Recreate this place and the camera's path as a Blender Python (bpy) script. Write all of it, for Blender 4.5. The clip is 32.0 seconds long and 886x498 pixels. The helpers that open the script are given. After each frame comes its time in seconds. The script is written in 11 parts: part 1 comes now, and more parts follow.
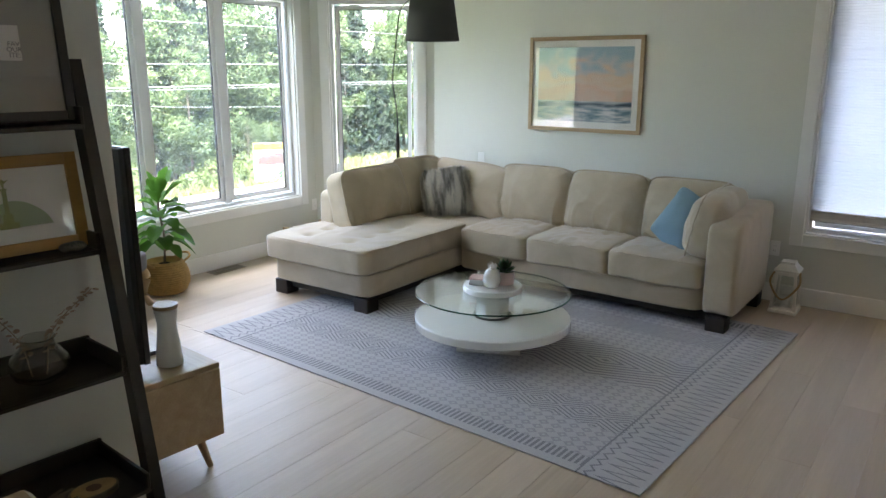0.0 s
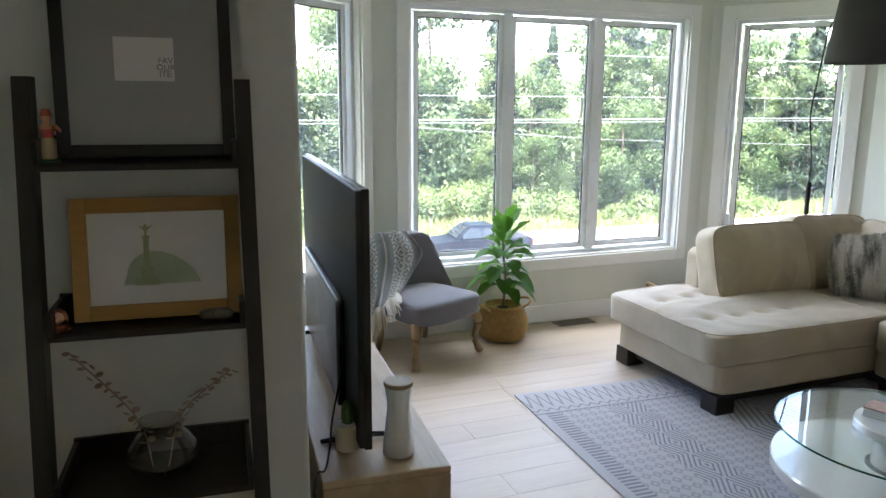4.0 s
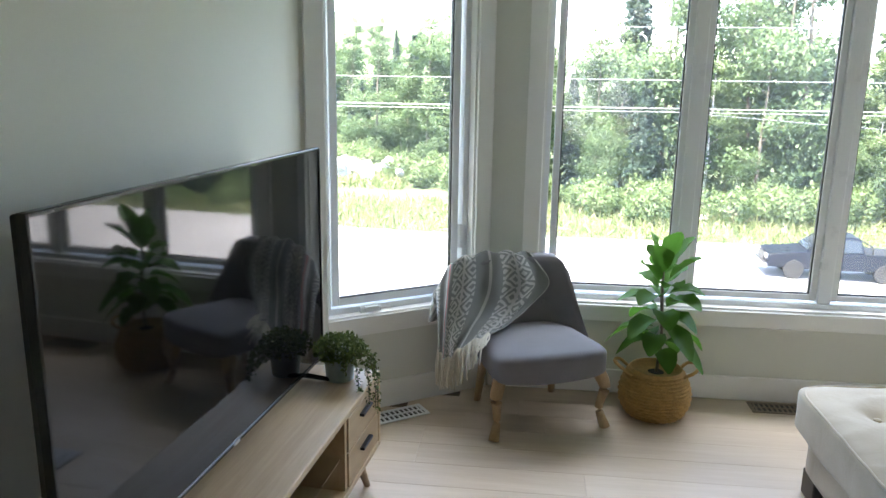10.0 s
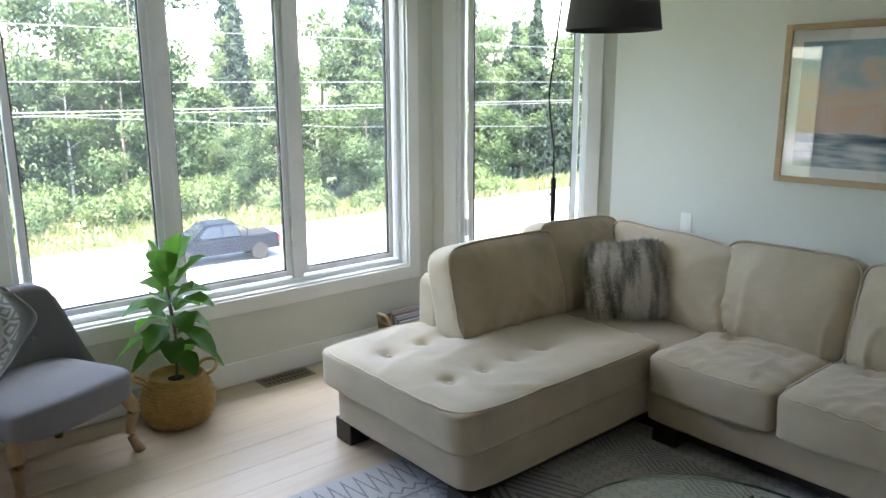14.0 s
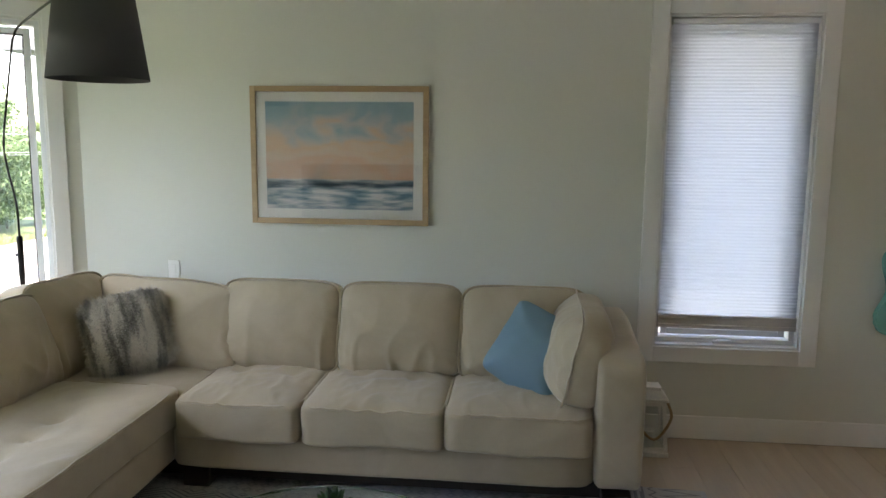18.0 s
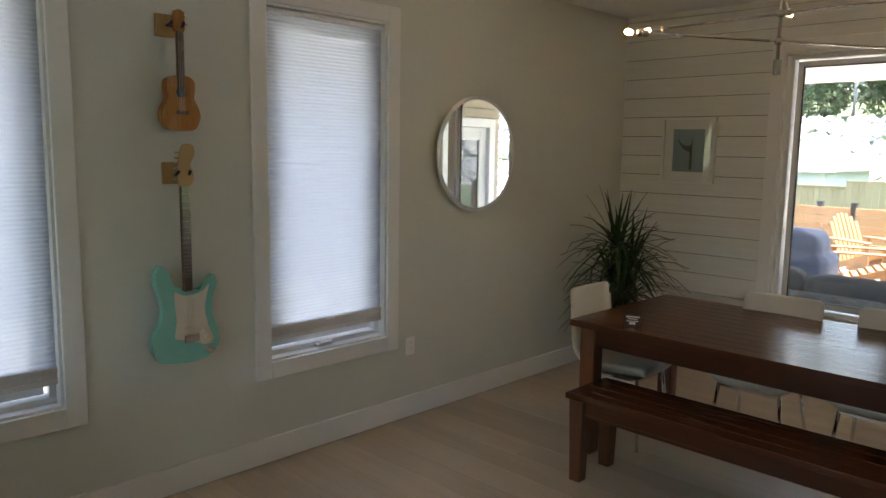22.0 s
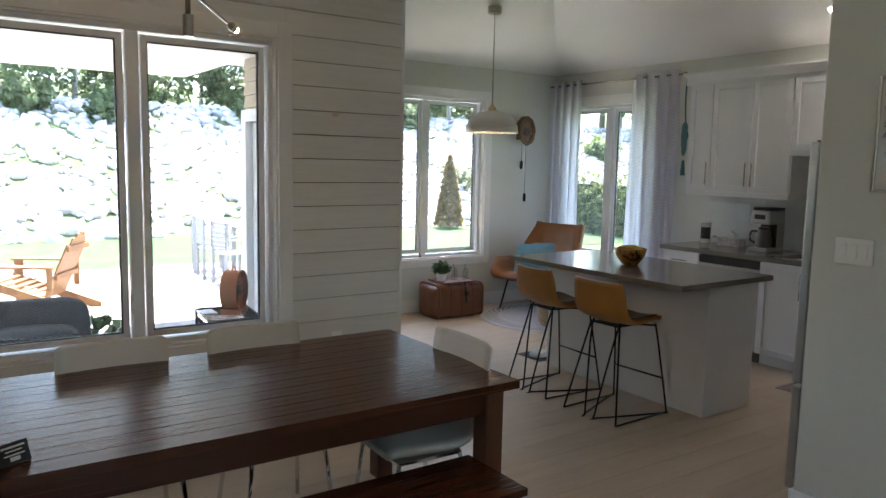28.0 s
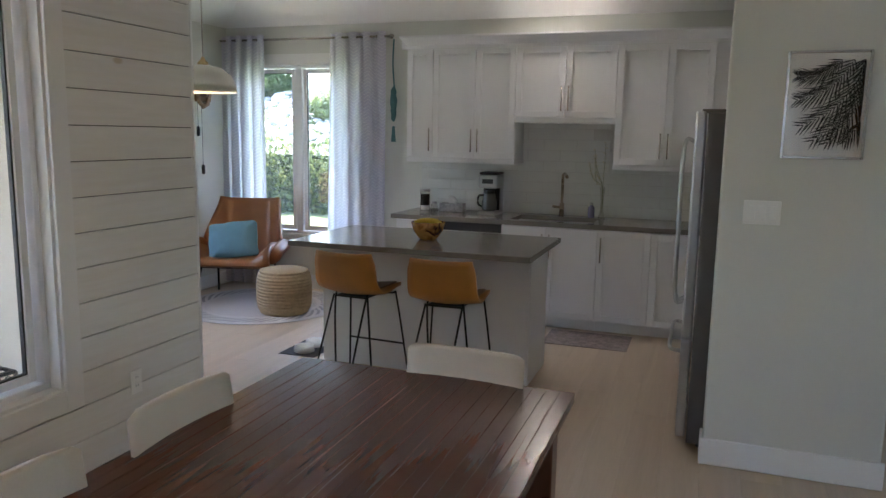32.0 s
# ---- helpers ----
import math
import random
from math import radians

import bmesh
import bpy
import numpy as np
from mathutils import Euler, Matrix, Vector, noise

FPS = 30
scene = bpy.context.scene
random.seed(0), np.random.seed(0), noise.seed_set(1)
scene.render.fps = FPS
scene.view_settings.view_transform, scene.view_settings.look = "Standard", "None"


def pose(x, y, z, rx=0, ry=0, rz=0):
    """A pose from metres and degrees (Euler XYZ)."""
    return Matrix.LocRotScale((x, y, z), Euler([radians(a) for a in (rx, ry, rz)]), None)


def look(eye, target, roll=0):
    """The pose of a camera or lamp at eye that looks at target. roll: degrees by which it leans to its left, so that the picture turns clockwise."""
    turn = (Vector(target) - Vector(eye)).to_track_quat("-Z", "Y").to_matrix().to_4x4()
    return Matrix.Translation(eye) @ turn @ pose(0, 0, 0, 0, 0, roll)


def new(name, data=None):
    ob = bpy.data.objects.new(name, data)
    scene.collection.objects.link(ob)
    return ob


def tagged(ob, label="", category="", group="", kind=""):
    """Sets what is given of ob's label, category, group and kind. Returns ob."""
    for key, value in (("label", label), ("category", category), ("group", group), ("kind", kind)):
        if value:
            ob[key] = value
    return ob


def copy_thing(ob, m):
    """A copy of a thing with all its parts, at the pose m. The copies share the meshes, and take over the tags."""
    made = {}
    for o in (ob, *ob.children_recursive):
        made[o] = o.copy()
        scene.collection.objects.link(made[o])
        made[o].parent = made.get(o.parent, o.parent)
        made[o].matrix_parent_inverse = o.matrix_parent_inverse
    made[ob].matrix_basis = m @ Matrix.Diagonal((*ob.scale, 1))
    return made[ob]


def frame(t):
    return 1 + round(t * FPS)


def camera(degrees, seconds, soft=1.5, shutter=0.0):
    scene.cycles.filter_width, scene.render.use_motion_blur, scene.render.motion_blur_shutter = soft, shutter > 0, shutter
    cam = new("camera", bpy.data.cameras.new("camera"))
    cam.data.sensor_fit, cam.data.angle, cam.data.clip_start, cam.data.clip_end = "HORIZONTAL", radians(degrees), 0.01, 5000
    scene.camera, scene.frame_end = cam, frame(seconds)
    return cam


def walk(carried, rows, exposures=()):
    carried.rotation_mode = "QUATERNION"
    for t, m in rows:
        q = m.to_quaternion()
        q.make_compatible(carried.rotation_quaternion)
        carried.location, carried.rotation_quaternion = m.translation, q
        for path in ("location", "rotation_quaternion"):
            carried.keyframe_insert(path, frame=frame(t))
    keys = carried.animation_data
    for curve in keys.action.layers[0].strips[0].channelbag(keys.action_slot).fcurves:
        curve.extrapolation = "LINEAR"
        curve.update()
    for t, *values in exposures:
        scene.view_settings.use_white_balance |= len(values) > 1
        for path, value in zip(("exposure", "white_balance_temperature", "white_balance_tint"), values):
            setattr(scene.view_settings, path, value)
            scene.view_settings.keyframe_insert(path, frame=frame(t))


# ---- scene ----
cam = camera(61.9, 32.0)
PATH = [
    (0, (0.316, 0.214, 1.736), (-0.823, 1.787, 1.261), 0.1),
    (0.5, (0.318, 0.222, 1.742), (-0.949, 1.693, 1.262), 0.2),
    (1, (0.302, 0.237, 1.732), (-1.081, 1.603, 1.259), 0.2),
    (1.5, (0.232, 0.287, 1.731), (-1.248, 1.548, 1.261), 0.3),
    (2, (0.149, 0.398, 1.733), (-1.414, 1.558, 1.273), 0.3),
    (2.5, (0.12, 0.559, 1.738), (-1.524, 1.612, 1.304), 0.4),
    (3, (0.089, 0.788, 1.742), (-1.627, 1.73, 1.331), 0.3),
    (3.5, (0.016, 0.987, 1.717), (-1.764, 1.808, 1.316), 0.4),
    (5.5, (-0.355, 1.814, 1.721), (-2.279, 2.21, 1.345), -0.0),
    (6, (-0.44, 1.985, 1.731), (-2.389, 2.24, 1.362), 0.0),
    (6.5, (-0.525, 2.172, 1.729), (-2.49, 2.254, 1.365), 0.1),
    (7, (-0.646, 2.313, 1.719), (-2.61, 2.243, 1.348), 0.3),
    (7.5, (-0.769, 2.461, 1.718), (-2.725, 2.283, 1.336), 0.7),
    (8, (-0.853, 2.606, 1.732), (-2.802, 2.383, 1.342), 0.9),
    (8.5, (-0.905, 2.703, 1.722), (-2.852, 2.474, 1.325), 1.0),
    (9, (-0.934, 2.762, 1.713), (-2.877, 2.534, 1.299), 1.0),
    (9.5, (-0.984, 2.779, 1.708), (-2.923, 2.546, 1.276), 1.0),
    (10, (-1.027, 2.787, 1.699), (-2.966, 2.566, 1.26), 0.9),
    (10.5, (-1.055, 2.778, 1.676), (-3.005, 2.673, 1.243), 1.0),
    (11, (-1.073, 2.764, 1.671), (-3.022, 2.85, 1.232), 0.7),
    (11.5, (-1.071, 2.734, 1.649), (-3.001, 3.024, 1.209), 0.4),
    (12, (-1.057, 2.672, 1.633), (-2.941, 3.179, 1.194), -0.1),
    (12.5, (-1.042, 2.594, 1.641), (-2.86, 3.302, 1.199), -0.3),
    (13, (-1.069, 2.501, 1.681), (-2.801, 3.39, 1.222), -0.2),
    (13.5, (-1.113, 2.342, 1.698), (-2.734, 3.422, 1.243), -0.2),
    (14, (-1.159, 2.225, 1.696), (-2.648, 3.491, 1.268), -0.2),
    (14.5, (-1.187, 2.159, 1.694), (-2.551, 3.562, 1.283), -0.2),
    (16.5, (-1.372, 1.933, 1.669), (-2.105, 3.765, 1.338), -0.1),
    (17, (-1.473, 1.889, 1.677), (-1.984, 3.796, 1.359), 0.7),
    (17.5, (-1.454, 1.885, 1.669), (-1.807, 3.831, 1.373), 0.5),
    (18, (-1.436, 1.886, 1.677), (-1.638, 3.856, 1.396), 0.6),
    (18.5, (-1.419, 1.891, 1.671), (-1.444, 3.874, 1.411), 0.5),
    (19, (-1.367, 1.918, 1.694), (-1.203, 3.895, 1.44), 0.5),
    (19.5, (-1.28, 1.969, 1.714), (-0.925, 3.921, 1.457), 0.6),
    (20, (-1.202, 2.038, 1.73), (-0.664, 3.946, 1.466), 0.7),
    (20.5, (-1.155, 2.144, 1.715), (-0.423, 3.986, 1.447), 1.0),
    (21, (-1.098, 2.314, 1.698), (-0.157, 4.057, 1.422), 1.1),
    (21.5, (-1.013, 2.503, 1.7), (0.171, 4.089, 1.416), 1.1),
    (22, (-0.885, 2.815, 1.675), (0.524, 4.209, 1.406), 0.9),
    (22.5, (-0.733, 3.065, 1.674), (0.821, 4.296, 1.404), 1.0),
    (23, (-0.6, 3.327, 1.685), (1.091, 4.359, 1.413), 1.2),
    (23.5, (-0.479, 3.548, 1.695), (1.323, 4.378, 1.44), 1.4),
    (24, (-0.392, 3.803, 1.695), (1.491, 4.438, 1.468), 1.3),
    (24.5, (-0.337, 4.032, 1.675), (1.615, 4.414, 1.467), 1.6),
    (25, (-0.362, 4.213, 1.669), (1.623, 4.346, 1.47), 1.7),
    (25.5, (-0.384, 4.405, 1.687), (1.6, 4.249, 1.482), 1.7),
    (26, (-0.36, 4.59, 1.698), (1.584, 4.176, 1.48), 1.6),
    (26.5, (-0.314, 4.686, 1.686), (1.575, 4.072, 1.458), 1.6),
    (28.5, (0.405, 5.018, 1.642), (1.934, 3.75, 1.408), 1.1),
    (29, (0.627, 5.091, 1.647), (2.044, 3.7, 1.412), 1.1),
    (29.5, (0.845, 5.179, 1.643), (2.163, 3.695, 1.399), 0.9),
    (30, (1.078, 5.225, 1.634), (2.279, 3.648, 1.37), 0.9),
    (30.5, (1.332, 5.284, 1.626), (2.407, 3.621, 1.352), 1.0),
    (31, (1.595, 5.396, 1.62), (2.537, 3.655, 1.341), 1.0),
    (31.5, (1.832, 5.443, 1.626), (2.628, 3.635, 1.335), 1.1),
    (32, (2.06, 5.468, 1.634), (2.718, 3.605, 1.329), 1.0),
]
EXPOSURES = [(0, 4.08, 6900, 18), (3, 4.0, 6850, 18), (9, 3.75, 6850, 15), (14, 3.72, 6850, 15), (17, 3.7, 7150, 17), (18.5, 3.8, 7500, 18), (20, 3.78, 7350, 18), (21.5, 3.72, 7450, 17), (23, 3.62, 6950, 14), (26, 3.7, 6500, 15), (29, 3.6, 6550, 15), (31, 3.72, 6600, 14), (32, 3.95, 6350, 17)]
walk(cam, [(t, look(eye, target, roll)) for t, eye, target, roll in PATH], EXPOSURES)

# ---- light ----
world = bpy.data.worlds.new("sky")
scene.world = world
world.use_nodes = True
wn = world.node_tree
sky = wn.nodes.new("ShaderNodeTexSky")
sky.sky_type, sky.sun_disc = "NISHITA", False
sky.sun_elevation, sky.sun_rotation = radians(67.4), radians(137)
sky.air_density, sky.dust_density = 1.0, 1.5
wn.links.new(sky.outputs[0], wn.nodes["Background"].inputs[0])
wn.nodes["Background"].inputs[1].default_value = 0.15
sun = new("sun", bpy.data.lights.new("sun", "SUN"))
sun.data.energy, sun.data.angle, sun.data.color = 3.0, radians(0.53), (1.0, 0.96, 0.89)
sun.matrix_world = look((2.6, -2.8, 9.2), (0, 0, 0))
# unseen fill lamp added outside above the bay to boost its sky light
bay = new("bay_sky_light", bpy.data.lights.new("bay_sky_light", "AREA"))
bay.data.shape, bay.data.size, bay.data.size_y = "RECTANGLE", 6.0, 1.2
bay.data.energy, bay.data.color = 24.0, (0.86, 0.94, 1.0)
bay.matrix_world = look((-6.4, 4.0, 3.35), (-2.0, 4.0, 0.4))
# unseen fill lamps added above the dining window and the arched entry door
for name, wide, high, watts, eye, target in (("dining_sky_light", 1.8, 1.2, 24.0, (5.6, 4.0, 3.3), (0.6, 2.9, 0.6)), ("entry_sky_light", 1.4, 1.0, 9.0, (-4.6, 0.15, 2.1), (-1.6, 0.25, -0.6))):
    lamp = new(name, bpy.data.lights.new(name, "AREA"))
    lamp.data.shape, lamp.data.size, lamp.data.size_y = "RECTANGLE", wide, high
    lamp.data.energy, lamp.data.color = watts, (0.92, 0.97, 1.0)
    lamp.matrix_world = look(eye, target)
# the lit recessed lamp over the kitchen counter
lamp = new("kitchen_lamp", bpy.data.lights.new("kitchen_lamp", "SPOT"))
lamp.data.energy, lamp.data.color, lamp.data.spot_size, lamp.data.spot_blend, lamp.data.shadow_soft_size = 0.9, (1.0, 0.87, 0.74), radians(150), 0.8, 0.05
lamp.matrix_world = look((3.32, -0.80, 2.80), (3.32, -0.55, 0.9))
scene.view_settings.exposure = 0.0

# ---- materials ----
def tree_of(name):
    m = bpy.data.materials.new(name)
    m.use_nodes = True
    return m, m.node_tree, m.node_tree.nodes["Principled BSDF"]


def node(t, kind, **values):
    n = t.nodes.new("ShaderNode" + kind)
    for k, v in values.items():
        k = k.replace("_", " ")
        for s in n.inputs:
            if s.name == k:
                s.default_value = v
                break
    return n


def link(t, a, b):
    t.links.new(a, b)


def ramp(t, fac, stops, step=False):
    r = t.nodes.new("ShaderNodeValToRGB")
    if step:
        r.color_ramp.interpolation = "CONSTANT"
    e = r.color_ramp.elements
    while len(e) < len(stops):
        e.new(0.5)
    for el, (p, c) in zip(e, stops):
        el.position, el.color = p, (*c, 1)
    link(t, fac, r.inputs[0])
    return r.outputs[0]


def maths(t, op, a, b=None, c=None):
    n = t.nodes.new("ShaderNodeMath")
    n.operation = op
    for i, v in enumerate((a, b, c)):
        if v is None:
            continue
        if isinstance(v, (int, float)):
            n.inputs[i].default_value = v
        else:
            link(t, v, n.inputs[i])
    return n.outputs[0]


def place(t, scale=(1, 1, 1), random_shift=0.0):
    co = t.nodes.new("ShaderNodeTexCoord").outputs["Object"]
    mp = node(t, "Mapping")
    mp.inputs["Scale"].default_value = scale
    link(t, co, mp.inputs["Vector"])
    if random_shift:
        oi = t.nodes.new("ShaderNodeObjectInfo").outputs["Random"]
        cx = node(t, "CombineXYZ")
        for i, k in enumerate((1.0, 1.7, 0.6)):
            link(t, maths(t, "MULTIPLY", oi, random_shift * k), cx.inputs[i])
        link(t, cx.outputs[0], mp.inputs["Location"])
    return mp.outputs[0]


def bump_of(t, height, strength, distance, p):
    b = node(t, "Bump", Strength=strength, Distance=distance)
    link(t, height, b.inputs["Height"])
    link(t, b.outputs[0], p.inputs["Normal"])


def dim(c, k):
    return tuple(min(1.0, v * k) for v in c)


def plain(name, col, rough=0.5, metal=0.0, var=0.1, scale=6.0, fine=90.0, bump=0.15, stretch=(1, 1, 1), dist=0.002, sheen=0.0, shift=0.0, coat=0.0):
    """Colour with broad and fine variation, and a fine relief."""
    m, t, p = tree_of(name)
    v = place(t, stretch, shift)
    n1, n2 = node(t, "TexNoise", Scale=scale, Detail=4.0), node(t, "TexNoise", Scale=fine, Detail=6.0)
    link(t, v, n1.inputs["Vector"]), link(t, v, n2.inputs["Vector"])
    f = maths(t, "MULTIPLY_ADD", n2.outputs["Fac"], 0.5, maths(t, "MULTIPLY", n1.outputs["Fac"], 0.5))
    link(t, ramp(t, f, [(0.3, dim(col, 1 - var)), (0.7, dim(col, 1 + var))]), p.inputs["Base Color"])
    link(t, maths(t, "MULTIPLY_ADD", n1.outputs["Fac"], 0.16, rough - 0.08), p.inputs["Roughness"])
    p.inputs["Metallic"].default_value = metal
    p.inputs["Sheen Weight"].default_value = sheen
    p.inputs["Coat Weight"].default_value = coat
    if bump:
        bump_of(t, n2.outputs["Fac"], bump, dist, p)
    return m


def timber(name, light, dark, axis=1, rough=0.45, rings=5.0, long=0.07, shift=20.0, bump=0.12, coat=0.0):
    """Wood with its grain along one axis (0 x, 1 y, 2 z)."""
    m, t, p = tree_of(name)
    s = [1.0, 1.0, 1.0]
    s[axis] = long
    v = place(t, tuple(s), shift)
    n1 = node(t, "TexNoise", Scale=rings * 2, Detail=5.0, Distortion=1.2)
    n2 = node(t, "TexNoise", Scale=rings * 22, Detail=3.0)
    link(t, v, n1.inputs["Vector"]), link(t, v, n2.inputs["Vector"])
    oi = t.nodes.new("ShaderNodeObjectInfo").outputs["Random"]
    f = maths(t, "MULTIPLY_ADD", n2.outputs["Fac"], 0.35, maths(t, "MULTIPLY", n1.outputs["Fac"], 0.65))
    f = maths(t, "ADD", f, maths(t, "MULTIPLY_ADD", oi, 0.22, -0.11))
    link(t, ramp(t, f, [(0.28, dark), (0.52, tuple((a + b) / 2 for a, b in zip(light, dark))), (0.75, light)]), p.inputs["Base Color"])
    link(t, maths(t, "MULTIPLY_ADD", n2.outputs["Fac"], 0.2, rough - 0.1), p.inputs["Roughness"])
    p.inputs["Coat Weight"].default_value = coat
    bump_of(t, n2.outputs["Fac"], bump, 0.001, p)
    return m


def pane_glass(name, tint=(1, 1, 1), strength=1.0, rough=0.0, veil=0.0):
    """Thin clear glass: straight through, with a mirror that grows at grazing angles, and a pale veil that imitates
    haze.
    """
    m, t, p = tree_of(name)
    t.nodes.remove(p)
    out = t.nodes["Material Output"]
    tr, gl = node(t, "BsdfTransparent", Color=(*tint, 1)), node(t, "BsdfGlossy", Roughness=rough)
    mx = node(t, "MixShader")
    lw = node(t, "LayerWeight", Blend=0.5)
    fr = maths(t, "MULTIPLY_ADD", maths(t, "POWER", lw.outputs["Facing"], 4.0), 0.8, 0.035)
    link(t, maths(t, "MULTIPLY", fr, strength), mx.inputs[0])
    link(t, tr.outputs[0], mx.inputs[1]), link(t, gl.outputs[0], mx.inputs[2]), link(t, mx.outputs[0], out.inputs[0])
    # pale translucent layer mixed in imitates hazy glare over the view
    if veil:
        film_, mx2, nz = node(t, "BsdfTranslucent", Color=(0.86, 0.93, 1.0, 1)), node(t, "MixShader"), node(t, "TexNoise", Scale=2.5, Detail=5.0)
        link(t, place(t), nz.inputs["Vector"])
        link(t, maths(t, "MULTIPLY", nz.outputs["Fac"], veil * 2), mx2.inputs[0])
        link(t, mx.outputs[0], mx2.inputs[1]), link(t, film_.outputs[0], mx2.inputs[2]), link(t, mx2.outputs[0], out.inputs[0])
    return m


def glow(name, col, strength):
    m, t, p = tree_of(name)
    p.inputs["Base Color"].default_value = (*col, 1)
    p.inputs["Emission Color"].default_value = (*col, 1)
    p.inputs["Emission Strength"].default_value = strength
    return m


WALL = plain("wall_paint", (0.66, 0.67, 0.615), 0.6, var=0.03, scale=1.5, fine=260, bump=0.12, dist=0.0008)
WHITE = plain("white_trim_paint", (0.80, 0.80, 0.78), 0.38, var=0.03, scale=4, fine=200, bump=0.05, dist=0.0005)
CEIL = plain("ceiling_paint", (0.86, 0.86, 0.84), 0.8, var=0.03, scale=2, fine=160, bump=0.2, dist=0.001)
VINYL = plain("white_vinyl", (0.78, 0.80, 0.82), 0.3, var=0.03, scale=5, fine=150, bump=0.03)
BLACK = plain("black_rubber", (0.012, 0.012, 0.013), 0.5, var=0.2)
GLASS = pane_glass("window_glass", (0.97, 0.985, 0.98), veil=0.014)
OAK = timber("pale_oak_plank", (0.60, 0.49, 0.375), (0.47, 0.37, 0.27), 1, 0.42, rings=3.5)
JOINT = plain("floor_joint", (0.12, 0.085, 0.055), 0.8)


# ---- mesh helpers ----
def quad_box(bm, x0, y0, z0, x1, y1, z1, bevel=0.0, seg=2, m=None):
    r = bmesh.ops.create_cube(bm, size=1.0)
    vs = r["verts"]
    for v in vs:
        v.co = Vector((x0 + (v.co.x + 0.5) * (x1 - x0), y0 + (v.co.y + 0.5) * (y1 - y0), z0 + (v.co.z + 0.5) * (z1 - z0)))
        if m:
            v.co = m @ v.co
    if bevel:
        bmesh.ops.bevel(bm, geom=list({e for v in vs for e in v.link_edges}), offset=bevel, segments=seg, affect="EDGES", profile=0.5)
    return bm


def box(x0, y0, z0, x1, y1, z1, bevel=0.0, seg=2, m=None):
    return quad_box(bmesh.new(), x0, y0, z0, x1, y1, z1, bevel, seg, m)


def lathe(bm, profile, n=24, at=(0, 0, 0), m=None, wob=None):
    """Turn (radius, height) pairs about z."""
    rings = []
    for r, z in profile:
        ring = []
        for i in range(n):
            a = 2 * math.pi * i / n
            k = wob(a, z) if wob else 1.0
            co = Vector((at[0] + r * k * math.cos(a), at[1] + r * k * math.sin(a), at[2] + z))
            ring.append(bm.verts.new(m @ co if m else co))
        rings.append(ring)
    for a, b in zip(rings, rings[1:]):
        for i in range(n):
            bm.faces.new((a[i], a[(i + 1) % n], b[(i + 1) % n], b[i]))
    (r0, z0), (r1, z1) = profile[0], profile[-1]
    if len(profile) > 2 and r0 > 1e-4 and r1 > 1e-4 and math.hypot(r1 - r0, z1 - z0) < 0.021:
        for i in range(n):
            bm.faces.new((rings[-1][i], rings[-1][(i + 1) % n], rings[0][(i + 1) % n], rings[0][i]))
        return bm
    if profile[0][0] > 1e-4:
        bm.faces.new(rings[0][::-1])
    if profile[-1][0] > 1e-4:
        bm.faces.new(rings[-1])
    return bm


def turned(profile, n=24, at=(0, 0, 0), m=None, wob=None):
    return lathe(bmesh.new(), profile, n, at, m, wob)


def sweep(bm, pts, r, n=8, flat=1.0, cap=True):
    """A tube through points; r is a radius or a list of radii."""
    pts = [Vector(p) for p in pts]
    rs = r if isinstance(r, (list, tuple)) else [r] * len(pts)
    up = Vector((0, 0, 1))
    rings = []
    for i, p in enumerate(pts):
        d = (pts[min(i + 1, len(pts) - 1)] - pts[max(i - 1, 0)]).normalized()
        s = d.cross(up)
        s = d.cross(Vector((0, 1, 0))) if s.length < 0.05 else s
        s.normalize()
        w = s.cross(d).normalized()
        rings.append([bm.verts.new(p + rs[i] * (math.cos(2 * math.pi * k / n) * s + flat * math.sin(2 * math.pi * k / n) * w)) for k in range(n)])
    for a, b in zip(rings, rings[1:]):
        for k in range(n):
            bm.faces.new((a[k], a[(k + 1) % n], b[(k + 1) % n], b[k]))
    if cap:
        bm.faces.new(rings[0][::-1]), bm.faces.new(rings[-1])
    return bm


def tube(pts, r, n=8, flat=1.0):
    return sweep(bmesh.new(), pts, r, n, flat)


def arc(points, steps=6):
    """A smooth line through points (Catmull-Rom)."""
    p = [Vector(q) for q in points]
    p = [2 * p[0] - p[1]] + p + [2 * p[-1] - p[-2]]
    out = []
    for i in range(1, len(p) - 2):
        for s in range(steps):
            u = s / steps
            out.append(0.5 * (2 * p[i] + (p[i + 1] - p[i - 1]) * u + (2 * p[i - 1] - 5 * p[i] + 4 * p[i + 1] - p[i + 2]) * u * u + (3 * p[i] - p[i - 1] - 3 * p[i + 1] + p[i + 2]) * u ** 3))
    return out + [p[-2]]


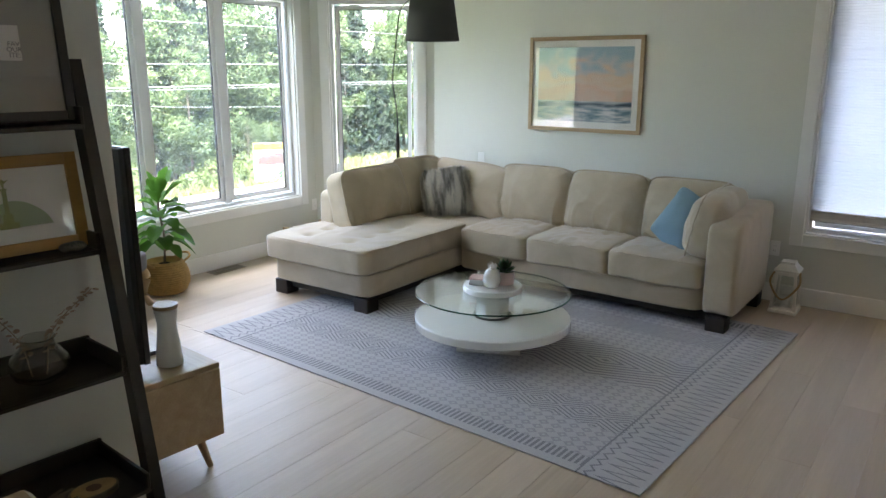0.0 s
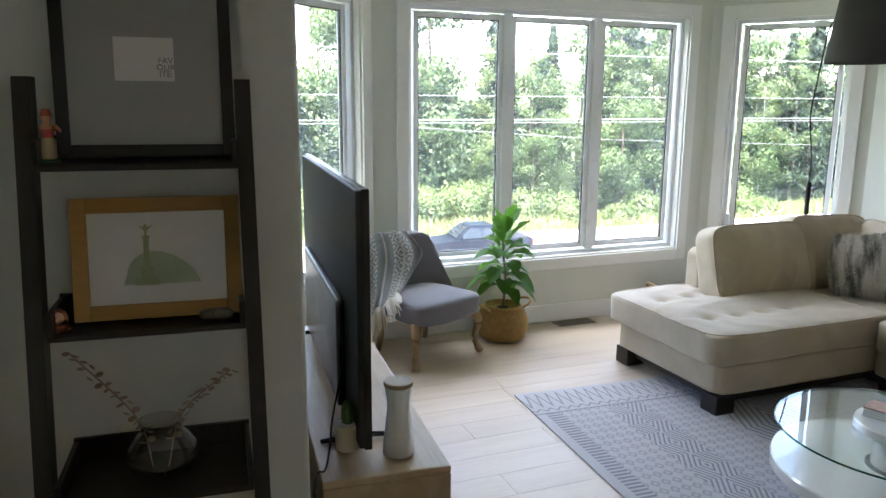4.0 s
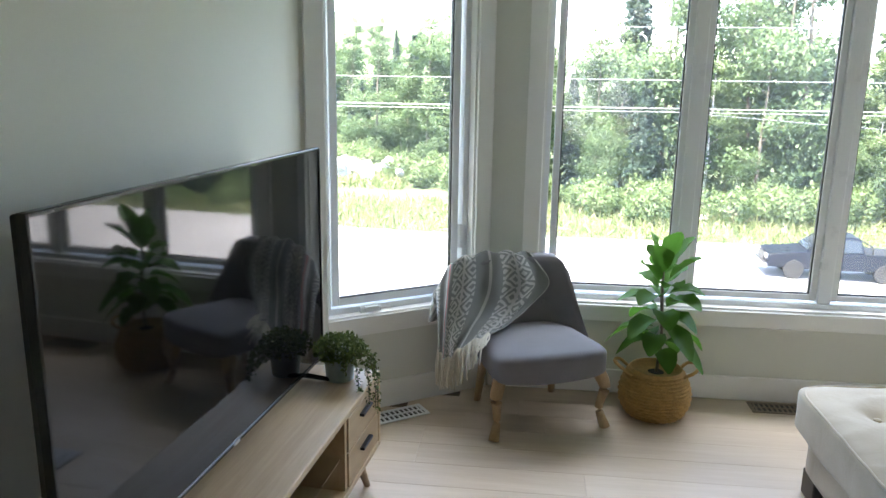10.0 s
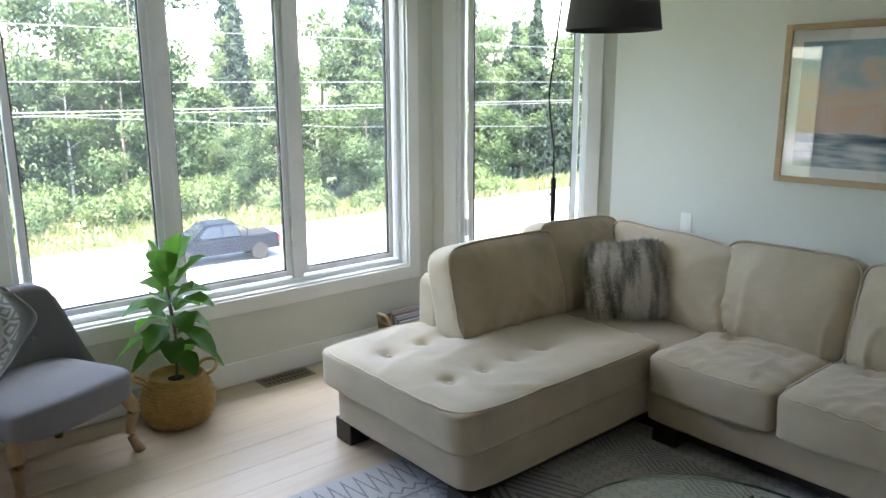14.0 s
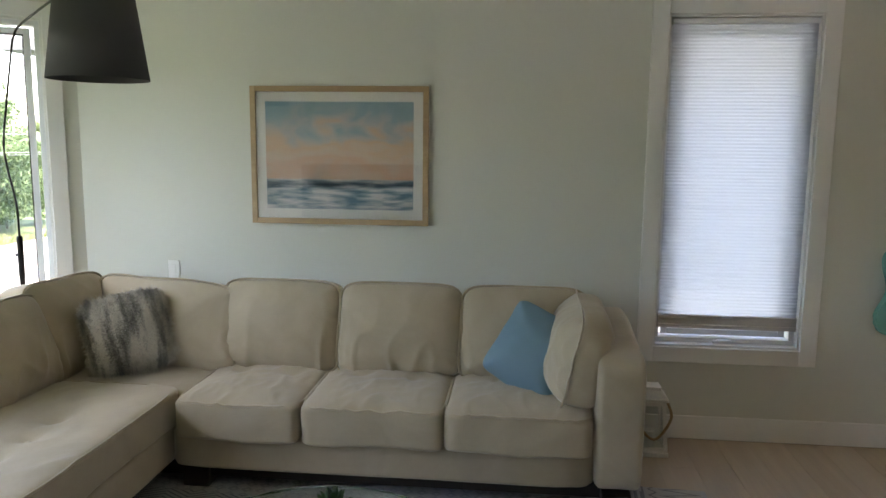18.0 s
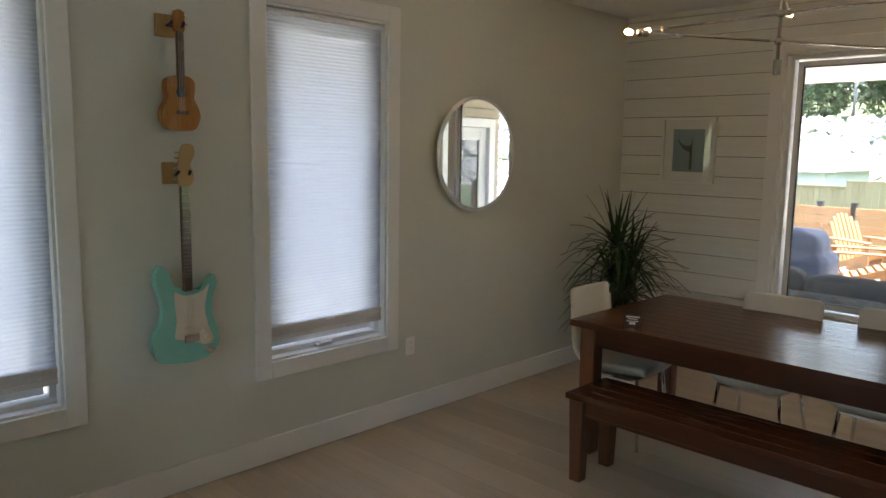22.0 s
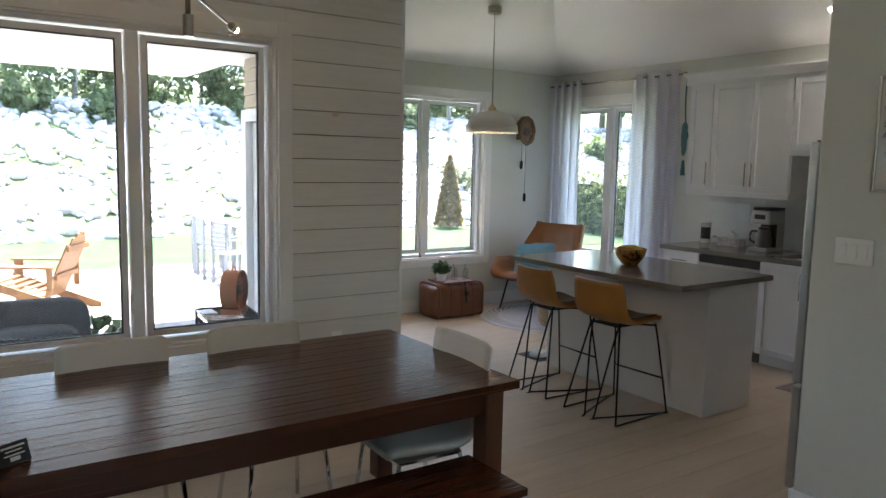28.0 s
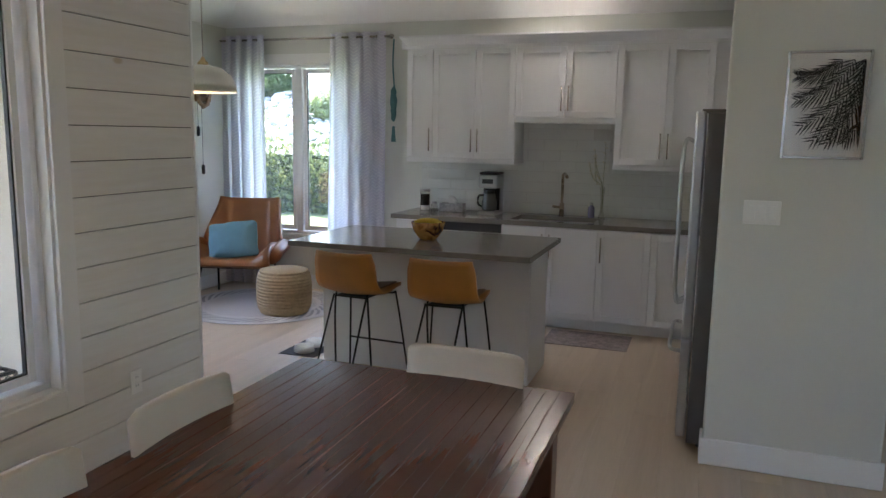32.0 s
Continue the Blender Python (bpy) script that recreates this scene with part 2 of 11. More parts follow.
def cushion(sx, sy, sz, n=12, e=5.0, puff=0.25, wrinkle=0.0, freq=4.0, seed=0.0, m=None, fn=None, bm=None):
    """A soft block of full size sx, sy, sz about the origin: rounded, thinner at the rim by puff, with wrinkles."""
    bm = bm or bmesh.new()
    cache = {}

    def vert(p):
        key = tuple(round(c, 5) for c in p)
        if key in cache:
            return cache[key]
        q = Vector(p)
        q = q / (abs(q.x) ** e + abs(q.y) ** e + abs(q.z) ** e) ** (1 / e)
        rim = max(abs(q.x), abs(q.y))
        q.z *= 1 - puff * rim ** 3
        co = Vector((q.x * sx / 2, q.y * sy / 2, q.z * sz / 2))
        if wrinkle:
            k = co * freq + Vector((seed, seed * 1.7, -seed))
            co += q.normalized() * wrinkle * (noise.noise(k) + 0.5 * noise.noise(k * 2.3))
        if fn:
            co = fn(co)
        cache[key] = bm.verts.new(m @ co if m else co)
        return cache[key]

    g = [2 * i / n - 1 for i in range(n + 1)]
    for ax in range(3):
        for s in (-1, 1):
            for i in range(n):
                for j in range(n):
                    cs = []
                    for a, b in ((g[i], g[j]), (g[i + 1], g[j]), (g[i + 1], g[j + 1]), (g[i], g[j + 1])):
                        p = [0, 0, 0]
                        p[ax], p[(ax + 1) % 3], p[(ax + 2) % 3] = s, a, b
                        cs.append(vert(p))
                    bm.faces.new(cs if s > 0 else cs[::-1])
    return bm


def fill(bm, pts, depth, m=None):
    """A flat outline in x, z given depth along y."""
    a = [bm.verts.new(m @ Vector((x, 0, z)) if m else Vector((x, 0, z))) for x, z in pts]
    b = [bm.verts.new(m @ Vector((x, depth, z)) if m else Vector((x, depth, z))) for x, z in pts]
    bm.faces.new(a), bm.faces.new(b[::-1])
    for i in range(len(pts)):
        j = (i + 1) % len(pts)
        bm.faces.new((a[j], a[i], b[i], b[j]))
    return bm


BASE = {}


def part(name, bm, material, parent=None, label="", smooth=False, kind=""):
    me = bpy.data.meshes.new(name)
    bmesh.ops.recalc_face_normals(bm, faces=bm.faces[:])
    bm.to_mesh(me)
    bm.free()
    if smooth:
        me.polygons.foreach_set("use_smooth", [True] * len(me.polygons))
    me.materials.append(material)
    ob = new(name, me)
    if parent:
        ob.parent = parent
        if parent.name in BASE:
            ob.matrix_parent_inverse = BASE[parent.name].inverted()
    if label or kind:
        tagged(ob, label, kind=kind)
    return ob


def thing(name, label, category, at=(0, 0, 0), turn=0.0, group="", kind="", room=False):
    """An Empty at a thing's base. room: its parts are given in the room's coordinates, not its own."""
    ob = new(name)
    ob.empty_display_size = 0.1
    ob.matrix_world = pose(*at, 0, 0, turn)
    if room:
        BASE[ob.name] = pose(*at, 0, 0, turn)
    return tagged(ob, label, category, group, kind)


def solid(name, bm, material, label, category="", group="", kind="", smooth=False):
    """A thing of one mesh."""
    return tagged(part(name, bm, material, None, "", smooth), label, category, group, kind)


def so_far():
    return set(bpy.data.objects.keys())


def set_down(before, m):
    """Lays the things built since before, as one group, where m says."""
    for ob in bpy.data.objects:
        if ob.name not in before and not ob.parent:
            ob.matrix_basis = m @ ob.matrix_basis


def words(name, text, size, m, material, parent=None, depth=0.0006, align="CENTER"):
    cu = bpy.data.curves.new(name, "FONT")
    cu.body, cu.size, cu.extrude, cu.align_x, cu.align_y = text, size, depth, align, "CENTER"
    tmp = bpy.data.objects.new(name, cu)
    scene.collection.objects.link(tmp)
    me = bpy.data.meshes.new_from_object(tmp.evaluated_get(bpy.context.evaluated_depsgraph_get()))
    bpy.data.objects.remove(tmp)
    me.materials.clear()
    me.materials.append(material)
    me.transform(m)
    ob = new(name, me)
    if parent:
        ob.parent = parent
        if parent.name in BASE:
            ob.matrix_parent_inverse = BASE[parent.name].inverted()
    return ob


# ---- the large structure ----
# North wall y 6.11, shiplap wall x 4.54, kitchen: east wall x 6.92, south wall y -1.32; bay: west wall x -5.02.
TOP = 2.74


def frame_of(p0, p1):
    """Local frame of a wall: x along it, y out of the room (to the right of the way p0 to p1 is the room)."""
    p0, p1 = Vector((*p0, 0)), Vector((*p1, 0))
    u = (p1 - p0).normalized()
    n = Vector((-u.y, u.x, 0))
    m = Matrix(((u.x, n.x, 0, p0.x), (u.y, n.y, 0, p0.y), (0, 0, 1, 0), (0, 0, 0, 1)))
    return m, (p1 - p0).length


def wall(name, p0, p1, holes=(), z0=0.0, z1=TOP, thick=0.16, material=None, label="plain grey-green painted plaster wall", ends=(0.0, 0.0)):
    m, long = frame_of(p0, p1)
    bm = bmesh.new()
    a = -ends[0]
    for h0, h1, hb, ht in sorted(holes):
        if h0 > a:
            quad_box(bm, a, 0, z0, h0, thick, z1, m=m)
        quad_box(bm, h0, 0, z0, h1, thick, hb, m=m)
        quad_box(bm, h0, 0, ht, h1, thick, z1, m=m)
        a = h1
    quad_box(bm, a, 0, z0, long + ends[1], thick, z1, m=m)
    return solid(name, bm, material or WALL, label, "wall", kind="structure")


def baseboard(p0, p1, a, b, high=0.14):
    m, _ = frame_of(p0, p1)
    bm = bmesh.new()
    quad_box(bm, a, -0.016, 0.002, b, 0.0, high, 0.004, 1, m)
    return solid("baseboard", bm, WHITE, "white painted flat baseboard along the wall", "baseboard", kind="structure")


def window(name, p0, p1, a0, a1, zb, zt, panes, label, cranks=(), deep=0.075, casing=0.09, latches=()):
    """A vinyl window in the opening a0..a1, zb..zt, with casing inside; panes are (from, to) along the wall."""
    m, _ = frame_of(p0, p1)
    w = thing(name, label, "window", kind="structure")

    def put(nm, bs, mat, label="", bevel=0.003):
        bm = bmesh.new()
        for q in bs:
            quad_box(bm, *q, bevel, 1, m)
        return part(nm, bm, mat, w, label)

    c, t = casing, 0.02
    put("casing", [(a0 - c, -t, zb - c, a0, -0.001, zt + c)], WHITE)
    put("casing", [(a1, -t, zb - c, a1 + c, -0.001, zt + c)], WHITE)
    put("casing", [(a0, -t, zt, a1, -0.001, zt + c)], WHITE)
    put("casing", [(a0, -t, zb - c, a1, -0.001, zb)], WHITE)
    put("jamb", [(a0, 0, zb, a0 + 0.012, deep, zt), (a1 - 0.012, 0, zb, a1, deep, zt), (a0 + 0.012, 0, zt - 0.012, a1 - 0.012, deep, zt), (a0 + 0.012, 0, zb, a1 - 0.012, deep, zb + 0.012)], WHITE, bevel=0)
    f = 0.04
    put("window_frame", [(a0, deep - 0.02, zb + f, a0 + f, deep + 0.06, zt - f), (a1 - f, deep - 0.02, zb + f, a1, deep + 0.06, zt - f), (a0, deep - 0.02, zt - f, a1, deep + 0.06, zt), (a0, deep - 0.02, zb, a1, deep + 0.06, zb + f)], VINYL)
    edges = [p for q in panes for p in q]
    for x0, x1 in zip(edges[1::2], edges[2::2]):
        put("mullion", [((x0 + x1) / 2 - 0.035, deep - 0.012, zb + f, (x0 + x1) / 2 + 0.035, deep + 0.055, zt - f)], VINYL)
    for x0, x1 in panes:
        s = 0.035
        lo, hi = zb + f + s + 0.012, zt - f - s - 0.012
        put("sash", [(x0 - s, deep + 0.004, lo - s, x0, deep + 0.045, hi + s), (x1, deep + 0.004, lo - s, x1 + s, deep + 0.045, hi + s), (x0, deep + 0.004, hi, x1, deep + 0.045, hi + s), (x0, deep + 0.004, lo - s, x1, deep + 0.045, lo)], VINYL)
        g = 0.007
        put("gasket", [(x0, deep + 0.014, lo, x0 + g, deep + 0.034, hi), (x1 - g, deep + 0.014, lo, x1, deep + 0.034, hi), (x0 + g, deep + 0.014, hi - g, x1 - g, deep + 0.034, hi), (x0 + g, deep + 0.014, lo, x1 - g, deep + 0.034, lo + g)], BLACK, "black rubber seal round the glass", bevel=0)
        bm = bmesh.new()
        quad_box(bm, x0 + g, deep + 0.022, lo + g, x1 - g, deep + 0.026, hi - g, m=m)
        part("pane", bm, GLASS, w).visible_shadow = False
    for x in cranks:
        bm = bmesh.new()
        quad_box(bm, x - 0.055, deep - 0.045, zb + 0.014, x + 0.055, deep - 0.018, zb + 0.032, 0.006, 2, m)
        h = part("crank_cover", bm, VINYL, w, "grey-white crank cover")
        bm = bmesh.new()
        quad_box(bm, x - 0.035, deep - 0.058, zb + 0.03, x + 0.045, deep - 0.036, zb + 0.04, 0.004, 2, m)
        part("crank_handle", bm, VINYL, h)
    for x, z in latches:
        bm = bmesh.new()
        quad_box(bm, x - 0.012, deep - 0.03, z - 0.06, x + 0.012, deep - 0.014, z + 0.06, 0.005, 2, m)
        part("sash_lock", bm, VINYL, w)
    return w


TV0 = (-1.997, 1.542)
SB0, SB1, NB0, NB1 = (-4.42, 1.722), (-5.035, 2.59), (-5.035, 5.43), (-4.06, 6.11)
NE, SE = (4.54, 6.11), (4.54, 2.32)
# the room lies to the right of each way p0 -> p1, so that local y points outdoors
wall("wall_tv", TV0, SB0, ends=(0, 0.05), thick=0.12)
wall("wall_bay_south", SB0, SB1, [(0.11, 0.96, 0.515, 2.375)], ends=(0, 0.05))
wall("wall_west", SB1, NB0, [(0.27, 2.62, 0.515, 2.375)])
wall("wall_bay_north", NB0, NB1, [(0.17, 1.02, 0.525, 2.37)], ends=(0.05, 0.05))
wall("wall_north", NB1, NE, [(3.405, 4.208, 0.547, 2.382), (5.224, 6.023, 0.55, 2.382)], ends=(0, 0.16))
wall("wall_east_dining", NE, SE, [(1.265, 2.915, 0.545, 2.368)], material=WHITE, label="stud wall behind white shiplap boards")
wall("wall_nook_north", SE, (6.92, 2.32), z1=3.6)
wall("wall_east_nook", (6.92, 2.32), (6.92, -1.32), [(0.98, 2.55, 0.585, 2.35)], z1=3.6, ends=(0.16, 0.16))
wall("wall_south", (6.92, -1.32), (1.34, -1.32), [(0.17, 1.49, 0.56, 2.33)], z1=3.6, ends=(0, 0.2))
wall("wall_kitchen_west", (1.34, -1.32), (1.34, 1.54), thick=0.15, z1=3.6)
bm = box(1.19, 1.54, 0, 1.99, 1.66, TOP, 0.012, 3)
solid("wall_partition", bm, WALL, "plain grey-green painted wall end beside the kitchen", "wall", kind="structure")
# the wall end at the stairs and all that stands by it, turned a little from the other walls
ENDWALL = Matrix.Translation((-1.915, 1.165, 0)) @ pose(0, 0, 0, 0, 0, -4.6) @ Matrix.Diagonal((1, 1.035, 1.03, 1)) @ Matrix.Translation((-(-1.6055), -1.324, 0))
mark = so_far()
bm = box(-1.81, 0.88, -1.3, -1.69, 1.559, TOP, 0.012, 3)
quad_box(bm, -1.7199, 1.5, 0, -1.69, 1.68, TOP, 0.014, 3)
solid("wall_ladder", bm, WALL, "plain grey-green wall end with rounded corner", "wall", kind="structure")
set_down(mark, ENDWALL)
# hall and entry, mostly out of sight
solid("wall_hall_south", box(-4.3, -3.36, -1.35, 1.34, -3.2, TOP), WALL, "plain grey-green painted wall closing the hall", "wall", kind="structure")
solid("wall_hall_east", box(1.19, -3.2, -1.3, 1.34, -1.48, TOP), WALL, "plain grey-green painted hall wall", "wall", kind="structure")
solid("wall_entry_north", box(-3.9, 0.80, -1.35, -2.15, 0.90, TOP), WALL, "plain painted entry wall", "wall", kind="structure")

window("window_bay_south", SB0, SB1, 0.11, 0.96, 0.515, 2.375, [(0.205, 0.865)], "white casement window with pale casing", cranks=(0.36,), latches=((0.905, 0.88),))
window("window_bay_main", SB1, NB0, 0.27, 2.62, 0.515, 2.375, [(0.365, 0.988), (1.125, 1.748), (1.893, 2.525)], "wide white three-light picture window looking at trees")
window("window_bay_north", NB0, NB1, 0.17, 1.02, 0.525, 2.37, [(0.265, 0.925)], "white casement window looking at trees", latches=((0.225, 0.75),))
window("window_north_1", NB1, NE, 3.405, 4.208, 0.547, 2.382, [(3.495, 4.118)], "white casement window behind a pleated blind", cranks=(3.80,))
window("window_north_2", NB1, NE, 5.224, 6.023, 0.55, 2.382, [(5.314, 5.933)], "white casement window behind a pleated blind", cranks=(5.6,))
window("window_dining", NE, SE, 1.265, 2.915, 0.545, 2.368, [(1.357, 2.014), (2.178, 2.825)], "white two-light window looking at the patio", cranks=(1.66,), latches=((2.06, 0.8),))
window("window_nook_east", (6.92, 2.32), (6.92, -1.32), 0.98, 2.55, 0.585, 2.35, [(1.07, 1.71), (1.85, 2.46)], "white two-light window looking at the lawn", cranks=(1.4, 2.2))
window("window_nook_south", (6.92, -1.32), (1.34, -1.32), 0.17, 1.49, 0.56, 2.33, [(0.26, 0.74), (0.91, 1.40)], "white two-light window between curtains", latches=((0.825, 0.85),))

for p0, p1, a, b in ((TV0, SB0, -0.02, 2.42), (SB0, SB1, 0.01, 1.05), (SB1, NB0, 0.01, 2.83), (NB0, NB1, 0.01, 1.17), (NB1, NE, 0.01, 8.565), (SE, (6.92, 2.32), 0.02, 2.36), ((6.92, 2.32), (6.92, -1.32), 0.02, 3.62), ((6.92, -1.32), (1.34, -1.32), 0.02, 2.27)):
    baseboard(p0, p1, a, b)
solid("baseboard", box(1.176, 1.66, 0.002, 2.004, 1.675, 0.14, 0.004, 1), WHITE, "white painted flat baseboard along the wall end", "baseboard", kind="structure")
solid("baseboard", box(1.99, 1.53, 0.002, 2.004, 1.659, 0.14, 0.004, 1), WHITE, "white painted flat baseboard round the wall end", "baseboard", kind="structure")
mark = so_far()
solid("baseboard", box(-1.69, 0.95, 0.002, -1.675, 1.69, 0.14, 0.004, 1), WHITE, "white painted flat baseboard behind the ladder shelf", "baseboard", kind="structure")
set_down(mark, ENDWALL)

# ceilings: flat over living and dining, hipped over the kitchen
solid("ceiling", box(-5.35, 2.32, TOP, 4.70, 6.27, TOP + 0.12), CEIL, "flat white painted ceiling", "ceiling", kind="structure")
solid("ceiling", box(-5.35, -3.36, TOP, 1.34, 2.32, TOP + 0.12), CEIL, "flat white painted ceiling over the hall", "ceiling", kind="structure")
bm = bmesh.new()
ZC, SL, ZT = 2.70, 0.36, 3.42
d = (ZT - ZC) / SL
for q in (((6.92, -1.32, ZC), (6.92, 2.32, ZC), (6.92 - d, 2.32, ZT), (6.92 - d, -1.32 + d, ZT)), ((6.92, -1.32, ZC), (6.92 - d, -1.32 + d, ZT), (1.34, -1.32 + d, ZT), (1.34, -1.32, ZC)), ((6.92 - d, -1.32 + d, ZT), (6.92 - d, 2.32, ZT), (1.34, 2.32, ZT), (1.34, -1.32 + d, ZT))):
    f = bm.faces.new([bm.verts.new(p) for p in q])
    g = bmesh.ops.extrude_face_region(bm, geom=[f])
    for v in g["geom"]:
        if isinstance(v, bmesh.types.BMVert):
            v.co.z += 0.1
solid("ceiling", bm, CEIL, "hipped white painted kitchen ceiling", "ceiling", kind="structure")
solid("wall_bulkhead", box(1.34, 2.32, TOP + 0.12, 4.54, 2.44, 3.6), WALL, "plain painted bulkhead over the dining ceiling", "wall", kind="structure")
solid("wall_bulkhead", box(1.19, -1.48, TOP + 0.12, 1.339, 2.44, 3.6), WALL, "plain painted bulkhead beside the kitchen ceiling", "wall", kind="structure")
# roof slab out of view, its wide eaves added to keep direct sun out
solid("roof", box(-6.0, -4.2, 3.62, 7.9, 7.05, 3.75), plain("dark_shingle", (0.06, 0.06, 0.065), 0.9), "unseen dark shingled roof slab with wide eaves to block sun", "roof", kind="structure")
SOFFIT = plain("white_soffit", (0.62, 0.64, 0.66), 0.5, var=0.04)
solid("roof_soffit", box(4.72, 2.5, 2.56, 9.1, 7.05, 2.62), SOFFIT, "white soffit over the covered patio", "soffit", kind="structure")
solid("roof_eave", box(4.7, 2.5, 2.63, 9.1, 7.05, 3.60), SOFFIT, "white fascia of the patio roof", "eave", kind="structure")
solid("roof_soffit", box(-6.0, 6.30, 2.60, 4.7, 7.05, 2.66), SOFFIT, "unseen white soffit added to shade the side windows", "soffit", kind="structure")
solid("roof_soffit", box(7.10, -2.3, 2.60, 7.9, 2.48, 2.66), SOFFIT, "unseen white soffit added to shade the nook window", "soffit", kind="structure")
solid("roof_soffit", box(1.0, -2.3, 2.60, 7.09, -1.50, 2.66), SOFFIT, "unseen white soffit added to shade the kitchen window", "soffit", kind="structure")
# sub-floor with stairwell left open
bm = box(-5.35, 0.70, -0.3, 4.70, 6.27, -0.014)
quad_box(bm, -0.80, -3.2, -0.3, 1.34, 0.70, -0.014), quad_box(bm, 1.34, -1.5, -0.3, 7.08, 0.84, -0.014), quad_box(bm, 4.7, 0.84, -0.3, 7.08, 2.48, -0.014)
solid("sub_floor", bm, JOINT, "dark sub-floor between the planks", "floor", kind="structure")


# ---- outdoors ----
def sstep(a, b, x):
    u = min(1.0, max(0.0, (x - a) / (b - a)))
    return u * u * (3 - 2 * u)


def ground_z(x, y):
    if x < 4.4:
        z = -1.7 - 4.05 * sstep(-6.0, -20.0, x)
        z -= 1.0 * sstep(-37.6, -40.0, x) * sstep(20, 30, y)
        if x < -75:
            z += 0.10 * (-75 - x) * (0.4 + 0.6 * sstep(10, -40, y))
        return z
    d = max(x - 18.3 - 9.5 * sstep(6.6, 8.2, y), (-y - 15.0) * sstep(0, 8, x))
    return -0.28 + 0.375 * min(max(d, 0), 9.6) + 0.10 * min(max(d - 9.6, 0), 60) + 0.05 * noise.noise(Vector((x * 0.3, y * 0.3, 0)))


def axis(points):
    out = []
    for a, b, n in points:
        out += [a + (b - a) * i / n for i in range(n)]
    return out + [points[-1][1]]


gx = axis([(-1500, -200, 10), (-200, -60, 20), (-60, -20, 40), (-20, -5, 12), (-5, 4.3, 4), (4.3, 4.5, 1), (4.5, 18, 9), (18, 38, 20), (38, 120, 10), (120, 1500, 8)])
gy = axis([(-1500, -200, 8), (-200, -60, 14), (-60, -28, 10), (-28, -14, 14), (-14, 20, 18), (20, 80, 14), (80, 1500, 12)])
bm = bmesh.new()
grid = [[bm.verts.new((x, y, ground_z(x, y))) for y in gy] for x in gx]
for i in range(len(gx) - 1):
    for j in range(len(gy) - 1):
        bm.faces.new((grid[i][j], grid[i + 1][j], grid[i + 1][j + 1], grid[i][j + 1]))
mg, t, p = tree_of("meadow_grass")
v = place(t)
n1, n2 = node(t, "TexNoise", Scale=0.18, Detail=5.0), node(t, "TexNoise", Scale=9.0, Detail=6.0)
link(t, v, n1.inputs["Vector"]), link(t, v, n2.inputs["Vector"])
f = maths(t, "MULTIPLY_ADD", n2.outputs["Fac"], 0.5, maths(t, "MULTIPLY", n1.outputs["Fac"], 0.5))
link(t, ramp(t, f, [(0.3, (0.045, 0.068, 0.022)), (0.5, (0.075, 0.105, 0.038)), (0.62, (0.10, 0.13, 0.05)), (0.78, (0.16, 0.165, 0.085))]), p.inputs["Base Color"])
p.inputs["Roughness"].default_value = 0.95
bump_of(t, n2.outputs["Fac"], 0.8, 0.05, p)
solid("ground", bm, mg, "rough meadow and lawn round the house", "ground", kind="structure", smooth=True)
bm = bmesh.new()
lawn = [[bm.verts.new((12.85 + 0.55 * i, -14.5 + 1.25 * j, ground_z(12.85 + 0.55 * i, -14.5 + 1.25 * j) + 0.03)) for j in range(20)] for i in range(11)]
for i in range(10):
    for j in range(19):
        bm.faces.new((lawn[i][j], lawn[i + 1][j], lawn[i + 1][j + 1], lawn[i][j + 1]))
solid("lawn", bm, plain("mown_lawn", (0.034, 0.082, 0.018), 0.95, var=0.3, scale=0.8, fine=30, bump=0.8, dist=0.03), "mown green lawn between the deck and the rocks", "lawn", kind="structure", smooth=True)
GRAVEL = plain("pale_road_gravel", (0.34, 0.33, 0.32), 0.9, var=0.18, scale=0.4, fine=14, bump=0.4, dist=0.02)
bm = bmesh.new()
ys = [-140 + 8 * i for i in range(36)]
rows_l, rows_r = [], []
for y in ys:
    k = sstep(0, -60, y) * 16
    rows_l.append(bm.verts.new((-37.5 - k, y, -5.72))), rows_r.append(bm.verts.new((-25.0 - k * 0.6, y, -5.72)))
for i in range(len(ys) - 1):
    bm.faces.new((rows_l[i], rows_r[i], rows_r[i + 1], rows_l[i + 1]))
solid("road", bm, GRAVEL, "pale sunlit gravel road in front of the house", "road", kind="structure")
bm = bmesh.new()
a = [bm.verts.new((x, y, ground_z(x, y) + 0.03)) for x, y in ((-25.0, -14), (-25.0, -2), (-21, -2), (-21, -14))]
bm.faces.new(a)
solid("driveway", bm, GRAVEL, "pale sunlit driveway apron beside the road", "driveway", kind="structure")


def leaf_mat(name, a, b, c):
    m, t, p = tree_of(name)
    g = t.nodes.new("ShaderNodeNewGeometry").outputs["Random Per Island"]
    col = ramp(t, g, [(0.0, a), (0.55, b), (1.0, c)])
    link(t, col, p.inputs["Base Color"])
    p.inputs["Roughness"].default_value = 0.55
    tr = node(t, "BsdfTranslucent")
    link(t, col, tr.inputs[0])
    mx = node(t, "MixShader")
    mx.inputs[0].default_value = 0.5
    out = t.nodes["Material Output"]
    link(t, p.outputs[0], mx.inputs[1]), link(t, tr.outputs[0], mx.inputs[2]), link(t, mx.outputs[0], out.inputs[0])
    return m


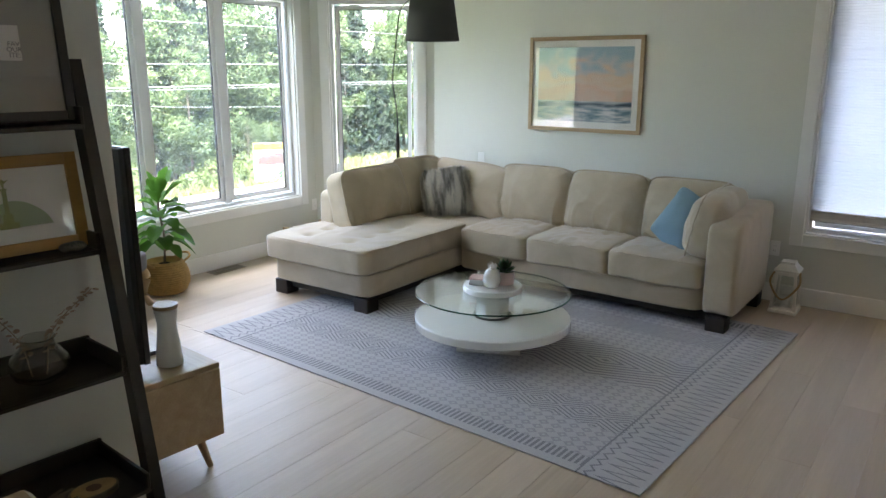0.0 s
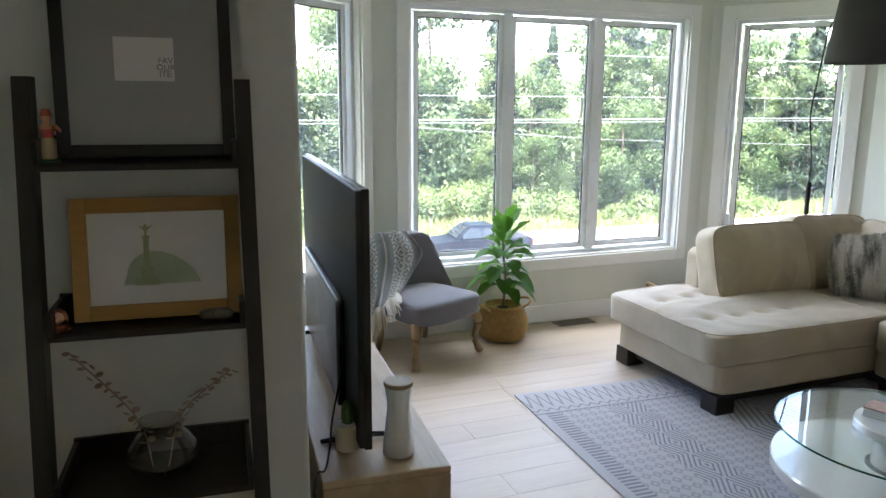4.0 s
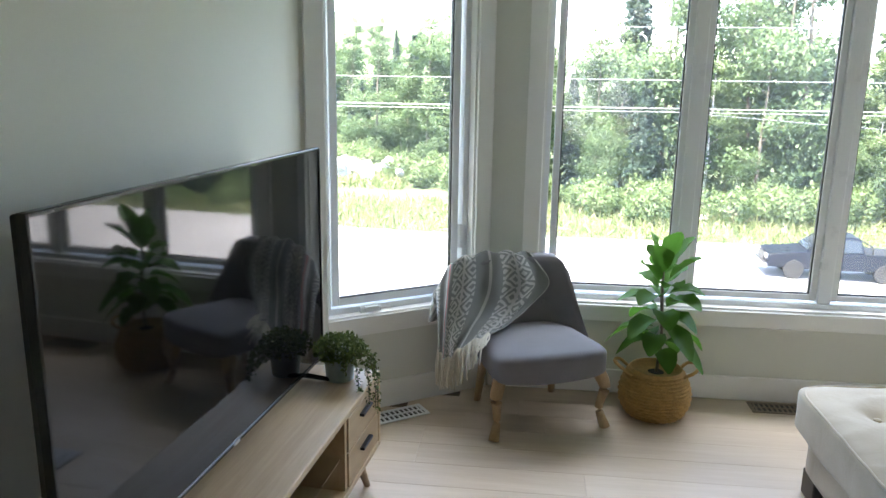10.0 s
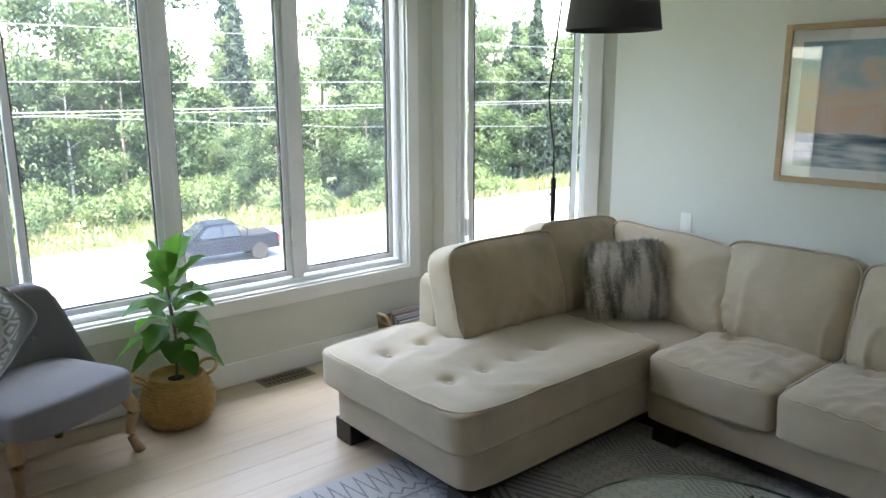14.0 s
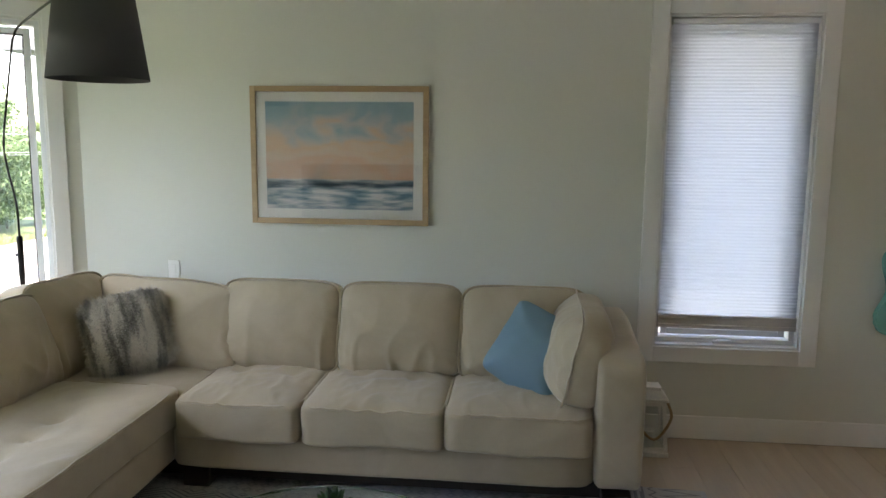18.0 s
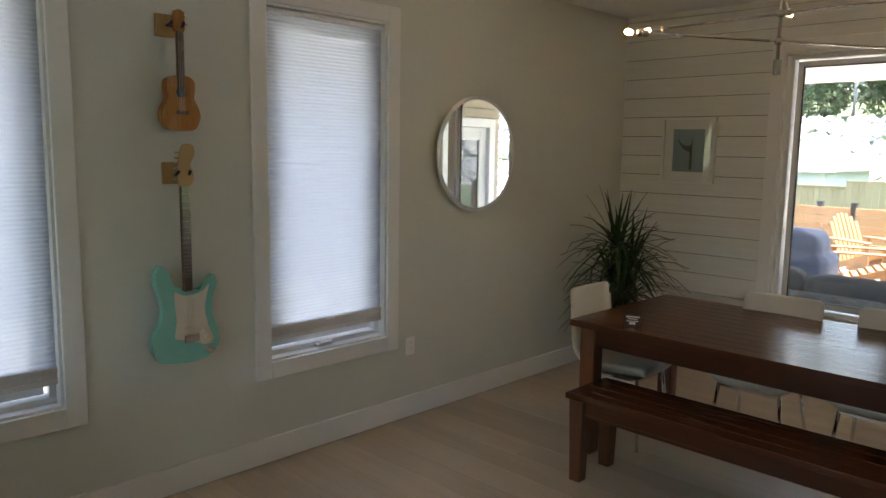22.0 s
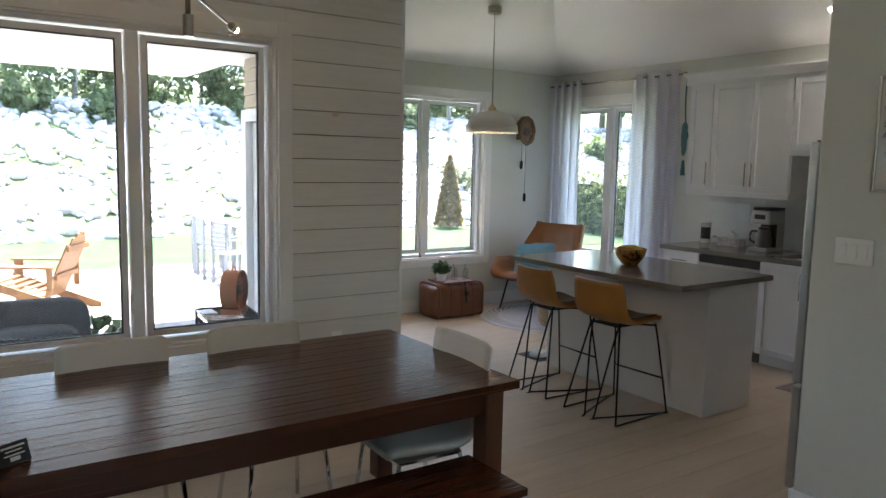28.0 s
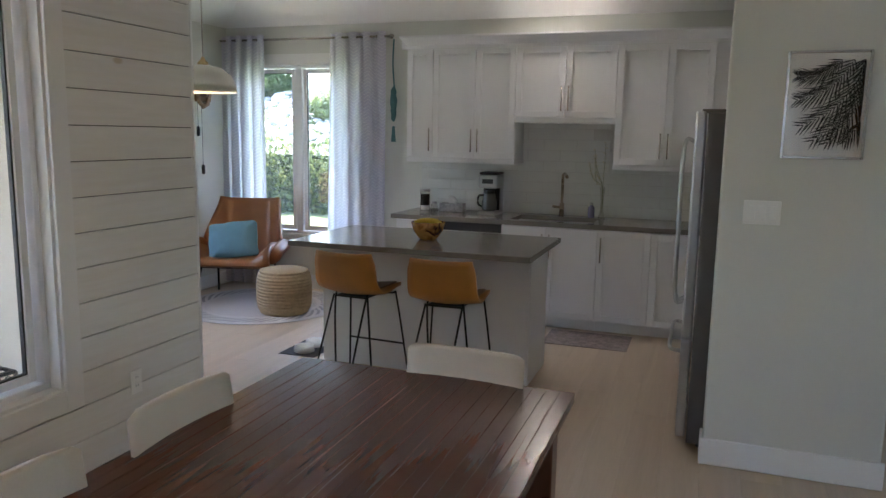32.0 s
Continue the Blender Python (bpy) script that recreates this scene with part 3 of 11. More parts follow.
LEAF = leaf_mat("broad_leaf", (0.068, 0.118, 0.043), (0.092, 0.15, 0.06), (0.12, 0.185, 0.078))
LEAF2 = leaf_mat("pale_leaf", (0.095, 0.15, 0.055), (0.125, 0.185, 0.07), (0.165, 0.225, 0.095))
NEEDLE = leaf_mat("spruce_needle", (0.038, 0.07, 0.045), (0.048, 0.085, 0.054), (0.062, 0.105, 0.065))
HEDGE = leaf_mat("hedge_leaf", (0.06, 0.09, 0.03), (0.12, 0.155, 0.055), (0.21, 0.235, 0.10))
BARK = plain("grey_bark", (0.16, 0.13, 0.10), 0.9, var=0.35, scale=5, fine=40, bump=0.5, dist=0.01)
BIRCH = plain("pale_birch_bark", (0.55, 0.53, 0.48), 0.8, var=0.3, scale=4, fine=30)


def leaves(name, pts, size, material, parent=None, seed=0, droop=0.0, long=1.0, kind="", out_from=None, thin=1.0):
    """Many small bent leaves, one mesh."""
    r = np.random.RandomState(seed)
    pts = np.asarray(pts, dtype=float)
    n = len(pts)
    d = r.normal(size=(n, 3))
    d[:, 2] -= droop
    d /= np.linalg.norm(d, axis=1)[:, None]
    e = np.cross(d, r.normal(size=(n, 3)))
    e /= np.linalg.norm(e, axis=1)[:, None]
    s = size * r.uniform(0.6, 1.3, size=(n, 1))
    if out_from is not None:
        o = pts - np.asarray(out_from, dtype=float)
        o /= np.linalg.norm(o, axis=1)[:, None] + 1e-6
        o = o + np.array((0, 0, 0.25)) + 0.35 * r.normal(size=(n, 3))
        o /= np.linalg.norm(o, axis=1)[:, None]
        e *= np.where((np.cross(d, e) * o).sum(1) < 0, 1.0, -1.0)[:, None]
    k = 3 if out_from is not None else 4
    v = np.empty((n, k, 3))
    if k == 3:
        v[:, 0], v[:, 1], v[:, 2] = pts - d * s * long * 0.4 - e * s * 0.38, pts - d * s * long * 0.4 + e * s * 0.38, pts + d * s * long * 0.6
    else:
        v[:, 0], v[:, 1], v[:, 2], v[:, 3] = pts - d * s * long * 0.5, pts + e * s * 0.36 * thin, pts + d * s * long * 0.5, pts - e * s * 0.36 * thin
        v[:, 1:4:2] += np.cross(d, e)[:, None, :] * s[:, None, :] * 0.12
    me = bpy.data.meshes.new(name)
    me.from_pydata(v.reshape(-1, 3).tolist(), [], (np.arange(n * k).reshape(n, k)).tolist())
    me.materials.append(material)
    if out_from is not None:
        me.polygons.foreach_set("use_smooth", [True] * n)
        me.normals_split_custom_set_from_vertices(np.repeat(o, 3, axis=0).tolist())
    ob = new(name, me)
    if parent:
        ob.parent = parent
        if parent.name in BASE:
            ob.matrix_parent_inverse = BASE[parent.name].inverted()
    if kind:
        ob["kind"] = kind
    return ob


def broad_tree(seed, high, wide, material, label, count=7600, bark=None, size=0.23):
    r = random.Random(seed)
    tr = thing("tree", label, "tree", group="woods across the road")
    bm = bmesh.new()
    lean = Vector((r.uniform(-0.6, 0.6), r.uniform(-0.6, 0.6), 0))
    spine = [lean * (k / 6) ** 2 + Vector((0.1 * r.uniform(-1, 1), 0.1 * r.uniform(-1, 1), high * 0.92 * k / 6)) for k in range(7)]
    sweep(bm, spine, [0.17 * (1 - k / 7.5) for k in range(7)], 7)
    centres = []
    for i in range(17):
        k = r.uniform(0.10, 0.95)
        b = spine[int(k * 6)].lerp(spine[min(6, int(k * 6) + 1)], k * 6 % 1)
        a = r.uniform(0, 6.28)
        reach = wide * (0.35 + 0.65 * math.sin(math.pi * min(1, 0.15 + k * 0.9))) * r.uniform(0.6, 1)
        tip = b + Vector((math.cos(a) * reach, math.sin(a) * reach, reach * r.uniform(0.2, 0.7)))
        sweep(bm, [b, b.lerp(tip, 0.5) + Vector((0, 0, 0.12 * reach)), tip], [0.06, 0.04, 0.012], 5)
        centres += [(tip, 0.62 * reach + 0.35), (b.lerp(tip, 0.6), 0.5 * reach + 0.3)]
    centres.append((spine[-1], 0.9))
    part("trunk", bm, bark or BARK, tr, smooth=True)
    rr = np.random.RandomState(seed)
    w = np.array([c[1] ** 2 for c in centres])
    pick = rr.choice(len(centres), count, p=w / w.sum())
    q = rr.normal(size=(count, 3))
    q /= np.linalg.norm(q, axis=1)[:, None]
    q *= rr.uniform(0.25, 1.0, size=(count, 1)) ** 0.6
    pts = np.array([centres[i][0][:] for i in pick]) + q * np.array([centres[i][1] for i in pick])[:, None] * np.array((1, 1, 0.7))
    leaves("crown", pts, size, material, tr, seed, out_from=np.array([centres[i][0][:] for i in pick]) * np.array((0.6, 0.6, 1)) - np.array((0, 0, 0.3)))
    return tr


def spruce(seed, high, wide, count=8000):
    r = random.Random(seed)
    tr = thing("tree", "tall dark green spruce among the woods", "tree", group="woods across the road")
    bm = tube([(0, 0, 0), (0.05, 0, high * 0.5), (0, 0, high)], [0.17, 0.1, 0.01], 6)
    pts = []
    tiers = int(high * 3.0)
    for i in range(tiers):
        k = (i + 0.5) / tiers
        z = high * (0.1 + 0.9 * k)
        reach = wide * (1 - k) ** 0.95 * (0.85 + 0.3 * r.random()) + 0.08
        for j in range(7):
            a = r.uniform(0, 6.28)
            rc = reach * r.uniform(0.65, 1.1)
            tip = Vector((math.cos(a) * rc, math.sin(a) * rc, z - 0.45 * rc))
            if j < 3:
                sweep(bm, [(0, 0, z), tip], [0.025, 0.006], 4)
            m = max(4, int(count / tiers / 7))
            for s in range(m):
                u = r.uniform(0.1, 1)
                pts.append((tip.x * u + r.gauss(0, 0.1), tip.y * u + r.gauss(0, 0.1), z - 0.45 * rc * u + r.gauss(0, 0.07)))
    part("trunk", bm, BARK, tr, smooth=True)
    leaves("crown", pts, 0.25, NEEDLE, tr, seed, droop=0.6, long=1.5, out_from=np.array(pts) * np.array((0, 0, 1)))
    return tr


def bush(seed, high, material, label):
    r = np.random.RandomState(seed)
    tr = thing("bush", label, "bush", group="roadside bushes")
    bm = bmesh.new()
    for i in range(6):
        a = r.uniform(0, 6.28)
        sweep(bm, [(0, 0, 0), (math.cos(a) * 0.2 * high, math.sin(a) * 0.2 * high, high * 0.5), (math.cos(a) * 0.4 * high, math.sin(a) * 0.4 * high, high * 0.85)], [0.03, 0.02, 0.006], 4)
    part("stem", bm, BARK, tr)
    q = r.normal(size=(1300, 3))
    q /= np.linalg.norm(q, axis=1)[:, None]
    q *= r.uniform(0.3, 1, size=(1300, 1)) ** 0.5 * (1 + 0.25 * np.sin(q[:, :1] * 5 + q[:, 1:2] * 4))
    leaves("crown", q * np.array((0.7, 0.7, 0.52)) * high + np.array((0, 0, 0.5 * high)), 0.19, material, tr, seed, out_from=np.tile((0, 0, 0.3 * high), (1300, 1)))
    return tr


def at_ground(x, y, turn=0.0, s=1.0):
    return Matrix.Translation((x, y, ground_z(x, y) - 0.05)) @ pose(0, 0, 0, 0, 0, turn) @ Matrix.Diagonal((s, s, s, 1))


rng = random.Random(11)
kinds_of_tree = [broad_tree(1, 14, 2.6, LEAF, "tall leafy green tree in summer woods"), broad_tree(2, 16, 2.3, LEAF2, "slender pale green poplar in summer woods", bark=BIRCH), broad_tree(3, 12, 3.0, LEAF, "broad leafy green tree in summer woods"), broad_tree(4, 10, 2.4, LEAF2, "young pale green tree at the wood's edge", bark=BIRCH), broad_tree(5, 15, 2.8, LEAF, "tall leafy green tree with forked limbs"), spruce(6, 16, 3.1), spruce(7, 11, 2.5)]
bushes = [bush(21, 1.6, LEAF2, "pale green roadside bush"), bush(22, 2.2, LEAF2, "leafy green roadside bush"), bush(23, 1.1, LEAF2, "low pale green roadside bush")]
line = [(-49, 72), (-48, 45), (-47, 22), (-48, 10), (-56, 0), (-66, -9), (-84, -22), (-120, -50)]
spots = []
for (x0, y0), (x1, y1) in zip(line, line[1:]):
    n = int(math.hypot(x1 - x0, y1 - y0) / 2.2)
    for i in range(n):
        u = (i + rng.random()) / n
        for row, back in ((0, 0.0), (1, 3.5), (2, 8.0)):
            spots.append((x0 + (x1 - x0) * u - back + rng.uniform(-1.4, 1.4), y0 + (y1 - y0) * u + rng.uniform(-1.5, 1.5) - back * 0.3, row))
# far wooded hill
for i in range(34):
    spots.append((-150 - rng.random() * 60, -25 - i * 3.4 + rng.uniform(-6, 6), 4))
used = set()
for x, y, row in spots:
    k = rng.choice((3, 6, 2, 0, 1, 4, 2)) if row == 0 else rng.choice((0, 1, 1, 4, 5, 0, 6, 2, 4))
    m = at_ground(x, y, rng.uniform(0, 360), (rng.uniform(0.7, 1.15) if row in (1, 2) else rng.uniform(0.55, 0.95)) * (0.78 + 0.16 * sstep(-6, 8, y) + 0.14 * sstep(12, 22, y)))
    if k in used:
        copy_thing(kinds_of_tree[k], m)
    else:
        kinds_of_tree[k].matrix_world = m
        used.add(k)
used = set()
for i in range(120):
    (x0, y0), (x1, y1) = line[(i * 7) % (len(line) - 2) + 1], line[(i * 7) % (len(line) - 2) + 2] if (i * 7) % (len(line) - 2) + 2 < len(line) else line[-1]
    u = rng.random()
    m = at_ground(x0 + (x1 - x0) * u + rng.uniform(1.0, 6.0), y0 + (y1 - y0) * u + rng.uniform(-2, 2), rng.uniform(0, 360))
    k = rng.choice((0, 1, 2))
    if k in used:
        copy_thing(bushes[k], m)
    else:
        bushes[k].matrix_world = m
        used.add(k)
# tall grass of the verge
r = np.random.RandomState(5)
n = 19000
gxs, gys = r.uniform(-47, -37.6, n), r.uniform(-12, 60, n)
pts = np.stack([gxs, gys, [ground_z(a, b) + r.uniform(0.0, 0.45) for a, b in zip(gxs, gys)]], 1)
MEADOW = leaf_mat("meadow_blade", (0.12, 0.16, 0.055), (0.22, 0.25, 0.10), (0.40, 0.38, 0.21))
tagged(leaves("tall_grass", pts, 0.5, MEADOW, seed=6, long=1.5, droop=-1.8, thin=0.22), "tall pale summer grass beside the road", "grass", kind="stuff")
pts = np.stack([r.uniform(-84, -52, 9000), r.uniform(-34, -6, 9000), np.zeros(9000)], 1)
pts[:, 2] = [ground_z(a, b) + 0.25 for a, b in pts[:, :2]]
tagged(leaves("tall_grass", pts, 0.7, MEADOW, seed=7, long=1.5, droop=-1.8, thin=0.3), "tall pale summer grass on the far meadow", "grass", kind="stuff")


def rock_verts(r, s):
    bm = bmesh.new()
    bmesh.ops.create_icosphere(bm, subdivisions=1, radius=1)
    k = Vector((r.uniform(-9, 9), r.uniform(-9, 9), r.uniform(-9, 9)))
    sc = Vector((r.uniform(0.7, 1.3), r.uniform(0.6, 1.1), r.uniform(0.45, 0.8))) * s
    vs = []
    for v in bm.verts:
        q = v.co * (1 + 0.35 * noise.noise(v.co * 1.3 + k))
        vs.append(Vector((q.x * sc.x, q.y * sc.y, q.z * sc.z)))
    fs = [[v.index for v in f.verts] for f in bm.faces]
    bm.free()
    return vs, fs


def rock_field(name, spots_of_rock, material, label, seed):
    r = random.Random(seed)
    shapes = [rock_verts(r, 1.0) for _ in range(14)]
    vs, fs = [], []
    for x, y, z, s in spots_of_rock:
        sv, sf = r.choice(shapes)
        e = Euler((r.uniform(-0.7, 0.7), r.uniform(-0.7, 0.7), r.uniform(0, 6.28))).to_matrix()
        b = len(vs)
        vs += [tuple(e @ q * s + Vector((x, y, z))) for q in sv]
        fs += [[b + i for i in f] for f in sf]
    me = bpy.data.meshes.new(name)
    me.from_pydata(vs, [], fs)
    me.materials.append(material)
    return tagged(new(name, me), label, "rocks", kind="stuff")


mr, t, p = tree_of("pale_blasted_rock")
g = t.nodes.new("ShaderNodeNewGeometry").outputs["Random Per Island"]
n2 = node(t, "TexNoise", Scale=6.0, Detail=6.0)
link(t, place(t), n2.inputs["Vector"])
link(t, ramp(t, maths(t, "MULTIPLY_ADD", n2.outputs["Fac"], 0.5, maths(t, "MULTIPLY", g, 0.5)), [(0.2, (0.34, 0.34, 0.345)), (0.5, (0.50, 0.49, 0.475)), (0.8, (0.62, 0.60, 0.56))]), p.inputs["Base Color"])
p.inputs["Roughness"].default_value = 0.9
bump_of(t, n2.outputs["Fac"], 0.5, 0.03, p)
ROCK = mr
field = []
for i in range(12000):
    if i % 3:
        y = rng.uniform(-16, 30)
        x = 18.0 + 9.5 * sstep(6.6, 8.2, y) + 10.2 * rng.random()
    else:
        x, y = rng.uniform(5, 36), -14.5 - 11 * rng.random()
    field.append((x, y, ground_z(x, y) + 0.05, rng.choice((0.10, 0.13, 0.17, 0.22, 0.28))))
rock_field("rock_slope", field, ROCK, "slope of pale blasted boulders above the lawn", 3)
rock_field("rock_pile", [(-62 + rng.gauss(0, 3.5), -12 + rng.gauss(0, 2.5), -5.6 + rng.random() * 0.9, rng.uniform(0.3, 0.9)) for _ in range(60)], ROCK, "pile of pale boulders in the meadow", 4)
rock_field("rock_pile", [(-46 + rng.gauss(0, 2.0), 13 + rng.gauss(0, 5), -5.7, rng.uniform(0.2, 0.6)) for _ in range(26)], ROCK, "scattered pale boulders at the wood's edge", 5)
# green on and above the rock slope
for i in range(44):
    y = -20 + i * 1.15
    m = at_ground(29.3 + 9.5 * sstep(6.6, 8.2, y) + rng.uniform(-0.6, 3.0), y, rng.uniform(0, 360))
    copy_thing(kinds_of_tree[rng.choice((1, 3, 3))] if i % 2 == 0 else bushes[rng.choice((0, 1))], m)
for i in range(14):
    x, y = (rng.uniform(25, 28), rng.uniform(-12, 9)) if i % 3 == 0 else (rng.uniform(8, 30), rng.uniform(-17, -26))
    copy_thing(bushes[2], at_ground(x, y, rng.uniform(0, 360)))
for i in range(10):
    copy_thing(kinds_of_tree[rng.choice((2, 3, 4))], at_ground(6 + i * 3.2, -27 + rng.uniform(-2, 2), rng.uniform(0, 360)))

# hedge beyond the kitchen window
hedge = thing("hedge", "clipped green garden hedge", "hedge", (13, -10.5, -0.3), room=True)
r = np.random.RandomState(9)
n = 15000
hp = np.stack([r.uniform(4, 24, n), r.uniform(-11.2, -9.9, n), r.uniform(-0.25, 1.45, n)], 1)
hp[:, 1] = np.where(r.uniform(size=n) < 0.6, -9.95 + r.normal(0, 0.06, n), hp[:, 1])
hp[:, 2] += 0.08 * np.sin(hp[:, 0] * 2.1)
leaves("foliage", hp, 0.11, HEDGE, hedge, 10)
# one near-black block for stems, the hedge's inner shade put into its colour
part("stem", box(4, -10.9, -0.3, 24, -10.2, 1.1), plain("hedge_inner_shade", (0.02, 0.03, 0.01), 1.0), hedge)
th = thing("thuja", "narrow rust-tinged thuja on the lawn", "shrub", (17.6, -7.2, -0.28))
k = r.uniform(0, 1, 2600)
a = r.uniform(0, 6.28, 2600)
rad = 0.42 * (1 - k) ** 0.7 * r.uniform(0.75, 1.05, 2600)
part("trunk", tube([(0, 0, 0), (0, 0, 1.9)], [0.05, 0.01], 6), BARK, th)
leaves("foliage", np.stack([np.cos(a) * rad, np.sin(a) * rad, 0.1 + 2.0 * k], 1), 0.12, leaf_mat("rusty_thuja", (0.10, 0.07, 0.02), (0.20, 0.13, 0.03), (0.26, 0.2, 0.06)), th, 12)


# ---- patio, neighbours, road side ----
DECKW = timber("pale_deck_board", (0.40, 0.37, 0.33), (0.30, 0.27, 0.235), 1, 0.75)
deck = thing("patio_deck", "pale sunlit deck of long boards", "deck", (8.8, 4.0, -0.3), kind="structure", room=True)
dme = {}
for i in range(57):
    x = 4.74 + i * 0.142
    y0, y1 = (2.56, 9.4) if x < 7.1 else (-0.5, 9.4)
    key = (y0, y1)
    if key not in dme:
        b2 = box(0.003, y0, -0.19, 0.139, y1, -0.16, 0.003, 1)
        me = bpy.data.meshes.new("deck_board")
        b2.to_mesh(me)
        b2.free()
        me.materials.append(DECKW)
        dme[key] = me
    ob = new("deck_board", dme[key])
    ob.parent = deck
    ob.matrix_parent_inverse = BASE[deck.name].inverted()
    ob.location = (x, 0, 0)
part("joists", box(4.74, 2.56, -0.40, 12.8, 9.4, -0.195), JOINT, deck)
part("joists", box(7.1, -0.5, -0.40, 12.8, 2.555, -0.195), JOINT, deck)
DK = -0.159

# siding and patio door on the nook's outer wall
SID = plain("tan_vinyl_siding", (0.46, 0.40, 0.31), 0.55, var=0.05, stretch=(0.1, 1, 1), scale=20)
sd = thing("siding", "tan lapped siding on the outer wall", "siding", (5.9, 2.5, 0), kind="structure", room=True)
for i in range(24):
    z0 = -0.25 + i * 0.118
    for x0, x1 in ((4.72, 5.88), (6.92, 7.10)) if z0 < 2.05 else ((4.72, 7.10),):
        bm = bmesh.new()
        vs = [bm.verts.new(q) for q in ((x0, 2.484, z0), (x1, 2.484, z0), (x1, 2.512, z0), (x0, 2.512, z0), (x0, 2.484, z0 + 0.117), (x1, 2.484, z0 + 0.117), (x1, 2.490, z0 + 0.117), (x0, 2.490, z0 + 0.117))]
        for f in ((0, 1, 2, 3), (4, 7, 6, 5), (3, 2, 6, 7), (0, 4, 5, 1), (0, 3, 7, 4), (1, 5, 6, 2)):
            bm.faces.new([vs[k] for k in f])
        part("siding_board", bm, SID, sd)
for i in range(20):
    z0 = -0.25 + i * 0.118
    for y0, y1 in ((2.515, 3.1), (4.99, 6.27)):
        part("siding_board", box(4.705, y0, z0, 4.725, y1, z0 + 0.116, 0.003, 1), SID, sd)
pdr = thing("door_patio", "white glazed patio door in the siding", "door", (6.4, 2.5, -0.2), kind="structure", room=True)
for x0, x1, z0, z1 in ((6.80, 6.915, -0.2, 2.08), (5.885, 6.0, -0.2, 2.08), (6.0, 6.80, 1.97, 2.08)):
    part("door_casing", box(x0, 2.485, z0, x1, 2.60, z1, 0.004, 1), VINYL, pdr)
for x0, x1, z0, z1 in ((6.66, 6.799, -0.15, 1.965), (6.001, 6.13, -0.15, 1.965), (6.13, 6.66, 1.80, 1.965), (6.13, 6.66, -0.15, 0.1)):
    part("stile", box(x0, 2.49, z0, x1, 2.535, z1, 0.004, 1), VINYL, pdr)
part("door_glass", box(6.13, 2.505, 0.1, 6.66, 2.512, 1.80), pane_glass("door_pane", (0.5, 0.55, 0.6), 3.0), pdr)
part("threshold", box(6.0, 2.49, -0.2, 6.80, 2.62, -0.155), VINYL, pdr)
wl = thing("wall_lantern", "black outdoor wall lantern with frosted panes", "lamp", (5.72, 2.515, 1.95))
OUTM = plain("outdoor_black_metal", (0.02, 0.02, 0.02), 0.5)
part("back_plate", box(-0.05, 0, -0.08, 0.05, 0.012, 0.08, 0.003, 1), OUTM, wl)
part("arm", tube([(0, 0.01, 0.06), (0, 0.10, 0.10)], 0.01, 8), OUTM, wl)
part("roof", turned([(0.10, 0.10), (0.05, 0.14), (0.03, 0.17), (0, 0.171)], 4, (0, 0.11, 0)), OUTM, wl)
part("glass", turned([(0.055, -0.13), (0.08, 0.098)], 4, (0, 0.11, 0)), plain("frosted_glass", (0.6, 0.6, 0.55), 0.4), wl)
for i in range(4):
    a = radians(90 * i)
    part("bar", tube([(0.058 * math.cos(a), 0.11 + 0.058 * math.sin(a), -0.14), (0.084 * math.cos(a), 0.11 + 0.084 * math.sin(a), 0.10)], 0.006, 5), OUTM, wl)
part("base", turned([(0.06, -0.145), (0.06, -0.13), (0, -0.129)], 4, (0, 0.11, 0)), OUTM, wl)

# wicker sofa, its back to the window
WICK = plain("grey_wicker", (0.13, 0.135, 0.14), 0.7, var=0.35, scale=60, fine=90, bump=0.9, stretch=(1, 1, 2.2), dist=0.006)
CHAR = plain("charcoal_cushion", (0.07, 0.075, 0.08), 0.9, var=0.1)
ws = thing("wicker_sofa", "grey wicker garden sofa with charcoal cushions on the deck", "garden sofa", (5.75, 4.85, DK), room=True)
part("back_panel", cushion(0.12, 1.35, 0.72, 12, 9, 0, m=Matrix.Translation((5.42, 4.88, DK + 0.36))), WICK, ws, smooth=True)
bm = bmesh.new()
for i in range(15):
    sweep(bm, [(5.355, 4.22 + k * 0.022, DK + 0.03 + i * 0.045 + 0.006 * (-1) ** (k + i)) for k in range(61)], 0.012, 4)
part("weave", bm, WICK, ws)
part("seat_frame", box(5.48, 4.22, DK + 0.05, 6.15, 5.54, DK + 0.32, 0.03), WICK, ws)
for y in (4.26, 5.50):
    part("arm", cushion(0.75, 0.12, 0.56, 10, 8, 0, m=Matrix.Translation((5.78, y, DK + 0.28))), WICK, ws, smooth=True)
part("seat_cushion", cushion(0.62, 1.15, 0.15, 12, 6, 0.2, m=Matrix.Translation((5.82, 4.88, DK + 0.40))), CHAR, ws, smooth=True)
part("back_cushion", cushion(0.16, 0.80, 0.42, 14, 6, 0.1, 0.01, m=Matrix.Translation((5.56, 4.53, DK + 0.66))), CHAR, ws, smooth=True)
part("back_cushion", cushion(0.16, 0.55, 0.44, 14, 6, 0.1, 0.01, m=Matrix.Translation((5.56, 5.20, DK + 0.68))), CHAR, ws, smooth=True)

# wooden deck chairs
CEDAR = timber("golden_cedar", (0.30, 0.15, 0.05), (0.19, 0.085, 0.03), 2, 0.5)


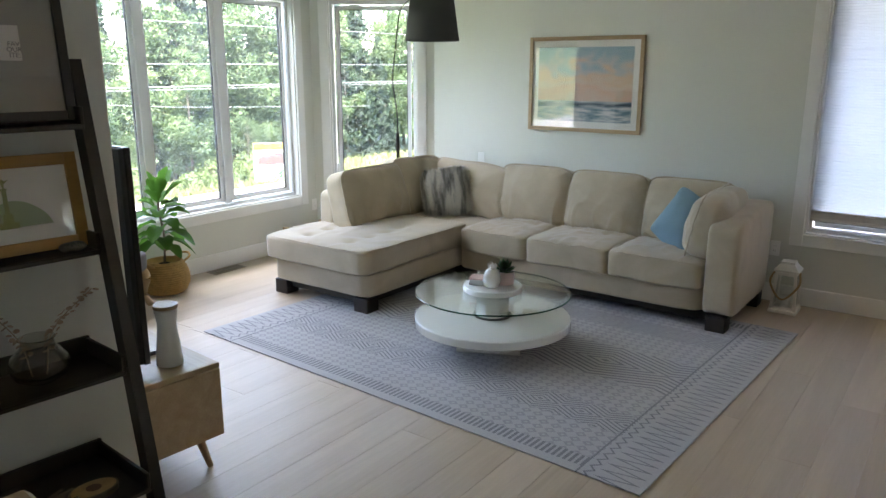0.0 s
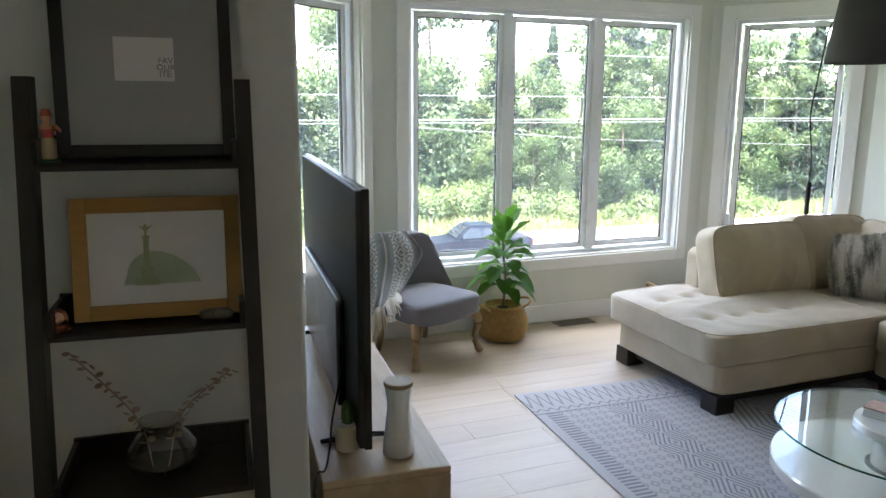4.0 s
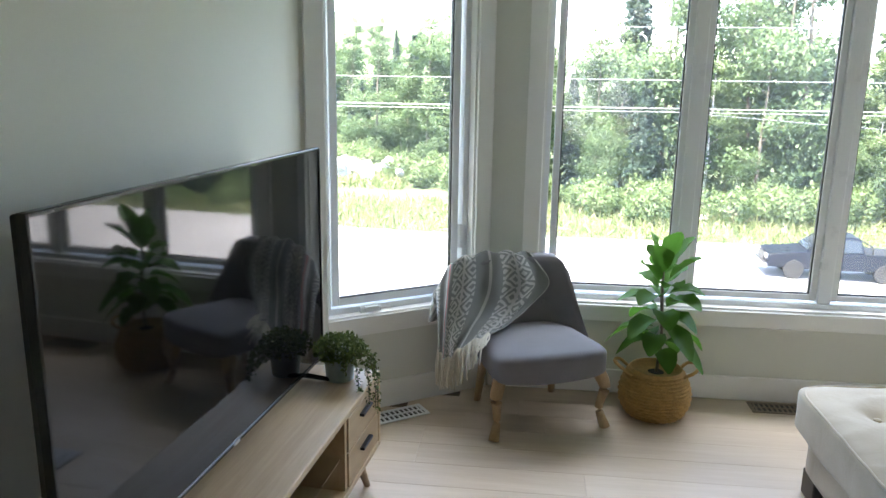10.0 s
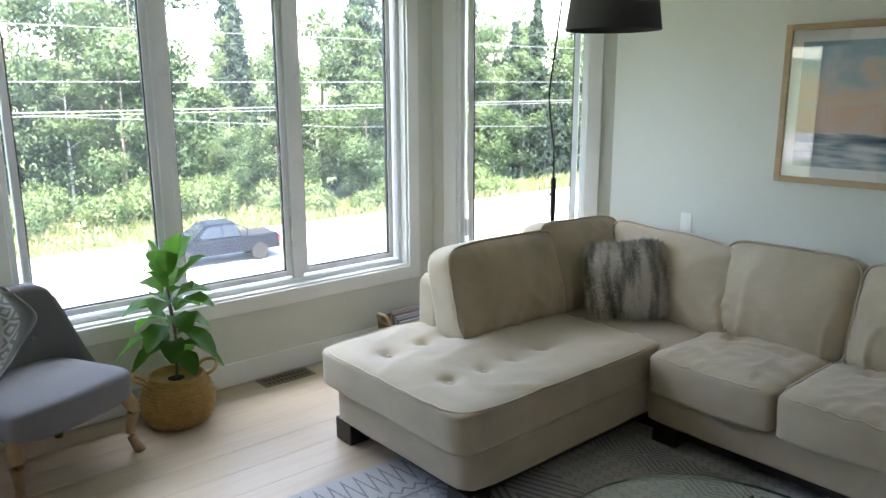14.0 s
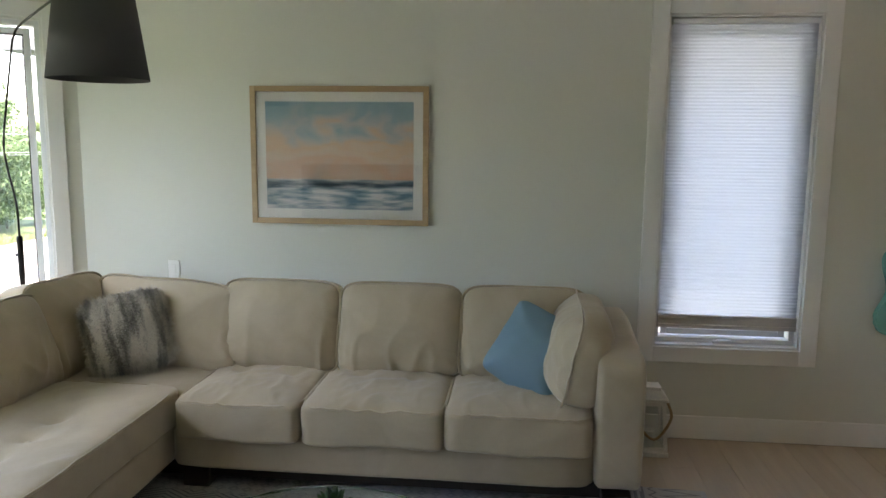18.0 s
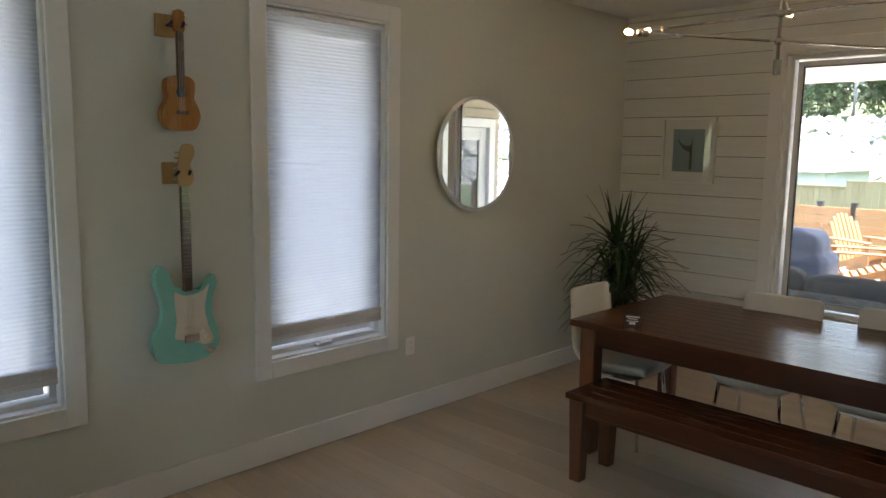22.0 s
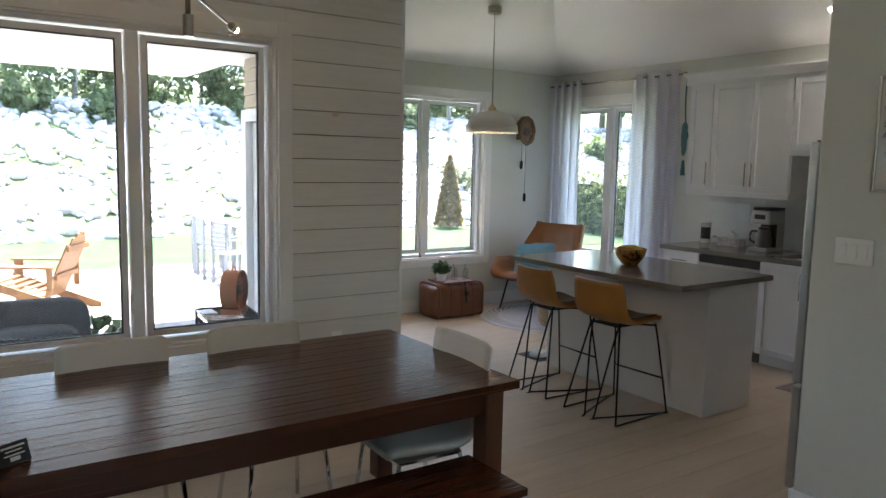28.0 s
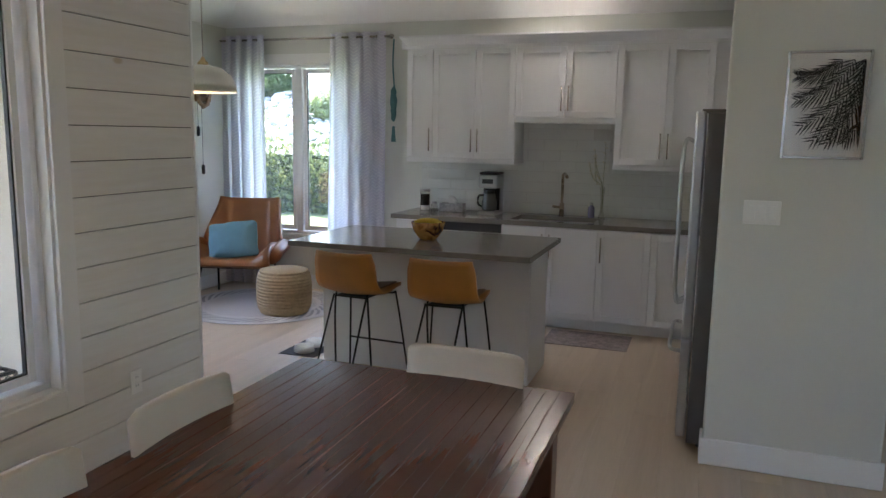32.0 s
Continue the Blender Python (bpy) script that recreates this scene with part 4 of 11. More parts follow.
def deck_chair(m):
    c = thing("adirondack_chair", "golden cedar slatted garden chair on the deck", "garden chair", group="cedar garden chairs")
    for i in range(7):
        x = (i - 3) * 0.078
        top = 0.98 - 0.016 * (i - 3) ** 2
        part("back_slat", box(-0.034, -0.01, 0, 0.034, 0.01, top - 0.16, 0.004, 1, Matrix.Translation((x, 0.20, 0.18)) @ pose(0, 0, 0, -24)), CEDAR, c)
    for z, y in ((0.40, 0.33), (0.72, 0.47)):
        part("back_rail", box(-0.28, y, z, 0.28, y + 0.03, z + 0.06, 0.003, 1), CEDAR, c)
    for i in range(6):
        y = -0.34 + i * 0.09
        part("seat_slat", box(-0.26, y, 0.36 - 0.032 * i, 0.26, y + 0.075, 0.38 - 0.032 * i, 0.003, 1), CEDAR, c)
    for s in (-1, 1):
        part("arm", box(s * 0.36 - 0.07, -0.42, 0.545, s * 0.36 + 0.07, 0.36, 0.57, 0.006, 1), CEDAR, c)
        part("front_leg", box(s * 0.31 - 0.015, -0.38, 0.0, s * 0.31 + 0.015, -0.28, 0.545, 0.003, 1), CEDAR, c)
        bm = bmesh.new()
        fill(bm, [(-0.38, 0.30), (-0.38, 0.40), (0.2, 0.2), (0.62, 0.06), (0.62, 0.0), (0.50, 0.0)], 0.03, Matrix.Translation((s * 0.275 - 0.015, 0, 0)) @ pose(0, 0, 0, 0, 0, 90) @ Matrix.Translation((0, -0.03, 0)))
        part("side_rail", bm, CEDAR, c)
        part("arm_brace", box(s * 0.36 - 0.02, 0.28, 0.25, s * 0.36 + 0.01, 0.34, 0.545), CEDAR, c)
    c.matrix_world = m
    return c


d1 = deck_chair(pose(9.75, 4.05, DK, 0, 0, 150))
copy_thing(d1, pose(11.6, 6.1, DK, 0, 0, -30))
copy_thing(d1, pose(10.1, 5.75, DK, 0, 0, 20))
tbl = thing("garden_table", "small cedar garden table on the deck", "garden table", (10.9, 5.0, DK))
part("tabletop", box(-0.28, -0.28, 0.42, 0.28, 0.28, 0.45, 0.005, 1), CEDAR, tbl)
for x in (-0.22, 0.22):
    for y in (-0.22, 0.22):
        part("leg", box(x - 0.025, y - 0.025, 0, x + 0.025, y + 0.025, 0.42), CEDAR, tbl)
fp = thing("fire_pit", "round stone fire pit on the deck", "fire pit", (11.7, 4.4, DK))
for row in range(2):
    for i in range(14):
        a = 2 * math.pi * (i + 0.5 * row) / 14
        part("stone", cushion(0.22, 0.15, 0.12, 4, 6, 0.05, 0.01, 9, i + row * 20, Matrix.Translation((0.5 * math.cos(a), 0.5 * math.sin(a), 0.061 + 0.122 * row)) @ pose(0, 0, 0, 0, 0, 360 * (i + 0.5 * row) / 14 + 90)), ROCK, fp)
hp = thing("hanging_planter", "white pot of yellow-green flowers on a black post", "planter", (12.5, 4.75, DK))
part("post", tube([(0, 0, 0), (0, 0, 1.25)], 0.04, 8), OUTM, hp)
part("stand", tube([(0.0, 0.0, 0.42), (-0.22, 0.05, 0.40)], 0.012, 6), OUTM, hp)
part("pot", turned([(0.12, 0.40), (0.18, 0.62), (0.17, 0.62), (0, 0.58)], 24, (-0.22, 0.05, 0)), VINYL, hp)
r = np.random.RandomState(40)
q = r.normal(size=(420, 3))
q /= np.linalg.norm(q, axis=1)[:, None]
leaves("foliage", q * r.uniform(0.3, 1, (420, 1)) * np.array((0.26, 0.26, 0.2)) + np.array((-0.22, 0.05, 0.74)), 0.09, leaf_mat("yellow_green_leaf", (0.12, 0.16, 0.03), (0.24, 0.26, 0.05), (0.45, 0.42, 0.08)), hp, 41)

# copper fan on a small iron table by the window
IRON = plain("wrought_iron", (0.03, 0.03, 0.03), 0.5, 0.6)
it = thing("iron_table", "low wrought-iron scroll table on the deck", "garden table", (5.02, 3.36, DK), -6)
it.scale = (0.85, 1, 1.09)
for x in (-0.26, 0.26):
    for y in (-0.17, 0.17):
        part("leg", tube([(x, y, 0.0), (x, y, 0.70)], 0.009, 6), IRON, it)
for z in (0.70, 0.58):
    for a, b in (((-0.26, -0.17), (0.26, -0.17)), ((-0.26, 0.17), (0.26, 0.17)), ((-0.26, -0.17), (-0.26, 0.17)), ((0.26, -0.17), (0.26, 0.17))):
        part("rail", tube([(*a, z), (*b, z)], 0.008, 6), IRON, it)
for i in range(5):
    for y in (-0.17, 0.17):
        cx = -0.21 + i * 0.105
        part("scroll", tube([(cx + 0.04 * (1 - k / 16) * math.cos(k * 0.7), y, 0.64 + 0.04 * (1 - k / 16) * math.sin(k * 0.7)) for k in range(14)], 0.004, 5), IRON, it)
for i in range(9):
    x = -0.24 + i * 0.06
    part("top_bar", tube([(x, -0.17, 0.702), (x, 0.17, 0.702)], 0.005, 5), IRON, it)
solid("newspaper", box(5.00, 3.44, DK + 0.772, 5.14, 3.54, DK + 0.78), VINYL, "folded pale paper on the iron table", "paper")
COPD = plain("brushed_copper_drum", (0.45, 0.21, 0.12), 0.35, 1.0, var=0.08, stretch=(1, 1, 0.1))
fn_ = thing("drum_fan", "round copper drum fan standing on the iron table", "fan", (4.97, 3.335, DK + 0.772), -37)
fn_.scale = (0.75, 0.75, 0.75)
mfan = Matrix.Translation((0, 0, 0.21)) @ pose(0, 0, 0, 90)
part("drum", turned([(0.17, -0.075), (0.18, -0.07), (0.18, 0.07), (0.17, 0.075), (0.165, 0.07), (0.165, -0.07)], 40, m=mfan), COPD, fn_, smooth=False)
for k in range(6):
    part("grille_ring", turned([(0.03 + 0.027 * k - 0.002, 0.072), (0.03 + 0.027 * k + 0.002, 0.072), (0.03 + 0.027 * k, 0.076)], 28, m=mfan), IRON, fn_)
for k in range(5):
    part("blade", cushion(0.12, 0.07, 0.006, 5, 4, 0.2, m=mfan @ pose(0, 0, 0, 0, 0, 72 * k) @ Matrix.Translation((0.085, 0, 0)) @ pose(0, 0, 0, 28)), OUTM, fn_, smooth=True)
part("hub", turned([(0.04, -0.05), (0.04, 0.05), (0, 0.051)], 20, m=mfan), IRON, fn_)
part("handle", tube(arc([(-0.05, 0, 0.385), (-0.03, 0, 0.42), (0.03, 0, 0.42), (0.05, 0, 0.385)], 4), 0.008, 6), COPD, fn_, smooth=True)
for s in (-1, 1):
    part("foot", box(s * 0.09 - 0.012, -0.09, 0.0, s * 0.09 + 0.012, 0.09, 0.05, 0.004, 1), COPD, fn_)
pl2 = thing("deck_plant", "small leafy pot plant on the deck", "plant", (6.3, 3.95, DK))
part("pot", turned([(0.09, 0), (0.12, 0.2), (0.11, 0.2), (0, 0.18)], 20), plain("dark_pot", (0.08, 0.08, 0.08), 0.6), pl2)
q = r.normal(size=(160, 3))
q /= np.linalg.norm(q, axis=1)[:, None]
leaves("foliage", q * np.array((0.2, 0.2, 0.18)) + np.array((0, 0, 0.36)), 0.11, LEAF, pl2, 44)
solid("garden_bench", box(6.3, 3.05, DK + 0.33, 6.75, 3.75, DK + 0.37, 0.008, 2), plain("grey_bench_board", (0.34, 0.32, 0.30), 0.7), "grey low garden bench seat on the deck", "bench")
for y in (3.12, 3.62):
    solid("bench_trestle", box(6.36, y, DK, 6.69, y + 0.06, DK + 0.3295), OUTM, "dark trestle under the garden bench seat", "bench leg")

# covered grill
gr = thing("covered_grill", "gas grill under a slate blue cover", "grill", (8.2, 6.12, DK))
part("cover", cushion(0.62, 1.2, 0.98, 18, 6, 0.0, 0.03, 4, 6, Matrix.Translation((0, 0, 0.49)), lambda c: Vector((c.x * (1.0 - 0.15 * (c.z > 0.2)), c.y * (1 - 0.12 * (c.z > 0.2)), c.z))), plain("slate_blue_cover", (0.045, 0.06, 0.105), 0.6, var=0.15), gr, smooth=True)

# white garden dining set
GW = plain("grey_resin", (0.26, 0.27, 0.29), 0.5)
gtb = thing("garden_dining_table", "pale slatted garden dining table", "garden table", (11.2, 0.65, DK))
for i in range(7):
    part("slat", box(-0.8, -0.42 + i * 0.122, 0.70, 0.8, -0.31 + i * 0.122, 0.72), GW, gtb)
for x in (-0.7, 0.7):
    for y in (-0.36, 0.36):
        part("leg", box(x - 0.03, y - 0.03, 0, x + 0.03, y + 0.03, 0.70), GW, gtb)


def garden_chair(m):
    c = thing("garden_chair", "pale grey slatted garden dining chair", "garden chair", group="garden dining chairs")
    for i in range(5):
        part("seat_slat", box(-0.22, -0.22 + i * 0.09, 0.43, 0.22, -0.14 + i * 0.09, 0.45), GW, c)
    for i in range(6):
        part("back_slat", box(-0.22, 0.21, 0.52 + i * 0.065, 0.22, 0.23, 0.57 + i * 0.065), GW, c)
    for x in (-0.21, 0.21):
        part("rear_leg", box(x - 0.02, 0.19, 0, x + 0.02, 0.23, 0.90), GW, c)
        part("front_leg", box(x - 0.02, -0.23, 0, x + 0.02, -0.19, 0.43), GW, c)
        part("arm", box(x - 0.025, -0.23, 0.63, x + 0.025, 0.2, 0.65), GW, c)
    c.matrix_world = m
    return c


g1 = garden_chair(pose(10.6, 1.45, DK, 0, 0, 10))
copy_thing(g1, pose(11.3, 1.5, DK, 0, 0, -4))
copy_thing(g1, pose(12.0, 1.4, DK, 0, 0, -12))
solid("bollard_light", turned([(0.06, 0), (0.06, 0.55), (0.07, 0.56), (0.07, 0.62), (0, 0.63)], 16, (17.0, -1.4, -0.28)), OUTM, "dark garden bollard light on the lawn", "garden light")

# fences and the neighbour's roofs
FENCE = timber("golden_fence_board", (0.34, 0.20, 0.09), (0.24, 0.13, 0.055), 0, 0.6)
fc = thing("fence", "golden horizontal board fence at the deck's edge", "fence", (12.95, 6.7, -0.3), room=True)
for i in range(6):
    z = -0.12 + i * 0.152
    part("fence_board", box(12.95, 5.2, z, 12.98, 6.66, z + 0.138, 0.004, 1), FENCE, fc)
    part("fence_board", box(12.95, 6.74, z, 12.98, 8.4, z + 0.138, 0.004, 1), FENCE, fc)
for y in (5.2, 6.7, 7.25, 8.4):
    part("post", box(12.985, y - 0.045, -0.35, 13.075, y + 0.045, 0.84, 0.004, 1), OUTM, fc)
    part("post_cap", box(12.975, y - 0.055, 0.8405, 13.085, y + 0.055, 0.87), OUTM, fc)
fc2 = thing("fence", "tall golden vertical board fence at the garden's end", "fence", (18, 8.6, -0.3), room=True)
WEATH = timber("weathered_fence_board", (0.36, 0.29, 0.17), (0.26, 0.20, 0.11), 2, 0.8)
for high, y0, count in ((1.36, 7.05, 9), (1.22, 8.31, 14)):
    b2 = box(0, 0, 0, 0.02, 0.135, high, 0.003, 1)
    fme = bpy.data.meshes.new("fence_board")
    b2.to_mesh(fme)
    b2.free()
    fme.materials.append(WEATH)
    for i in range(count):
        ob = new("fence_board", fme)
        ob.parent = fc2
        ob.matrix_parent_inverse = BASE[fc2.name].inverted()
        ob.location = (18.0, y0 + i * 0.14, -0.3)
    part("rail", box(18.021, y0, 0.7, 18.06, y0 + count * 0.14, 0.8), WEATH, fc2)
    part("cap_board", box(17.97, y0, -0.2995 + high, 18.06, y0 + count * 0.14, -0.27 + high), WEATH, fc2)
NSID = plain("pale_grey_siding", (0.70, 0.72, 0.75), 0.6, var=0.05, stretch=(0.05, 0.05, 6), scale=8)
NROOF = plain("grey_shingles", (0.16, 0.165, 0.18), 0.9, var=0.35, scale=10, fine=30, bump=0.6, stretch=(1, 1, 3))
shed = thing("neighbour_garage", "pale garage with grey shingled hip roof beyond the fence", "garage", (23, 11.4, -0.3), room=True)
part("wall", box(20.9, 9.7, -0.35, 25.0, 14.0, 1.3), plain("white_siding", (0.50, 0.56, 0.64), 0.6), shed)
bm = bmesh.new()
eave = [bm.verts.new(q) for q in ((20.5, 9.35, 1.22), (25.4, 9.35, 1.22), (25.4, 14.4, 1.22), (20.5, 14.4, 1.22))]
rim_ = [bm.verts.new((q.co.x, q.co.y, 1.34)) for q in eave]
top_ = [bm.verts.new((22.95, 11.6, 2.2)), bm.verts.new((22.95, 12.4, 2.2))]
bm.faces.new(eave[::-1])
for i in range(4):
    bm.faces.new((eave[i], eave[(i + 1) % 4], rim_[(i + 1) % 4], rim_[i]))
bm.faces.new((rim_[0], rim_[1], top_[0])), bm.faces.new((rim_[1], rim_[2], top_[1], top_[0])), bm.faces.new((rim_[2], rim_[3], top_[1])), bm.faces.new((rim_[3], rim_[0], top_[0], top_[1]))
part("roof", bm, NROOF, shed)
part("fascia", box(20.47, 9.32, 1.2, 20.499, 14.43, 1.345), VINYL, shed)
part("window", box(20.885, 11.2, 0.3, 20.899, 12.2, 1.0), plain("dark_window", (0.03, 0.035, 0.04), 0.1), shed)
# the neighbour's house along the north side
nh = thing("neighbour_house", "neighbouring house with grey siding and shingled roof", "house", (1.0, 9.6, -1.7), room=True)
part("wall", box(-6.0, 9.3, -1.75, 8.0, 16.0, 2.55), NSID, nh)
for i in range(36):
    part("siding_board", box(-6.0, 9.285 - 0.004, -1.7 + i * 0.118, 8.0, 9.2995, -1.60 + i * 0.118), NSID, nh)
bm = bmesh.new()
fill(bm, [(8.6, 2.52), (8.6, 2.62), (12.7, 5.6), (16.8, 2.62), (16.8, 2.52)], 14.8, Matrix.Translation((-6.4, 0, 0)) @ pose(0, 0, 0, 0, 0, 90) @ Matrix.Diagonal((1, -1, 1, 1)))
part("roof", bm, NROOF, nh)
for x in (-0.2, 2.6):
    wn_ = part("window", box(x, 9.262, 0.9, x + 0.7, 9.28, 1.75, 0.004, 1), bpy.data.materials["dark_window"], nh)
    part("window_frame", box(x - 0.07, 9.266, 0.83, x + 0.77, 9.279, 1.82), VINYL, wn_)

# ---- road side, west ----
# power lines
for k, (z, x) in enumerate(((3.08, -20.0), (1.84, -20.0), (1.16, -20.0), (1.07, -20.2))):
    pts = [(x, -130 + 13 * i, z + 0.9 * ((-130 + 13 * i) / 130) ** 2) for i in range(21)]
    solid("power_line", tube(pts, 0.009 if k != 2 else 0.013, 5), plain("wire_grey", (0.30, 0.30, 0.31), 0.5) if k == 0 else bpy.data.materials["wire_grey"], "grey overhead power line along the road", "power line", "power lines")
solid("power_line", tube([(-20.2, 6.0, 1.1), (-22.5, 16, 0.4), (-26, 30, -0.2)], 0.008, 5), bpy.data.materials["wire_grey"], "grey branch line slanting down from the power line", "power line", "power lines")

# pickup truck
NAVY = plain("navy_car_paint", (0.008, 0.011, 0.02), 0.3, 0.0, var=0.05, bump=0)
CARGLASS = plain("dark_car_glass", (0.02, 0.025, 0.03), 0.05, bump=0)
NAVY.node_tree.nodes["Principled BSDF"].inputs["Specular IOR Level"].default_value = 0.25
TYRE = plain("tyre_rubber", (0.02, 0.02, 0.02), 0.8)
RIM = plain("alloy_rim", (0.30, 0.30, 0.31), 0.35, 0.9)
tk2 = thing("pickup_truck", "navy blue pickup truck parked on the road", "pickup truck", (-31.7, 15.1, -5.718), -5)
tk2.matrix_world = pose(-31.7, 15.1, -5.718, 0, 0, -5) @ Matrix.Diagonal((0.96, 0.96, 0.96, 1))
# local x is across, y along with the nose towards -y
bm = bmesh.new()
fill(bm, [(-2.72, 0.48), (-2.78, 0.75), (-2.72, 1.02), (-1.35, 1.15), (-1.25, 1.17), (1.0, 1.17), (1.02, 1.12), (2.72, 1.14), (2.78, 0.6), (2.70, 0.48), (2.15, 0.46), (2.08, 0.72), (1.78, 0.90), (1.48, 0.72), (1.40, 0.46), (-1.32, 0.44), (-1.38, 0.72), (-1.68, 0.90), (-1.98, 0.72), (-2.06, 0.46)], 1.86, pose(0, 0, 0, 0, 0, 90) @ Matrix.Translation((0, -0.93, 0)))
bmesh.ops.bevel(bm, geom=[e for e in bm.edges if len(e.link_faces) == 2 and any(len(f.verts) > 8 for f in e.link_faces)], offset=0.05, segments=3, affect="EDGES")
part("body", bm, NAVY, tk2)
bm = bmesh.new()
for y, w, z in ((0, 0, 0),):
    base_ = [(-0.86, -1.25, 1.15), (0.86, -1.25, 1.15), (0.86, 1.0, 1.16), (-0.86, 1.0, 1.16)]
    top_ = [(-0.68, -0.45, 1.80), (0.68, -0.45, 1.80), (0.70, 0.80, 1.80), (-0.70, 0.80, 1.80)]
    a, b = [bm.verts.new(q) for q in base_], [bm.verts.new(q) for q in top_]
    for i in range(4):
        bm.faces.new((a[i], a[(i + 1) % 4], b[(i + 1) % 4], b[i]))
    bm.faces.new(b), bm.faces.new(a[::-1])
bmesh.ops.bevel(bm, geom=bm.edges[:], offset=0.06, segments=2, affect="EDGES")
cab = part("cab", bm, NAVY, tk2)
for s in (-1, 1):
    for y0, y1 in ((-0.75, 0.10), (0.16, 0.86)):
        bm = bmesh.new()
        q = [(s * 0.845, y0 - 0.25 if y0 < 0 else y0, 1.22), (s * 0.845, y1, 1.22), (s * 0.715, y1 - 0.04, 1.70), (s * 0.715, y0 + 0.25 if y0 < 0 else y0, 1.70)]
        a = [bm.verts.new((x + s * 0.012, y, z)) for x, y, z in q]
        b = [bm.verts.new((x - s * 0.02, y, z)) for x, y, z in q]
        bm.faces.new(a), bm.faces.new(b[::-1])
        for i in range(4):
            bm.faces.new((a[i], b[i], b[(i + 1) % 4], a[(i + 1) % 4]))
        part("side_window", bm, CARGLASS, cab)
    for y in (-1.68, 1.78):
        w = part("wheel", turned([(0.26, -0.13), (0.38, -0.13), (0.40, -0.09), (0.40, 0.09), (0.38, 0.13), (0.26, 0.13)], 28, m=Matrix.Translation((s * 0.82, y, 0.402)) @ pose(0, 0, 0, 0, 90)), TYRE, tk2, "black tyre")
        part("rim", turned([(0.0, 0.1 * s), (0.10, 0.11 * s), (0.25, 0.09 * s), (0.26, 0.125 * s)], 12, m=Matrix.Translation((s * 0.82, y, 0.402)) @ pose(0, 0, 0, 0, 90)), RIM, w)
    part("headlight", box(s * 0.72 - 0.16, -2.80, 0.82, s * 0.72 + 0.16, -2.70, 0.98, 0.02), VINYL, tk2)
    part("tail_light", box(s * 0.87 - 0.05, 2.70, 0.75, s * 0.87 + 0.05, 2.79, 1.08, 0.01), plain("red_lens", (0.5, 0.03, 0.02), 0.3) if s < 0 else bpy.data.materials["red_lens"], tk2)
    part("door_mirror", cushion(0.18, 0.10, 0.2, 6, 4, 0, m=Matrix.Translation((s * 1.02, -0.95, 1.25))), NAVY, tk2, smooth=True)
bm = bmesh.new()
a = [bm.verts.new(q) for q in ((-0.76, -1.19, 1.24), (0.76, -1.19, 1.24), (0.62, -0.55, 1.76), (-0.62, -0.55, 1.76))]
b = [bm.verts.new((x, y - 0.03, z + 0.02)) for x, y, z in ((-0.76, -1.19, 1.24), (0.76, -1.19, 1.24), (0.62, -0.55, 1.76), (-0.62, -0.55, 1.76))]
bm.faces.new(a[::-1]), bm.faces.new(b)
for i in range(4):
    bm.faces.new((a[i], a[(i + 1) % 4], b[(i + 1) % 4], b[i]))
part("windscreen", bm, CARGLASS, cab)
part("grille", box(-0.5, -2.81, 0.66, 0.5, -2.74, 0.98, 0.01), OUTM, tk2)
part("front_bumper", box(-0.92, -2.88, 0.42, 0.92, -2.70, 0.62, 0.04), RIM, tk2)
part("rear_bumper", box(-0.92, 2.72, 0.46, 0.92, 2.88, 0.60, 0.03), RIM, tk2)
part("bed_floor", box(-0.78, 1.08, 1.141, 0.78, 2.68, 1.155), BLACK, tk2)
part("tool_rack", tube([(-0.7, 1.3, 1.15), (-0.7, 1.3, 1.45), (0.7, 1.3, 1.45), (0.7, 1.3, 1.15)], 0.03, 6), OUTM, tk2)

# estate sign among the bushes
es = thing("estate_sign", "large roadside sign with yellow band and house picture", "sign", (-39.0, 34.65, -6.72))
es.matrix_world = pose(-39.0, 34.65, -6.72, 0, 0, 53) @ Matrix.Diagonal((1.14, 1.14, 1.14, 1))
part("panel", box(-1.2, -0.03, 0.75, 1.2, 0.03, 3.05), VINYL, es)
part("yellow_band", box(-1.19, -0.04, 2.62, 1.19, -0.031, 3.04), plain("sign_yellow", (0.50, 0.27, 0.01), 0.7), es, "yellow band")
bm = bmesh.new()
fill(bm, [(-0.95, 1.75), (0.95, 1.75), (0.95, 2.2), (1.05, 2.2), (0.75, 2.45), (0.1, 2.45), (-0.1, 2.3), (-0.7, 2.3), (-1.05, 2.1), (-0.95, 2.1)], -0.008, Matrix.Translation((0, -0.031, 0)))
part("house_shape", bm, plain("sign_brown", (0.07, 0.035, 0.03), 0.7), es, "brown house picture")
bm = bmesh.new()
fill(bm, [(-0.2, 0.80), (0.25, 0.80), (1.1, 1.65), (0.65, 1.65)], -0.008, Matrix.Translation((0, -0.031, 0)))
fill(bm, [(0.4, 0.80), (0.85, 0.80), (1.15, 1.1), (1.15, 1.55)], -0.008, Matrix.Translation((0, -0.031, 0)))
part("green_stripe", bm, plain("sign_green", (0.02, 0.14, 0.035), 0.7), es, "green diagonal stripe")
for x in (-1.05, 1.05):
    part("post", box(x - 0.05, 0.031, 0, x + 0.05, 0.12, 2.9), WEATH, es)


